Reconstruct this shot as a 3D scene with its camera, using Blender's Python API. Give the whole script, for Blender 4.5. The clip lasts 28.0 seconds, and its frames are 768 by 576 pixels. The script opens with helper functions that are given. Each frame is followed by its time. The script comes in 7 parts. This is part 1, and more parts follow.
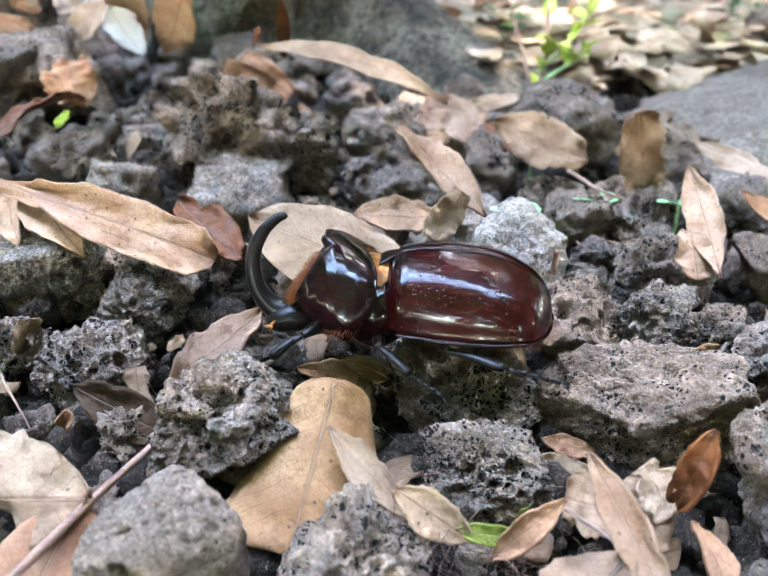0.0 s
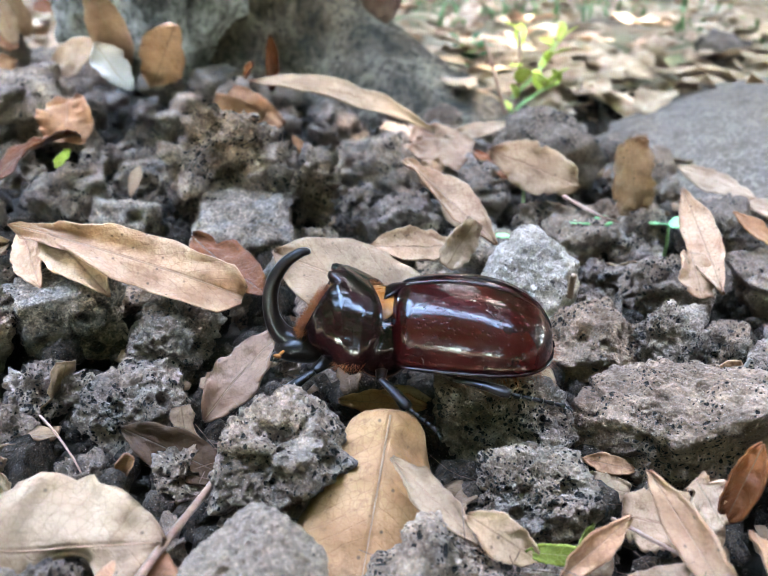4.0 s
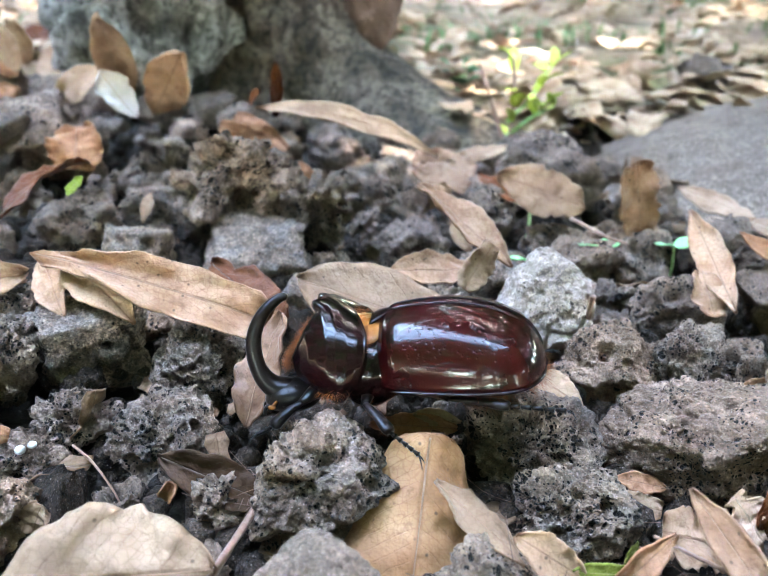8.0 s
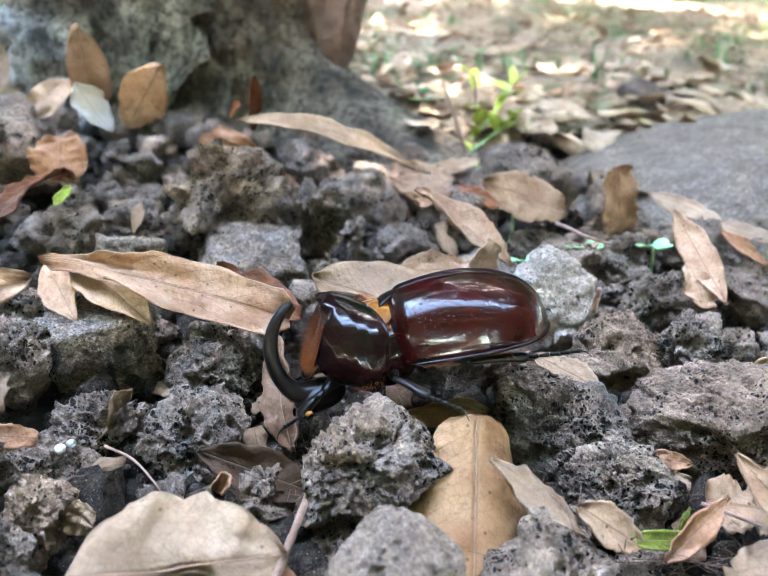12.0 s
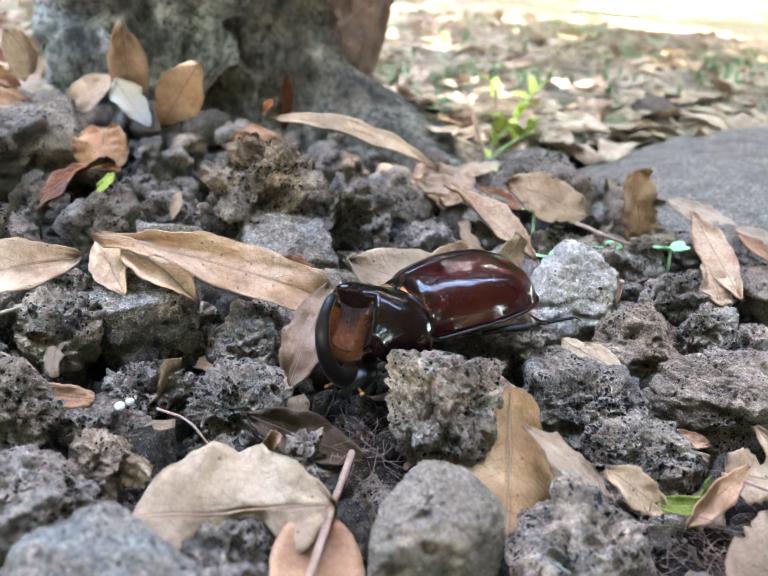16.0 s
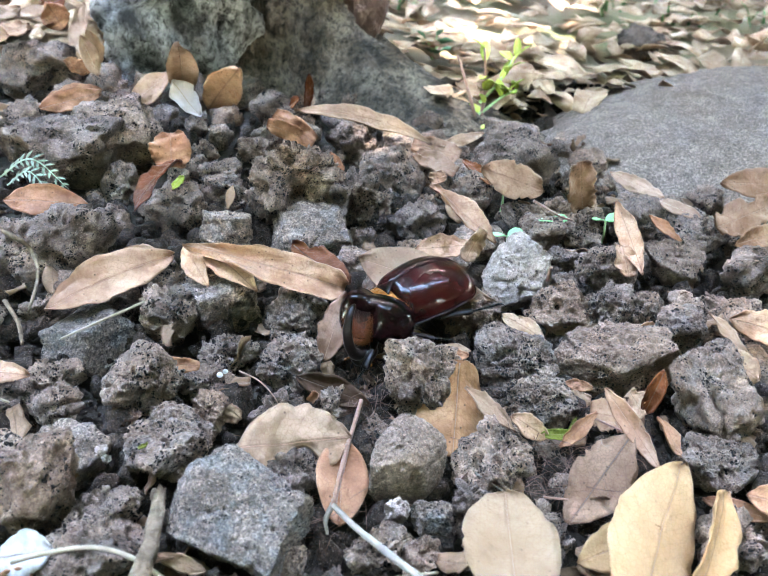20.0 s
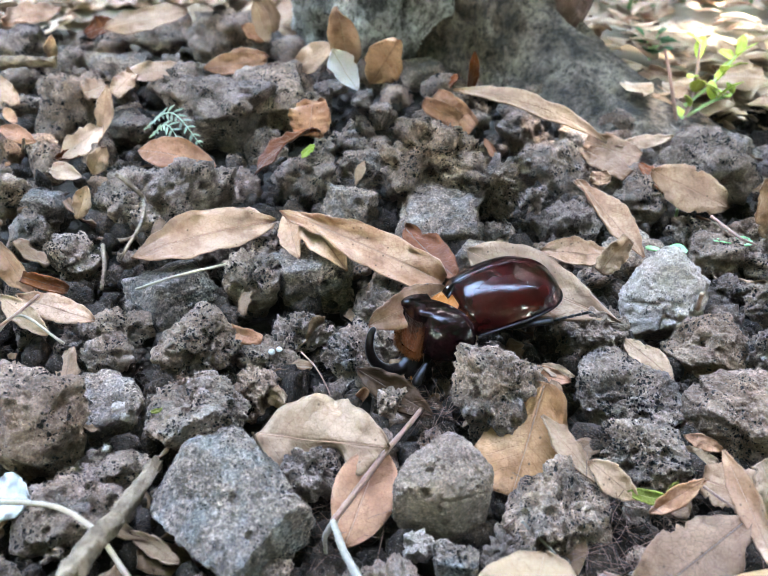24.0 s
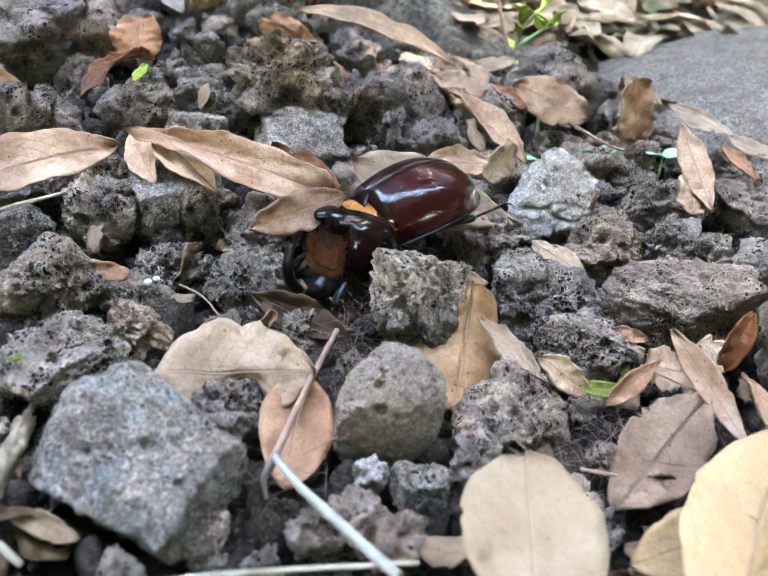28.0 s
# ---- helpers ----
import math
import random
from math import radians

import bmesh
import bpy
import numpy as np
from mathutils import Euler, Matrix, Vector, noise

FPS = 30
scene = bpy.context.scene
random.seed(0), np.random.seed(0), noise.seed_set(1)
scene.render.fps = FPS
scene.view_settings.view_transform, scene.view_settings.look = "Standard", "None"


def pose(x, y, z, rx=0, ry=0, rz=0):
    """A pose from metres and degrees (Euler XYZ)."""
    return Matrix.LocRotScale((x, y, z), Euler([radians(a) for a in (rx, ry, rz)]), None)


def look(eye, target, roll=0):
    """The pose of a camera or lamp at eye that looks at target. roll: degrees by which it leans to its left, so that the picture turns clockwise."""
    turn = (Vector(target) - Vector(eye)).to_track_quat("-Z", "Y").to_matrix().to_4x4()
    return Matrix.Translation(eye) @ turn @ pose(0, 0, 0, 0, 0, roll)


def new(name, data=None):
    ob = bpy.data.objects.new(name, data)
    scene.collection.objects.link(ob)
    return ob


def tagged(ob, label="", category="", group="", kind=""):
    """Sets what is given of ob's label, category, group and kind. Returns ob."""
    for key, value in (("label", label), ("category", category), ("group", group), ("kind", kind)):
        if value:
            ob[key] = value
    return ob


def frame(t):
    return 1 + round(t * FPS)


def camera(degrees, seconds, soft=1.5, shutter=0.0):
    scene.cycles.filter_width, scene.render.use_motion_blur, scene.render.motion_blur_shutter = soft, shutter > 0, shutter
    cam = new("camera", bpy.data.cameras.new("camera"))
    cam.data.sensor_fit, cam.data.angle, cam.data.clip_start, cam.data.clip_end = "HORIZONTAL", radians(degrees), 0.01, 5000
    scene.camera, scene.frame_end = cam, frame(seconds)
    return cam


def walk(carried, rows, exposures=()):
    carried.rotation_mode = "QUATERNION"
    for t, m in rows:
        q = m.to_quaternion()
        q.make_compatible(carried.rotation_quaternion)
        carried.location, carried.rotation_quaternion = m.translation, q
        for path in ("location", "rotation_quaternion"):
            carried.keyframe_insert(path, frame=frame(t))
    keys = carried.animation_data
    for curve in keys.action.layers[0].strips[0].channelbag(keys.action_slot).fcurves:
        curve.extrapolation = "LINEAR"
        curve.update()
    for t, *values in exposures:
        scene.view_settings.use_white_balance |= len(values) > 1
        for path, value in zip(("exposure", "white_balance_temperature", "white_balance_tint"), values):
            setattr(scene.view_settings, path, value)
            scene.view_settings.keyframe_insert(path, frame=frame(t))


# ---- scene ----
cam = camera(51.4, 28.0, 0.4)
METRES, EYE, TILT, LEAN, TURN = 0.26, 0.062, -28.0, -2.0, 0.0
ROWS = [
    (0.0, 0.0, 0.0, 0.0, 0.0, 0.0, -0.0),
    (0.5, -0.0116, -0.0035, 0.0058, -0.19, 0.14, 0.1),
    (1.0, -0.0226, -0.0013, 0.0085, -0.56, 0.26, 0.16),
    (1.5, -0.0402, -0.0003, 0.002, -1.04, 0.38, 0.25),
    (2.0, -0.0456, -0.002, -0.0012, -1.99, 0.58, 0.82),
    (2.5, -0.0492, -0.0069, 0.0019, -3.1, 0.84, 1.58),
    (3.0, -0.0471, -0.0074, 0.0052, -3.31, 1.05, 1.64),
    (3.5, -0.0478, -0.0079, 0.0009, -3.63, 1.25, 1.8),
    (4.0, -0.0517, -0.0107, 0.0065, -3.87, 1.46, 2.04),
    (4.5, -0.0575, -0.0137, 0.0129, -4.13, 1.66, 2.3),
    (6.5, -0.0727, -0.0115, 0.0033, -4.96, 2.33, 2.66),
    (7.0, -0.073, -0.0145, 0.0095, -5.12, 2.52, 2.73),
    (7.5, -0.0765, -0.0146, 0.009, -5.33, 2.73, 2.8),
    (8.0, -0.0821, -0.0134, 0.0091, -5.47, 2.94, 2.85),
    (8.5, -0.0917, -0.0145, 0.0072, -5.69, 3.16, 2.93),
    (9.0, -0.1123, -0.0108, 0.0063, -6.02, 3.48, 3.1),
    (9.5, -0.1299, -0.0057, 0.0057, -6.73, 3.92, 3.4),
    (10.0, -0.1416, -0.0001, 0.0015, -8.31, 4.3, 3.89),
    (10.5, -0.143, 0.0004, -0.006, -9.41, 4.51, 4.23),
    (11.0, -0.1466, -0.0011, -0.0125, -10.15, 4.69, 4.49),
    (11.5, -0.1526, -0.0035, -0.0135, -10.48, 4.78, 4.59),
    (12.0, -0.1427, -0.009, -0.0105, -10.64, 4.9, 4.63),
    (12.5, -0.1428, -0.0145, -0.0023, -10.77, 5.09, 4.69),
    (14.5, -0.1593, -0.024, -0.0184, -10.67, 5.76, 3.89),
    (15.0, -0.1624, -0.0204, -0.0187, -10.59, 5.91, 3.7),
    (15.5, -0.1664, -0.0242, -0.0291, -10.59, 5.98, 3.42),
    (16.0, -0.1686, -0.0284, -0.0322, -10.52, 6.02, 3.11),
    (16.5, -0.1691, -0.0396, -0.0249, -10.15, 6.0, 2.85),
    (17.0, -0.1668, -0.0452, -0.0223, -10.05, 6.1, 2.65),
    (17.5, -0.1681, -0.0456, -0.0208, -10.0, 6.16, 2.48),
    (18.0, -0.1692, -0.045, -0.0308, -9.92, 6.18, 2.25),
    (18.5, -0.1702, -0.052, -0.0262, -9.83, 6.13, 2.08),
    (19.0, -0.1659, -0.0837, -0.0114, -9.54, 5.04, 1.96),
    (19.5, -0.184, -0.2078, 0.0477, -9.23, -1.72, 2.1),
    (20.0, -0.1922, -0.2795, 0.0667, -9.35, -3.74, 3.44),
    (20.5, -0.2013, -0.2836, 0.0584, -9.57, -3.99, 4.04),
    (22.5, -0.1404, -0.2522, 0.0463, -2.46, -3.18, 0.92),
    (23.0, -0.0948, -0.22, 0.0236, 5.04, -2.93, -1.77),
    (23.5, -0.0634, -0.1927, 0.0321, 7.0, -2.97, -3.44),
    (24.0, -0.0725, -0.1862, 0.043, 7.19, -2.89, -4.05),
    (24.5, -0.0802, -0.18, 0.0402, 7.22, -2.63, -4.82),
    (25.0, -0.0853, -0.1828, 0.0397, 7.12, -2.25, -5.42),
    (25.5, -0.0907, -0.1804, 0.0354, 6.89, -1.87, -5.73),
    (26.0, -0.0882, -0.1789, 0.0273, 6.5, -1.58, -5.83),
    (26.5, -0.0778, -0.1682, 0.0286, 6.33, -1.55, -5.73),
    (27.0, -0.0551, -0.1113, 0.0513, 4.99, -4.19, -4.81),
    (27.5, -0.0667, -0.1009, 0.0355, 0.32, -5.33, -2.93),
    (28.0, -0.1481, -0.1114, -0.0162, -7.77, -3.4, 0.11),
]
EXPOSURE = [(0.0, 8.68, 6750, 5), (3.0, 8.66, 6750, 5), (7.0, 8.58, 6750, 5), (13.0, 8.52, 6750, 5), (28.0, 8.50, 6750, 5)]
walk(cam, [(t, pose(0, 0, EYE, TILT, LEAN, TURN) @ pose(METRES * x, METRES * y, METRES * z, 90 + pitch, roll, yaw)) for t, x, y, z, yaw, pitch, roll in ROWS], EXPOSURE)

# depth of field of a small phone lens
cam.data.dof.use_dof = True
cam.data.dof.focus_distance = 0.130
cam.data.dof.aperture_fstop = 35.0

# ---- light ----
SUN_EL, SUN_AZ = 58.0, 28.0        # degrees; azimuth from +y towards +x
world = bpy.data.worlds.new("sky")
scene.world = world
world.use_nodes = True
wn, wl = world.node_tree.nodes, world.node_tree.links
wn.clear()
sky = wn.new("ShaderNodeTexSky")
sky.sky_type = "NISHITA"
sky.sun_disc = False
sky.sun_elevation = radians(SUN_EL)
sky.sun_rotation = radians(SUN_AZ)
bg = wn.new("ShaderNodeBackground")
bg.inputs["Strength"].default_value = 0.13
wo = wn.new("ShaderNodeOutputWorld")
wl.new(sky.outputs[0], bg.inputs[0])
wl.new(bg.outputs[0], wo.inputs[0])
sun = new("sun", bpy.data.lights.new("sun", "SUN"))
sun.data.energy, sun.data.angle, sun.data.color = 0.42, radians(0.55), (1.0, 0.94, 0.84)
sd = Vector((math.sin(radians(SUN_AZ)) * math.cos(radians(SUN_EL)), math.cos(radians(SUN_AZ)) * math.cos(radians(SUN_EL)), math.sin(radians(SUN_EL))))
sun.matrix_world = look(sd * 20, (0, 0, 0))


# ---- materials ----
def nodes_of(name):
    m = bpy.data.materials.new(name)
    m.use_nodes = True
    nt = m.node_tree
    return m, nt, nt.nodes["Principled BSDF"]


def nd(nt, kind, **vals):
    n = nt.nodes.new(kind)
    for k, v in vals.items():
        n.inputs[k.replace("_", " ")].default_value = v
    return n


def ramp(nt, src, stops):
    r = nt.nodes.new("ShaderNodeValToRGB")
    e = r.color_ramp.elements
    while len(e) < len(stops):
        e.new(0.5)
    for el, (p, c) in zip(e, stops):
        el.position, el.color = p, (*c, 1) if len(c) == 3 else c
    nt.links.new(src, r.inputs[0])
    return r.outputs[0]


def mix(nt, fac, a, b, mode="MIX"):
    m = nt.nodes.new("ShaderNodeMix")
    m.data_type, m.blend_type = "RGBA", mode
    for sock, v in ((m.inputs[0], fac), (m.inputs[6], a), (m.inputs[7], b)):
        if isinstance(v, (int, float)):
            sock.default_value = v
        elif isinstance(v, tuple):
            sock.default_value = (*v, 1)
        else:
            nt.links.new(v, sock)
    return m.outputs[2]


def bump(nt, height, strength, dist, prev=None):
    b = nt.nodes.new("ShaderNodeBump")
    b.inputs["Strength"].default_value, b.inputs["Distance"].default_value = strength, dist
    nt.links.new(height, b.inputs["Height"])
    if prev:
        nt.links.new(prev, b.inputs["Normal"])
    return b.outputs[0]


def coords(nt, spread=3.0):
    """Object coordinates, shifted by each object's own random number."""
    tc = nt.nodes.new("ShaderNodeTexCoord")
    oi = nt.nodes.new("ShaderNodeObjectInfo")
    va = nt.nodes.new("ShaderNodeVectorMath")
    va.operation = "MULTIPLY_ADD"
    va.inputs[1].default_value = (1, 1, 1)
    mu = nt.nodes.new("ShaderNodeMath")
    mu.operation = "MULTIPLY"
    mu.inputs[1].default_value = spread
    nt.links.new(oi.outputs["Random"], mu.inputs[0])
    nt.links.new(tc.outputs["Object"], va.inputs[0])
    nt.links.new(mu.outputs[0], va.inputs[2])
    return va.outputs[0], oi.outputs["Random"], tc


def noise_tex(nt, vec, scale, detail=4.0, rough=0.55):
    n = nd(nt, "ShaderNodeTexNoise", Scale=scale, Detail=detail, Roughness=rough)
    nt.links.new(vec, n.inputs["Vector"])
    return n.outputs[0]


def nt_color(nt, vec, scale):
    n = nd(nt, "ShaderNodeTexNoise", Scale=scale, Detail=2.0)
    nt.links.new(vec, n.inputs["Vector"])
    return n.outputs["Color"]


def stone(name, dark, mid, light, pore=1.0, tint=None, tint_amount=0.0, island=False, rough=0.85, hole_shade=(0.011, 0.009, 0.008), grain=1.0):
    m, nt, p = nodes_of(name)
    vec, rnd, tc = coords(nt)
    if island:
        geo = nt.nodes.new("ShaderNodeNewGeometry")
        rnd = geo.outputs["Random Per Island"]
    big = noise_tex(nt, vec, 130.0, 5.0, 0.6)
    fine = noise_tex(nt, vec, 900.0, 6.0, 0.7)
    col = ramp(nt, big, [(0.3, dark), (0.52, mid), (0.75, light)])
    col = mix(nt, ramp(nt, fine, [(0.3, (0, 0, 0)), (0.72, (0.85, 0.85, 0.85))]), mix(nt, 1.0, col, (1 - 0.66 * grain, 1 - 0.68 * grain, 1 - 0.70 * grain), "MULTIPLY"), mix(nt, 1.0, col, (1 + 0.6 * grain, 1 + 0.57 * grain, 1 + 0.52 * grain), "MULTIPLY"))
    col = mix(nt, ramp(nt, rnd, [(0.0, (0, 0, 0)), (1.0, (1, 1, 1))]), mix(nt, 1.0, col, (0.8, 0.8, 0.82), "MULTIPLY"), mix(nt, 1.0, col, (1.18, 1.12, 1.05), "MULTIPLY"))
    if tint:
        patch = ramp(nt, noise_tex(nt, vec, 210.0, 3.0), [(0.5, (0, 0, 0)), (0.62, (1, 1, 1))])
        sc = nt.nodes.new("ShaderNodeMath")
        sc.operation = "MULTIPLY"
        sc.inputs[1].default_value = tint_amount
        nt.links.new(patch, sc.inputs[0])
        col = mix(nt, sc.outputs[0], col, tint)
    for size, low, high in ((1900.0, 1 - 0.34 * grain, 1 + 0.32 * grain), (3600.0, 1 - 0.36 * grain, 1 + 0.36 * grain)):
        cell = nd(nt, "ShaderNodeTexVoronoi", Scale=size)
        nt.links.new(vec, cell.inputs["Vector"])
        one = nt.nodes.new("ShaderNodeSeparateColor")
        nt.links.new(cell.outputs["Color"], one.inputs[0])
        col = mix(nt, 1.0, col, ramp(nt, one.outputs[0], [(0.0, (low,) * 3), (0.55, (0.97, 0.97, 0.97)), (1.0, (high, high * 0.985, high * 0.96))]), "MULTIPLY")
    specks = nd(nt, "ShaderNodeTexVoronoi", Scale=1500.0)
    nt.links.new(vec, specks.inputs["Vector"])
    col = mix(nt, ramp(nt, specks.outputs["Distance"], [(0.1, (0.3, 0.3, 0.3)), (0.2, (0, 0, 0))]), col, (0.40, 0.37, 0.34))
    warp = mix(nt, 0.0016, vec, nt_color(nt, vec, 420.0), "ADD")

    clusters = ramp(nt, noise_tex(nt, vec, 190.0, 3.0), [(0.38, (0.12, 0.12, 0.12)), (0.62, (1, 1, 1))])

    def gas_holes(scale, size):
        """Holes of uneven size: the mask for their painted shade, and their depth."""
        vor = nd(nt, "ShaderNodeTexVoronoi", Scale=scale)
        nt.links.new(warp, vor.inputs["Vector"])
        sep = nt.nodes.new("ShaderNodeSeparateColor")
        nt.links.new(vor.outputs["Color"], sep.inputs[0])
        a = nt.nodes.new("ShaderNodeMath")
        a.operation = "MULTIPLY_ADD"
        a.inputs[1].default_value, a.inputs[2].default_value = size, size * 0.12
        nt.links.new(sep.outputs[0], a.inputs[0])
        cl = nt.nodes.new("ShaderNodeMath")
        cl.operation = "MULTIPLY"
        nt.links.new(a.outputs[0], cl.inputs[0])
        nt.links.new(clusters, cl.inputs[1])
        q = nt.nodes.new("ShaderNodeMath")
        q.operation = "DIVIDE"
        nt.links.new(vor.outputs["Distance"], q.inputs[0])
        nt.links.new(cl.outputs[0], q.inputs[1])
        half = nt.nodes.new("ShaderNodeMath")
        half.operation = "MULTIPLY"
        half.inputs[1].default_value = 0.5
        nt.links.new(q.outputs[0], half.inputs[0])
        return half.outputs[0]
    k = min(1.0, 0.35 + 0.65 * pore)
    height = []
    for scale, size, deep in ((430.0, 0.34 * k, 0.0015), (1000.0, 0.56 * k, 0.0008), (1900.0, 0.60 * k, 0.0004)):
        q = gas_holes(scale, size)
        # the shade inside each hole is painted into the colour
        col = mix(nt, ramp(nt, q, [(0.36, (0.97, 0.97, 0.97)), (0.47, (0, 0, 0))]), col, hole_shade)
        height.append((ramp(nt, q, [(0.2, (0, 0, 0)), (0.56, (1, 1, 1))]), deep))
    col = mix(nt, 1.0, col, (1.08, 0.935, 0.87), "MULTIPLY")
    nt.links.new(col, p.inputs["Base Color"])
    n3 = None
    for h, deep in height:
        n3 = bump(nt, h, 1.0, deep, n3)
    n3 = bump(nt, noise_tex(nt, vec, 330.0, 5.0, 0.7), 1.0, 0.0016, n3)
    n3 = bump(nt, fine, 0.9, 0.0007, n3)
    n3 = bump(nt, noise_tex(nt, vec, 2600.0, 3.0), 0.8, 0.0004, n3)
    nt.links.new(n3, p.inputs["Normal"])
    p.inputs["Roughness"].default_value = rough
    p.inputs["Specular IOR Level"].default_value = 0.12
    return m


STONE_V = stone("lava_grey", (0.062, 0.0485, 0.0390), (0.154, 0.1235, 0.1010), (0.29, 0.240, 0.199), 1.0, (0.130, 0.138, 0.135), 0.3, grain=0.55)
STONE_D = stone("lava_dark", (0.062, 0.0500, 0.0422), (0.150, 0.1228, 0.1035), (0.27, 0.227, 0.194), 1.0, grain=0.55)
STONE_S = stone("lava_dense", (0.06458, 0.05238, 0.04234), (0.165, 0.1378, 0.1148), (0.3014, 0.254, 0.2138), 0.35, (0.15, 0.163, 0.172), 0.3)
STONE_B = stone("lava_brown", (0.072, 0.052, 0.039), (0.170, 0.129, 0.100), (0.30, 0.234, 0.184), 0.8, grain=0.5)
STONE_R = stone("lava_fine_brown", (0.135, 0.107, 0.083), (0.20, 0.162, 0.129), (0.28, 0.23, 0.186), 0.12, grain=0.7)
STONE_W = stone("lava_pale", (0.19, 0.170, 0.154), (0.29, 0.265, 0.245), (0.42, 0.392, 0.365), 0.4, hole_shade=(0.085, 0.075, 0.068), grain=0.5)
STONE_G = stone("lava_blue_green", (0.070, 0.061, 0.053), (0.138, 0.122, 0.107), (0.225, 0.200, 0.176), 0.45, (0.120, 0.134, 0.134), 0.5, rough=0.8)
# gravel far darker than the stones: shade of the gaps put into its colour
STONE_SHADED = stone("gravel_gap_shade", (0.012, 0.0092, 0.0072), (0.032, 0.0255, 0.0205), (0.085, 0.069, 0.056), 0.4, island=True)
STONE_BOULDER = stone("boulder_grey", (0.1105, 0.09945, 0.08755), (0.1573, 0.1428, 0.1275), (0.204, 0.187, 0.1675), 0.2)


def leaf_material(name, top, under, vein, spots=0.35, gloss=0.42, island=False):
    m, nt, p = nodes_of(name)
    vec, rnd, tc = coords(nt)
    if island:
        rnd = nt.nodes.new("ShaderNodeNewGeometry").outputs["Random Per Island"]
    sep = nt.nodes.new("ShaderNodeSeparateXYZ")
    nt.links.new(tc.outputs["UV"], sep.inputs[0])
    u, v = sep.outputs[0], sep.outputs[1]

    def mth(op, a, b=None):
        n = nt.nodes.new("ShaderNodeMath")
        n.operation = op
        for s, val in zip(n.inputs, (a, b)):
            if val is None:
                continue
            if isinstance(val, (int, float)):
                s.default_value = val
            else:
                nt.links.new(val, s)
        return n.outputs[0]
    av = mth("ABSOLUTE", mth("SUBTRACT", v, 0.5))
    side = mth("SINE", mth("MULTIPLY", mth("SUBTRACT", mth("ADD", u, mth("MULTIPLY", noise_tex(nt, vec, 300.0, 2.0), 0.05)), mth("MULTIPLY", av, 0.55)), 68.0))
    sidevein = ramp(nt, side, [(0.955, (0, 0, 0)), (0.995, (1, 1, 1))])
    mid = ramp(nt, av, [(0.012, (1, 1, 1)), (0.028, (0, 0, 0))])
    veins = mth("MAXIMUM", mth("MULTIPLY", sidevein, 0.5), mid)
    net = nd(nt, "ShaderNodeTexVoronoi", Scale=900.0)
    net.feature = "DISTANCE_TO_EDGE"
    nt.links.new(vec, net.inputs["Vector"])
    broad = noise_tex(nt, vec, 110.0, 4.0)
    col = mix(nt, ramp(nt, broad, [(0.36, (0, 0, 0)), (0.64, (1, 1, 1))]), top, under)
    col = mix(nt, rnd, mix(nt, 1.0, col, (0.66, 0.63, 0.60), "MULTIPLY"), mix(nt, 1.0, col, (1.18, 1.15, 1.12), "MULTIPLY"))
    blot = ramp(nt, noise_tex(nt, vec, 420.0, 5.0, 0.65), [(0.58, (0, 0, 0)), (0.70, (spots, spots, spots))])
    col = mix(nt, blot, col, mix(nt, 1.0, col, (0.42, 0.33, 0.27), "MULTIPLY"))
    dots = nd(nt, "ShaderNodeTexVoronoi", Scale=420.0)
    nt.links.new(vec, dots.inputs["Vector"])
    col = mix(nt, ramp(nt, dots.outputs["Distance"], [(0.06, (spots * 1.6,) * 3), (0.13, (0, 0, 0))]), col, (0.05, 0.03, 0.018))
    stain = ramp(nt, noise_tex(nt, vec, 75.0, 5.0, 0.7), [(0.54, (0, 0, 0)), (0.68, (spots * 1.5,) * 3)])
    col = mix(nt, stain, col, mix(nt, 1.0, col, (0.50, 0.42, 0.36), "MULTIPLY"))
    ends = ramp(nt, mth("ABSOLUTE", mth("SUBTRACT", u, 0.5)), [(0.42, (0, 0, 0)), (0.5, (0.7, 0.7, 0.7))])
    col = mix(nt, ends, col, mix(nt, 1.0, col, (0.45, 0.36, 0.3), "MULTIPLY"))
    col = mix(nt, mth("MULTIPLY", veins, 0.5), col, vein)
    col = mix(nt, ramp(nt, net.outputs[0], [(0.03, (0.3, 0.3, 0.3)), (0.09, (0, 0, 0))]), col, vein)
    nt.links.new(col, p.inputs["Base Color"])
    p.inputs["Roughness"].default_value = gloss
    p.inputs["Specular IOR Level"].default_value = 0.13
    nt.links.new(mth("MULTIPLY_ADD", noise_tex(nt, vec, 500.0, 3.0), 0.3), p.inputs["Roughness"])
    b1 = bump(nt, veins, 0.5, 0.0003)
    b2 = bump(nt, net.outputs[0], 0.25, 0.0002, b1)
    b3 = bump(nt, noise_tex(nt, vec, 260.0, 4.0), 0.9, 0.0013, b2)
    nt.links.new(b3, p.inputs["Normal"])
    for n in nt.nodes:
        if n.type == "MATH" and n.operation == "MULTIPLY_ADD":
            n.inputs[2].default_value = gloss + 0.0
    tr = nd(nt, "ShaderNodeBsdfTranslucent")
    nt.links.new(col, tr.inputs["Color"])
    ms = nt.nodes.new("ShaderNodeMixShader")
    ms.inputs[0].default_value = 0.16
    out = nt.nodes["Material Output"]
    nt.links.new(p.outputs[0], ms.inputs[1])
    nt.links.new(tr.outputs[0], ms.inputs[2])
    nt.links.new(ms.outputs[0], out.inputs["Surface"])
    return m


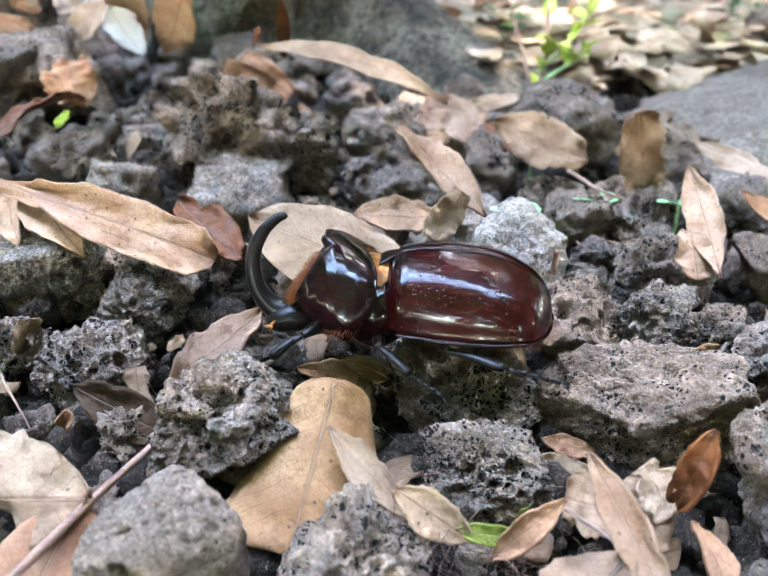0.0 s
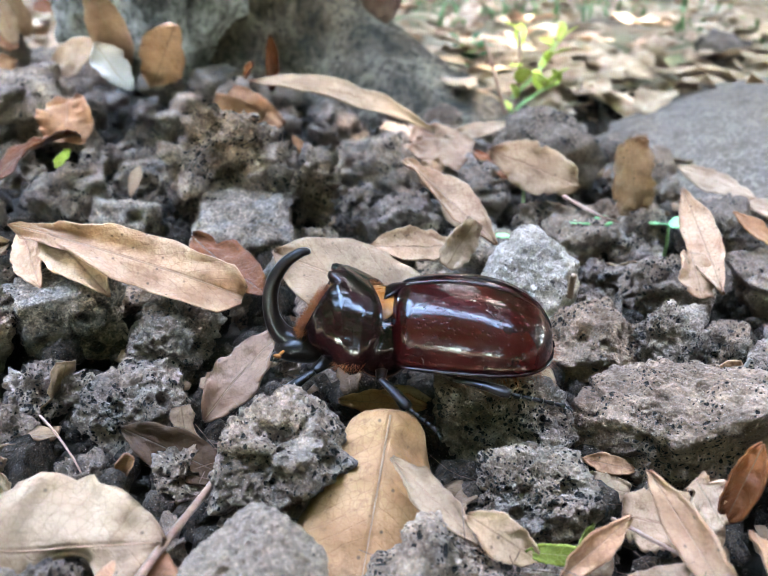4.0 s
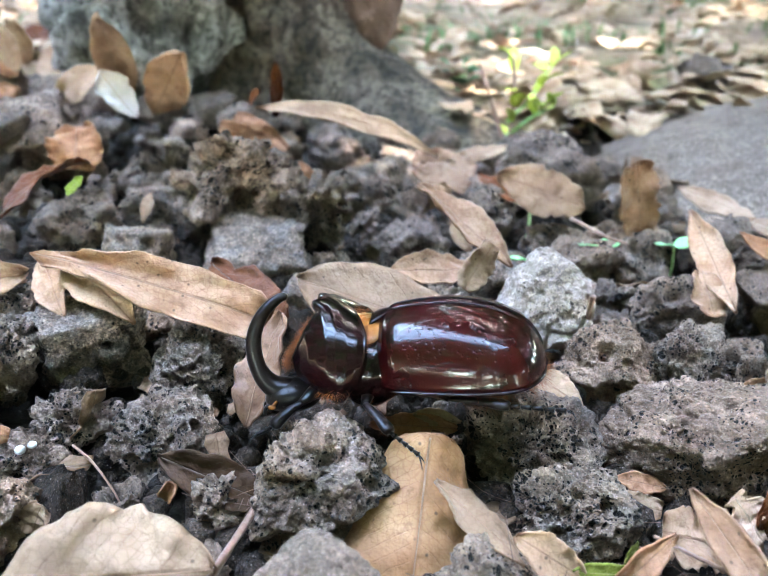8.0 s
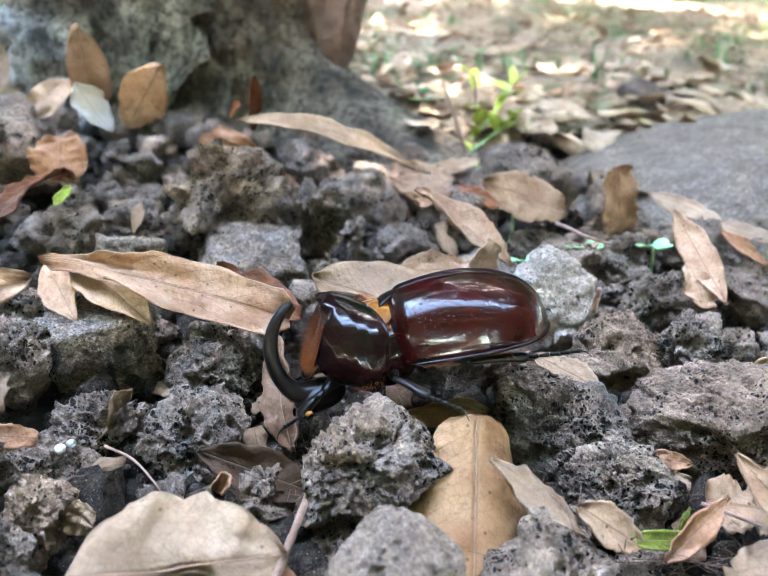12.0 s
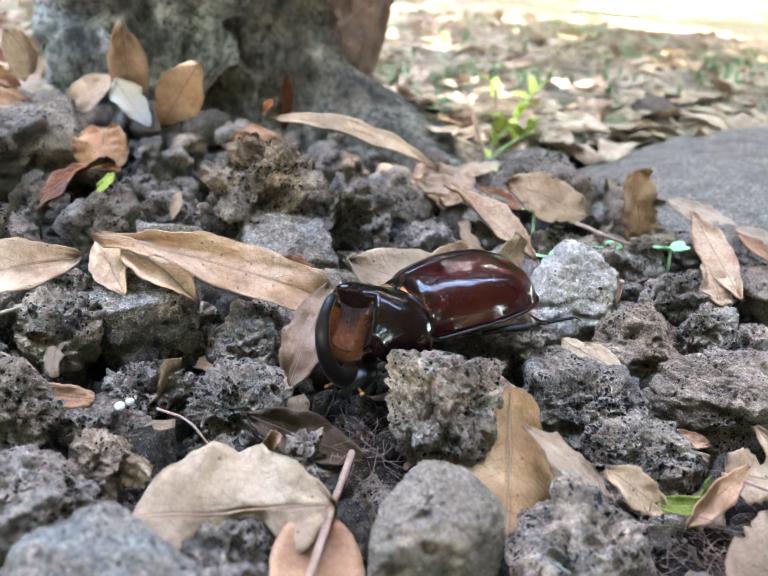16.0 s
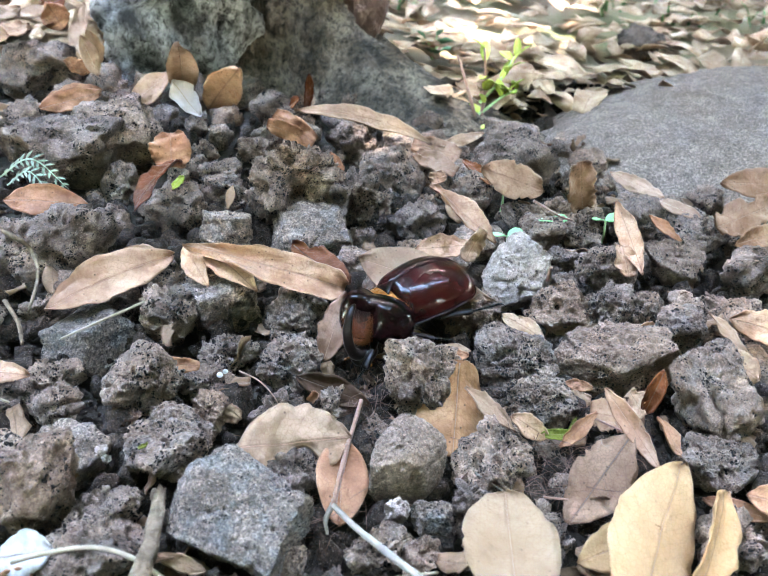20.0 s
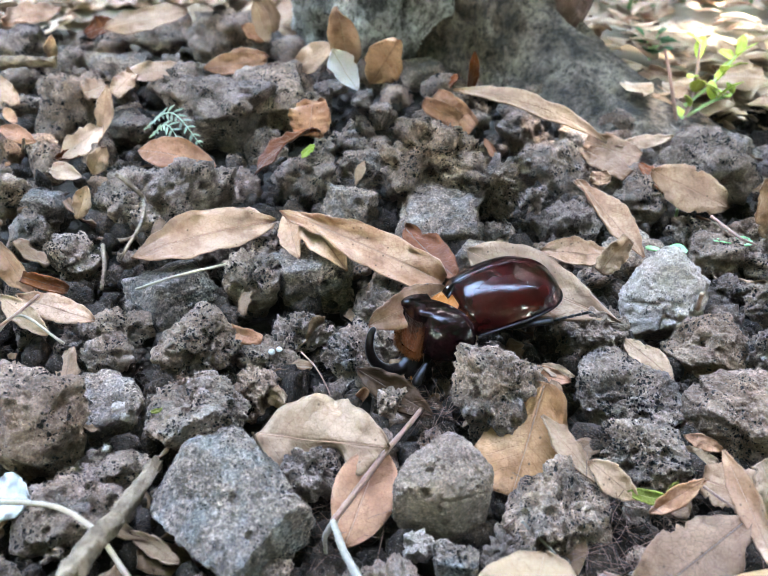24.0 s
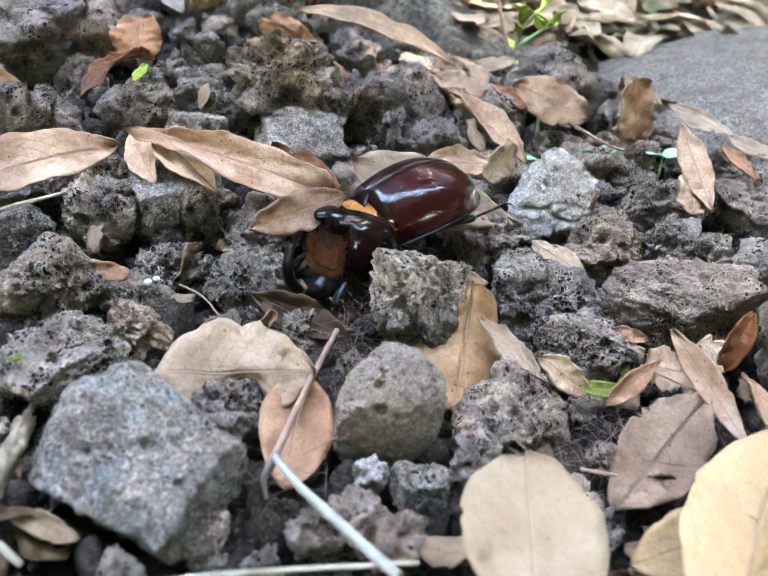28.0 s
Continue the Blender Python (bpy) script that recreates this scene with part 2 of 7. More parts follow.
LEAF = {
    "tan": leaf_material("dry_leaf_tan", (0.1964, 0.09911, 0.05261), (0.3129, 0.1903, 0.124), (0.1455, 0.07183, 0.04134), 0.5),
    "gold": leaf_material("dry_leaf_golden", (0.2397, 0.1109, 0.04478), (0.3767, 0.207, 0.1014), (0.1566, 0.06811, 0.02872), 0.5),
    "brown": leaf_material("dry_leaf_brown", (0.2119, 0.09382, 0.04704), (0.3133, 0.1628, 0.09408), (0.1382, 0.06224, 0.03528), 0.5),
    "rust": leaf_material("dry_leaf_rust", (0.082, 0.023, 0.007), (0.135, 0.043, 0.013), (0.07, 0.022, 0.010), gloss=0.3),
    "pale": leaf_material("dry_leaf_pale", (0.2544, 0.1531, 0.09946), (0.3683, 0.2449, 0.1725), (0.2009, 0.1163, 0.0702), 0.35),
    "pink": leaf_material("dry_leaf_pinkish", (0.2522, 0.1421, 0.08624), (0.3589, 0.2215, 0.1421), (0.1746, 0.0927, 0.0539), 0.5),
    "grey": leaf_material("dry_leaf_grey", (0.2116, 0.128, 0.07763), (0.2991, 0.1919, 0.1224), (0.1459, 0.08314, 0.04778), 0.45),
    "yellow": leaf_material("fallen_leaf_yellow", (0.2518, 0.1437, 0.06631), (0.292, 0.1781, 0.09118), (0.2115, 0.1134, 0.04974), 0.15, 0.5),
    "white": leaf_material("dry_leaf_white", (0.62, 0.56, 0.57), (0.70, 0.64, 0.65), (0.4092, 0.3571, 0.3449), 0.05, 0.3),
    "litter": leaf_material("leaf_litter_mix", (0.27, 0.1575, 0.096), (0.46, 0.3308, 0.228), (0.18, 0.1029, 0.058), 0.25, island=True),
    "bleached": leaf_material("dry_leaf_bleached", (0.34, 0.31, 0.31), (0.44, 0.41, 0.41), (0.28, 0.24, 0.23), 0.15, 0.4),
    "dull": leaf_material("decayed_leaf_dull", (0.105, 0.05808, 0.03432), (0.185, 0.1126, 0.07176), (0.07, 0.03696, 0.02184), 0.6, 0.5),
    "dusky": leaf_material("dry_leaf_dusky", (0.150, 0.074, 0.042), (0.245, 0.142, 0.092), (0.10, 0.05, 0.03), 0.5, 0.3),
    "rusty": leaf_material("dry_leaf_reddish", (0.170, 0.070, 0.032), (0.265, 0.130, 0.070), (0.12, 0.05, 0.025), 0.4, 0.35),
    "crumb": leaf_material("leaf_crumb_mix", (0.10, 0.055, 0.030), (0.21, 0.130, 0.078), (0.09, 0.05, 0.03), 0.4, island=True),
    "cream": leaf_material("fallen_leaf_cream", (0.2342, 0.1469, 0.08343), (0.2811, 0.1869, 0.1154), (0.1757, 0.1016, 0.05402), 0.2, 0.5),
    "dark": leaf_material("decayed_leaf_dark", (0.045, 0.021, 0.010), (0.092, 0.047, 0.024), (0.036, 0.018, 0.010), 0.6, 0.5),
    # for the added crown and foliage ring, dark so that they bounce little light
    "blocker": leaf_material("light_blocking_foliage", (0.030, 0.065, 0.020), (0.055, 0.10, 0.035), (0.06, 0.10, 0.04), 0.0, 0.5, True),
    "green": leaf_material("fresh_leaf_green", (0.16, 0.36, 0.14), (0.24, 0.46, 0.20), (0.3, 0.5, 0.25), 0.0, 0.4),
    "deep": leaf_material("weed_leaf_green", (0.045, 0.095, 0.035), (0.085, 0.150, 0.060), (0.11, 0.17, 0.08), 0.0, 0.45),
    "olive": leaf_material("fallen_leaf_olive", (0.10, 0.105, 0.014), (0.15, 0.145, 0.025), (0.20, 0.20, 0.05), 0.3, 0.4),
    "lime": leaf_material("fresh_leaf_lime", (0.294, 0.35, 0.042), (0.364, 0.406, 0.07), (0.35, 0.42, 0.14), 0.05, 0.4),
    "mint": leaf_material("leaf_mint_green", (0.13, 0.150, 0.110), (0.20, 0.222, 0.170), (0.22, 0.24, 0.19), 0.05, 0.5),
}


def plain(name, a, b, scale, rough=0.6, bump_amount=0.5, spec=0.4, bump_dist=0.0004):
    m, nt, p = nodes_of(name)
    vec, rnd, tc = coords(nt)
    n = noise_tex(nt, vec, scale, 5.0, 0.6)
    nt.links.new(mix(nt, ramp(nt, n, [(0.3, (0, 0, 0)), (0.7, (1, 1, 1))]), a, b), p.inputs["Base Color"])
    nt.links.new(bump(nt, noise_tex(nt, vec, scale * 3, 4.0), bump_amount, bump_dist), p.inputs["Normal"])
    p.inputs["Roughness"].default_value = rough
    p.inputs["Specular IOR Level"].default_value = spec
    return m


def shell_material(name, a, b, rough, pit=0.12, pit_scale=1400.0, coat=0.04):
    """Hard glossy cuticle with fine punctures."""
    m, nt, p = nodes_of(name)
    vec, rnd, tc = coords(nt)
    n = noise_tex(nt, vec, 140.0, 4.0, 0.6)
    nt.links.new(mix(nt, ramp(nt, n, [(0.3, (0, 0, 0)), (0.72, (1, 1, 1))]), a, b), p.inputs["Base Color"])
    vor = nd(nt, "ShaderNodeTexVoronoi", Scale=pit_scale)
    nt.links.new(vec, vor.inputs["Vector"])
    holes = ramp(nt, vor.outputs["Distance"], [(0.05, (0, 0, 0)), (0.3, (1, 1, 1))])
    n1 = bump(nt, holes, pit, 0.00012)
    n2 = bump(nt, noise_tex(nt, vec, 320.0, 3.0), 0.15, 0.0003, n1)
    nt.links.new(n2, p.inputs["Normal"])
    nt.links.new(ramp(nt, noise_tex(nt, vec, 700.0, 4.0), [(0.45, (rough,) * 3), (0.85, (rough + 0.10,) * 3)]), p.inputs["Roughness"])
    p.inputs["Specular IOR Level"].default_value = 0.10
    p.inputs["Coat Weight"].default_value = coat
    p.inputs["Coat Roughness"].default_value = 0.06
    return m


ELYTRA = shell_material("elytra_red_brown", (0.0048, 0.0006, 0.0006), (0.0185, 0.0017, 0.0013), 0.15, 0.42, 1700.0, 0.10)
CHITIN = shell_material("chitin_black_red", (0.0018, 0.0009, 0.0010), (0.0068, 0.0012, 0.0012), 0.12, 0.08, 1400.0, 0.10)
HORN = shell_material("horn_black", (0.0030, 0.0022, 0.0021), (0.0065, 0.0034, 0.0028), 0.30, 0.35, 1500.0, 0.03)
BELLY = shell_material("belly_chestnut", (0.10, 0.030, 0.012), (0.20, 0.07, 0.025), 0.3)
AMBER = shell_material("amber_cuticle", (0.105, 0.034, 0.007), (0.19, 0.070, 0.016), 0.25)
def hollow_material():
    """Black above, rough rust-brown towards the lower rim, in uneven patches."""
    m, nt, p = nodes_of("pronotum_hollow_rust")
    vec, rnd, tc = coords(nt)
    sep = nt.nodes.new("ShaderNodeSeparateXYZ")
    nt.links.new(tc.outputs["UV"], sep.inputs[0])
    add = nt.nodes.new("ShaderNodeMath")
    add.operation = "MULTIPLY_ADD"
    add.inputs[1].default_value = 0.9
    nt.links.new(noise_tex(nt, vec, 500.0, 5.0, 0.65), add.inputs[0])
    nt.links.new(sep.outputs[0], add.inputs[2])
    nt.links.new(ramp(nt, add.outputs[0], [(0.60, (0.0035, 0.0012, 0.0010)), (0.88, (0.016, 0.0042, 0.0022)), (1.15, (0.060, 0.0165, 0.0065))]), p.inputs["Base Color"])
    nt.links.new(bump(nt, noise_tex(nt, vec, 1500.0, 4.0), 1.0, 0.0004), p.inputs["Normal"])
    p.inputs["Roughness"].default_value = 0.34
    p.inputs["Specular IOR Level"].default_value = 0.14
    return m


FRONT = hollow_material()
HAIR = plain("hair_rust", (0.085, 0.024, 0.008), (0.19, 0.060, 0.019), 900.0, 0.5, 0.5, 0.08)
SOIL = plain("soil_dark", (0.045, 0.035, 0.028), (0.10, 0.078, 0.06), 160.0, 0.95, 0.9, 0.1, 0.002)
TWIG = plain("twig_brown", (0.13, 0.06175, 0.039), (0.208, 0.117, 0.078), 500.0, 0.5)
TWIG_PALE = plain("twig_pale", (0.12, 0.092, 0.068), (0.185, 0.152, 0.118), 420.0, 0.7)
TWIG_ROTTEN = plain("twig_rotten", (0.050, 0.032, 0.020), (0.17, 0.120, 0.078), 330.0, 0.9, 1.0, 0.15, 0.0009)
STRAW = plain("dry_stalk", (0.16, 0.112, 0.070), (0.22, 0.168, 0.115), 600.0, 0.6)
FIBRE = plain("root_fibre", (0.075, 0.034, 0.022), (0.125, 0.066, 0.042), 700.0, 0.8)


def bark_material(name, deep, mid, pale, cracks=0.9):
    """Furrowed bark: uprights stretched, with lichen-grey patches and fine cracks."""
    m, nt, p = nodes_of(name)
    tc = nt.nodes.new("ShaderNodeTexCoord")
    mp = nt.nodes.new("ShaderNodeMapping")
    mp.inputs["Scale"].default_value = (1, 1, 0.8)
    nt.links.new(tc.outputs["Object"], mp.inputs[0])
    vec = mp.outputs[0]
    big, fine = noise_tex(nt, vec, 70.0, 6.0, 0.65), noise_tex(nt, vec, 420.0, 6.0, 0.75)
    col = ramp(nt, big, [(0.36, deep), (0.5, mid), (0.66, pale)])
    col = mix(nt, ramp(nt, fine, [(0.38, (cracks,) * 3), (0.56, (0, 0, 0))]), col, (0.02, 0.016, 0.012))
    nt.links.new(col, p.inputs["Base Color"])
    n = bump(nt, big, 1.0, 0.012)
    n = bump(nt, fine, 1.0, 0.004, n)
    nt.links.new(bump(nt, noise_tex(nt, vec, 1500.0, 4.0, 0.7), 1.0, 0.0012, n), p.inputs["Normal"])
    p.inputs["Roughness"].default_value = 0.9
    p.inputs["Specular IOR Level"].default_value = 0.2
    return m


BARK = bark_material("bark_grey_brown", (0.034, 0.025, 0.017), (0.165, 0.122, 0.086), (0.33, 0.255, 0.188))
BARK_DARK = plain("bark_dark_red", (0.07, 0.04, 0.032), (0.14, 0.085, 0.065), 110.0, 0.9, 1.0, 0.2, 0.003)
STUMP = bark_material("root_stone", (0.05, 0.045, 0.041), (0.30, 0.278, 0.258), (0.58, 0.545, 0.51), 0.85)
PEBBLE = plain("snail_shell_white", (0.252, 0.228, 0.198), (0.348, 0.324, 0.288), 600.0, 0.5)
STEM_DRY = plain("stem_pale_green", (0.16, 0.19, 0.13), (0.24, 0.27, 0.19), 500.0, 0.6)
STEM = plain("stem_green", (0.20, 0.30, 0.10), (0.30, 0.40, 0.16), 500.0, 0.5)


RIB_TAN, RIB_DARK, RIB_PALE = plain("rib_tan", (0.15, 0.078, 0.038), (0.22, 0.125, 0.066), 500.0), plain("rib_brown", (0.17, 0.08, 0.04), (0.26, 0.13, 0.07), 500.0), plain("rib_pale", (0.25, 0.165, 0.10), (0.34, 0.235, 0.15), 500.0)
RIB_BLACK = plain("rib_dark_brown", (0.045, 0.024, 0.013), (0.075, 0.042, 0.025), 500.0)
RIB = {c: RIB_BLACK if c in ("dark", "dull", "rust") else RIB_DARK if c in ("brown", "rust", "grey", "pink", "dark") else RIB_PALE if c in ("pale", "white", "lime", "green", "mint") else RIB_TAN for c in LEAF}


# ---- mesh helpers ----
def mesh_object(name, verts, faces, material, parent=None, uv=None, smooth=True, label="", offset=None):
    me = bpy.data.meshes.new(name)
    me.from_pydata(np.asarray(verts, float).tolist(), [], faces)
    if uv is not None:
        layer = me.uv_layers.new(name="UVMap")
        idx = np.empty(len(me.loops), dtype=np.int32)
        me.loops.foreach_get("vertex_index", idx)
        layer.data.foreach_set("uv", np.asarray(uv, np.float32)[idx].ravel())
    me.materials.append(material)
    if smooth:
        me.polygons.foreach_set("use_smooth", [True] * len(me.polygons))
    me.update()
    ob = new(name, me)
    if parent:
        ob.parent = parent
    if offset is not None:
        ob.matrix_basis = offset
    if label:
        tagged(ob, label)
    return ob


def grid_faces(nu, nv, start=0, flip=False, wrap=False):
    out = []
    for i in range(nu - 1):
        for j in range(nv if wrap else nv - 1):
            k = (j + 1) % nv
            q = (start + i * nv + j, start + i * nv + k, start + (i + 1) * nv + k, start + (i + 1) * nv + j)
            out.append(q[::-1] if flip else q)
    return out


def shell_from_grid(P, thick):
    """A closed sheet of a given thickness from a grid of points (nu, nv, 3)."""
    nu, nv, _ = P.shape
    du, dv = np.gradient(P, axis=0), np.gradient(P, axis=1)
    n = np.cross(du, dv)
    n /= np.linalg.norm(n, axis=2, keepdims=True) + 1e-12
    verts = np.concatenate([P.reshape(-1, 3), (P - n * thick).reshape(-1, 3)])
    m = nu * nv
    faces = grid_faces(nu, nv) + grid_faces(nu, nv, m, True)
    edge = [j for j in range(nv)] + [i * nv + nv - 1 for i in range(1, nu)] + [(nu - 1) * nv + j for j in range(nv - 2, -1, -1)] + [i * nv for i in range(nu - 2, 0, -1)]
    for a, b in zip(edge, edge[1:] + edge[:1]):
        faces.append((b, a, a + m, b + m))
    return verts, faces


def tube(points, radii, sides=8, wobble=0.0, seed=0, flat=1.0):
    """A closed tapered tube along points."""
    rng = np.random.RandomState(seed)
    pts = np.asarray(points, float)
    rad = np.asarray(radii, float) if np.ndim(radii) else np.full(len(pts), float(radii))
    tan = np.gradient(pts, axis=0)
    tan /= np.linalg.norm(tan, axis=1, keepdims=True) + 1e-12
    ref = np.array([0.0, 0.0, 1.0]) if abs(tan[0][2]) < 0.9 else np.array([0.0, 1.0, 0.0])
    rings = []
    for p, d, r in zip(pts, tan, rad):
        a = np.cross(d, ref)
        a /= np.linalg.norm(a) + 1e-12
        b = np.cross(a, d)
        ref = b
        ang = np.arange(sides) * 2 * np.pi / sides
        rr = r * (1 + wobble * (rng.rand(sides) - 0.5))
        rings.append(p + np.outer(np.cos(ang) * rr, a) + np.outer(np.sin(ang) * rr * flat, b))
    verts = np.concatenate(rings + [pts[:1], pts[-1:]])
    n = len(pts) * sides
    faces = grid_faces(len(pts), sides, 0, False, True)
    for j in range(sides):
        k = (j + 1) % sides
        faces.append((n, k, j))
        faces.append((n + 1, (len(pts) - 1) * sides + j, (len(pts) - 1) * sides + k))
    return verts, faces


def smooth_line(ctrl, n):
    """n points on a Catmull-Rom curve through the control points."""
    c = np.asarray(ctrl, float)
    c = np.concatenate([2 * c[:1] - c[1:2], c, 2 * c[-1:] - c[-2:-1]])
    out = []
    for t in np.linspace(0, len(c) - 3 - 1e-9, n):
        i = int(t)
        f = t - i
        p0, p1, p2, p3 = c[i:i + 4]
        out.append(0.5 * (2 * p1 + (p2 - p0) * f + (2 * p0 - 5 * p1 + 4 * p2 - p3) * f * f + (3 * p1 - p0 - 3 * p2 + p3) * f ** 3))
    return np.array(out)


def join(pieces):
    verts, faces, n = [], [], 0
    for v, f in pieces:
        verts.append(np.asarray(v, float))
        faces += [tuple(i + n for i in q) for q in f]
        n += len(v)
    return np.concatenate(verts), faces


def lattice(p, seed):
    """Smooth value noise in -1..1 for an array of points."""
    i = np.floor(p).astype(np.int64)
    f = p - i
    f = f * f * (3 - 2 * f)
    tot = 0.0
    for dx in (0, 1):
        for dy in (0, 1):
            for dz in (0, 1):
                h = (i[:, 0] + dx) * 374761393 + (i[:, 1] + dy) * 668265263 + (i[:, 2] + dz) * 2147483647 + seed * 1274126177
                h = (h ^ (h >> 13)) * 1274126177 & 0xFFFFFFFF
                h = (h ^ (h >> 16)) & 0xFFFFFF
                w = (f[:, 0] if dx else 1 - f[:, 0]) * (f[:, 1] if dy else 1 - f[:, 1]) * (f[:, 2] if dz else 1 - f[:, 2])
                tot = tot + w * (h / 8388607.5 - 1.0)
    return tot


def fbm(p, seed, octaves=4, gain=0.5):
    tot, amp = 0.0, 1.0
    for o in range(octaves):
        tot = tot + amp * lattice(p * 2.03 ** o + o * 17.3, seed + o)
        amp *= gain
    return tot


ICO = {}


def ico(k):
    if k not in ICO:
        bm = bmesh.new()
        bmesh.ops.create_icosphere(bm, subdivisions=k, radius=1.0)
        ICO[k] = (np.array([v.co for v in bm.verts]), [tuple(v.index for v in f.verts) for f in bm.faces])
        bm.free()
    return ICO[k]


def rock_shape(w, d, h, seed, level=4, blocky=0.6, craggy=1.0, pits=60, pit_mm=1.0):
    """A broken lava stone: broken faces with worn edges, crevices, lumps and gas holes. Metres."""
    rng = np.random.RandomState(seed)
    n, faces = ico(level)
    count = 9 if blocky > 0.8 else 15
    planes = rng.normal(size=(count, 3))
    planes /= np.linalg.norm(planes, axis=1, keepdims=True)
    dist = rng.uniform(0.66, 0.98, count)
    if blocky > 0.8:                        # a squared block with a flat top
        side = np.concatenate([np.eye(3), -np.eye(3)]) + rng.normal(0, 0.16, (6, 3))
        side /= np.linalg.norm(side, axis=1, keepdims=True)
        planes, dist = np.concatenate([planes, side]), np.concatenate([dist + 0.04, rng.uniform(0.62, 0.74, 6)])
    else:
        planes, dist = np.concatenate([planes, [[0, 0, 1], [0, 0, -1]]]), np.concatenate([dist, [0.84, 0.8]])
    if blocky < 0.2:                        # worn, with softly squared sides
        dist = 0.80 + 0.18 * dist
    dots = n @ planes.T
    q = np.where(dots > 0.05, dist / np.maximum(dots, 0.05), 9.0)
    sharp = 12 + 45 * blocky
    r = (np.sum(np.minimum(q, 3.0) ** -sharp, axis=1)) ** (-1.0 / sharp)
    r = np.minimum(r, 1.25)
    r = r * (1 + craggy * (0.12 * fbm(n * 1.7 + seed % 91, seed, 2) + 0.075 * fbm(n * 4.2, seed + 9, 3, 0.55)))
    p = n * r[:, None]
    lo, hi = p.min(0), p.max(0)
    p = (p - (lo + hi) / 2) / (hi - lo) * np.array([w, d, h])
    size = (w * d * h) ** (1 / 3)
    out = n / np.array([w, d, h])
    out /= np.linalg.norm(out, axis=1, keepdims=True)
    # lumps: rounded knobs that meet in sharp clefts
    knobs = p[rng.choice(len(p), 26 if level < 4 else 60)] * rng.uniform(0.86, 1.02, (26 if level < 4 else 60, 1))
    near = np.full(len(p), 9.0)
    for c in knobs:
        e = p - c
        near = np.minimum(near, np.einsum("ij,ij->i", e, e))
    near = np.sqrt(near) / size
    amount = np.clip(craggy - 0.45, 0, 1.3) * (0.6 + 0.8 * np.clip(lattice(n * 1.9 + 3.3, seed + 5), -0.6, 1))
    p += out * (size * 0.12 * amount * (0.17 - np.minimum(near, 0.34)) / 0.17)[:, None]
    # a few long crevices
    crease = np.abs(lattice(p / (size * 0.36) + 7.7, seed + 6))
    there = np.clip(lattice(p / (size * 0.6) + 3.1, seed + 8) + 0.15, 0, 1)
    p -= out * (size * 0.20 * min(craggy, 1.5) * there * np.clip(0.14 - crease, 0, 1) / 0.14)[:, None]
    if pits:
        big, mid = max(2, pits // 16), pits // 2
        count = big + mid + pits
        at = rng.choice(len(p), count)
        rad = np.concatenate([rng.uniform(1.0, 2.4, big), rng.uniform(0.45, 1.0, mid), rng.uniform(0.22, 0.45, pits)]) * 0.001 * pit_mm
        rad = np.minimum(rad, size * 0.16)
        stretch = 0.7 + 0.8 * rng.rand(count)
        for c, rr, k, o in zip(p[at].copy(), rad, stretch, out[at]):
            dv = p - c
            dv = dv - np.outer(dv[:, rng.randint(2)] * (1 - 1 / k), np.eye(3)[rng.randint(2)]) * 0.6
            dd = np.einsum("ij,ij->i", dv, dv)
            hit = dd < rr * rr
            if hit.any():
                p[hit] -= out[hit] * (1.5 * rr * k * (1 - dd[hit] / rr ** 2) ** 0.36)[:, None]
    if level > 3:
        rough = np.abs(fbm(p / 0.0034, seed + 31, 3, 0.6))
        p += out * ((np.minimum(rough, 0.6) - 0.3) * 0.0011 * min(craggy, 1.4) * min(1.0, size / 0.015))[:, None]
    grain = 0.00020 if level > 5 else 0.00013
    p += out * (fbm(p / 0.0009, seed + 3, 2, 0.6) * grain * (0.5 + 0.5 * min(craggy, 1.3)))[:, None]
    return p, faces


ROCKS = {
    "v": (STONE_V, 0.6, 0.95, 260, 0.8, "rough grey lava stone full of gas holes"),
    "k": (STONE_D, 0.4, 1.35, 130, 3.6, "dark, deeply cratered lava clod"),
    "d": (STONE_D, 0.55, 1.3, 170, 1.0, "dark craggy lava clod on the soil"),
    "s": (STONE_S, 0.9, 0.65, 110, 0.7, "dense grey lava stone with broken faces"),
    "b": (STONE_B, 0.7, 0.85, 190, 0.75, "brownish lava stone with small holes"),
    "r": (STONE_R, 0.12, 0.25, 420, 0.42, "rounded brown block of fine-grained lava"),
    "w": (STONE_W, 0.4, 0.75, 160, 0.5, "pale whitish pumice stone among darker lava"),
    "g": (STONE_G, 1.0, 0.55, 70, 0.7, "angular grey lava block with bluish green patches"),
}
SEED = [100]


def rock(x, y, z, w, d, h, yaw=0.0, kind="v", level=4, tip=0.0, name="lava_stone"):
    mat, blocky, craggy, pits, mm, label = ROCKS[kind]
    SEED[0] += 1
    if level < 5:
        pits = pits // 3
        mm = mm * 1.5
    v, f = rock_shape(w, d, h, SEED[0], level, blocky, craggy, pits, mm)
    ob = mesh_object(name, v, f, mat)
    ob.matrix_basis = pose(x, y, z, tip, 0, yaw)
    return tagged(ob, label, "stone", "lava stones on the ground")


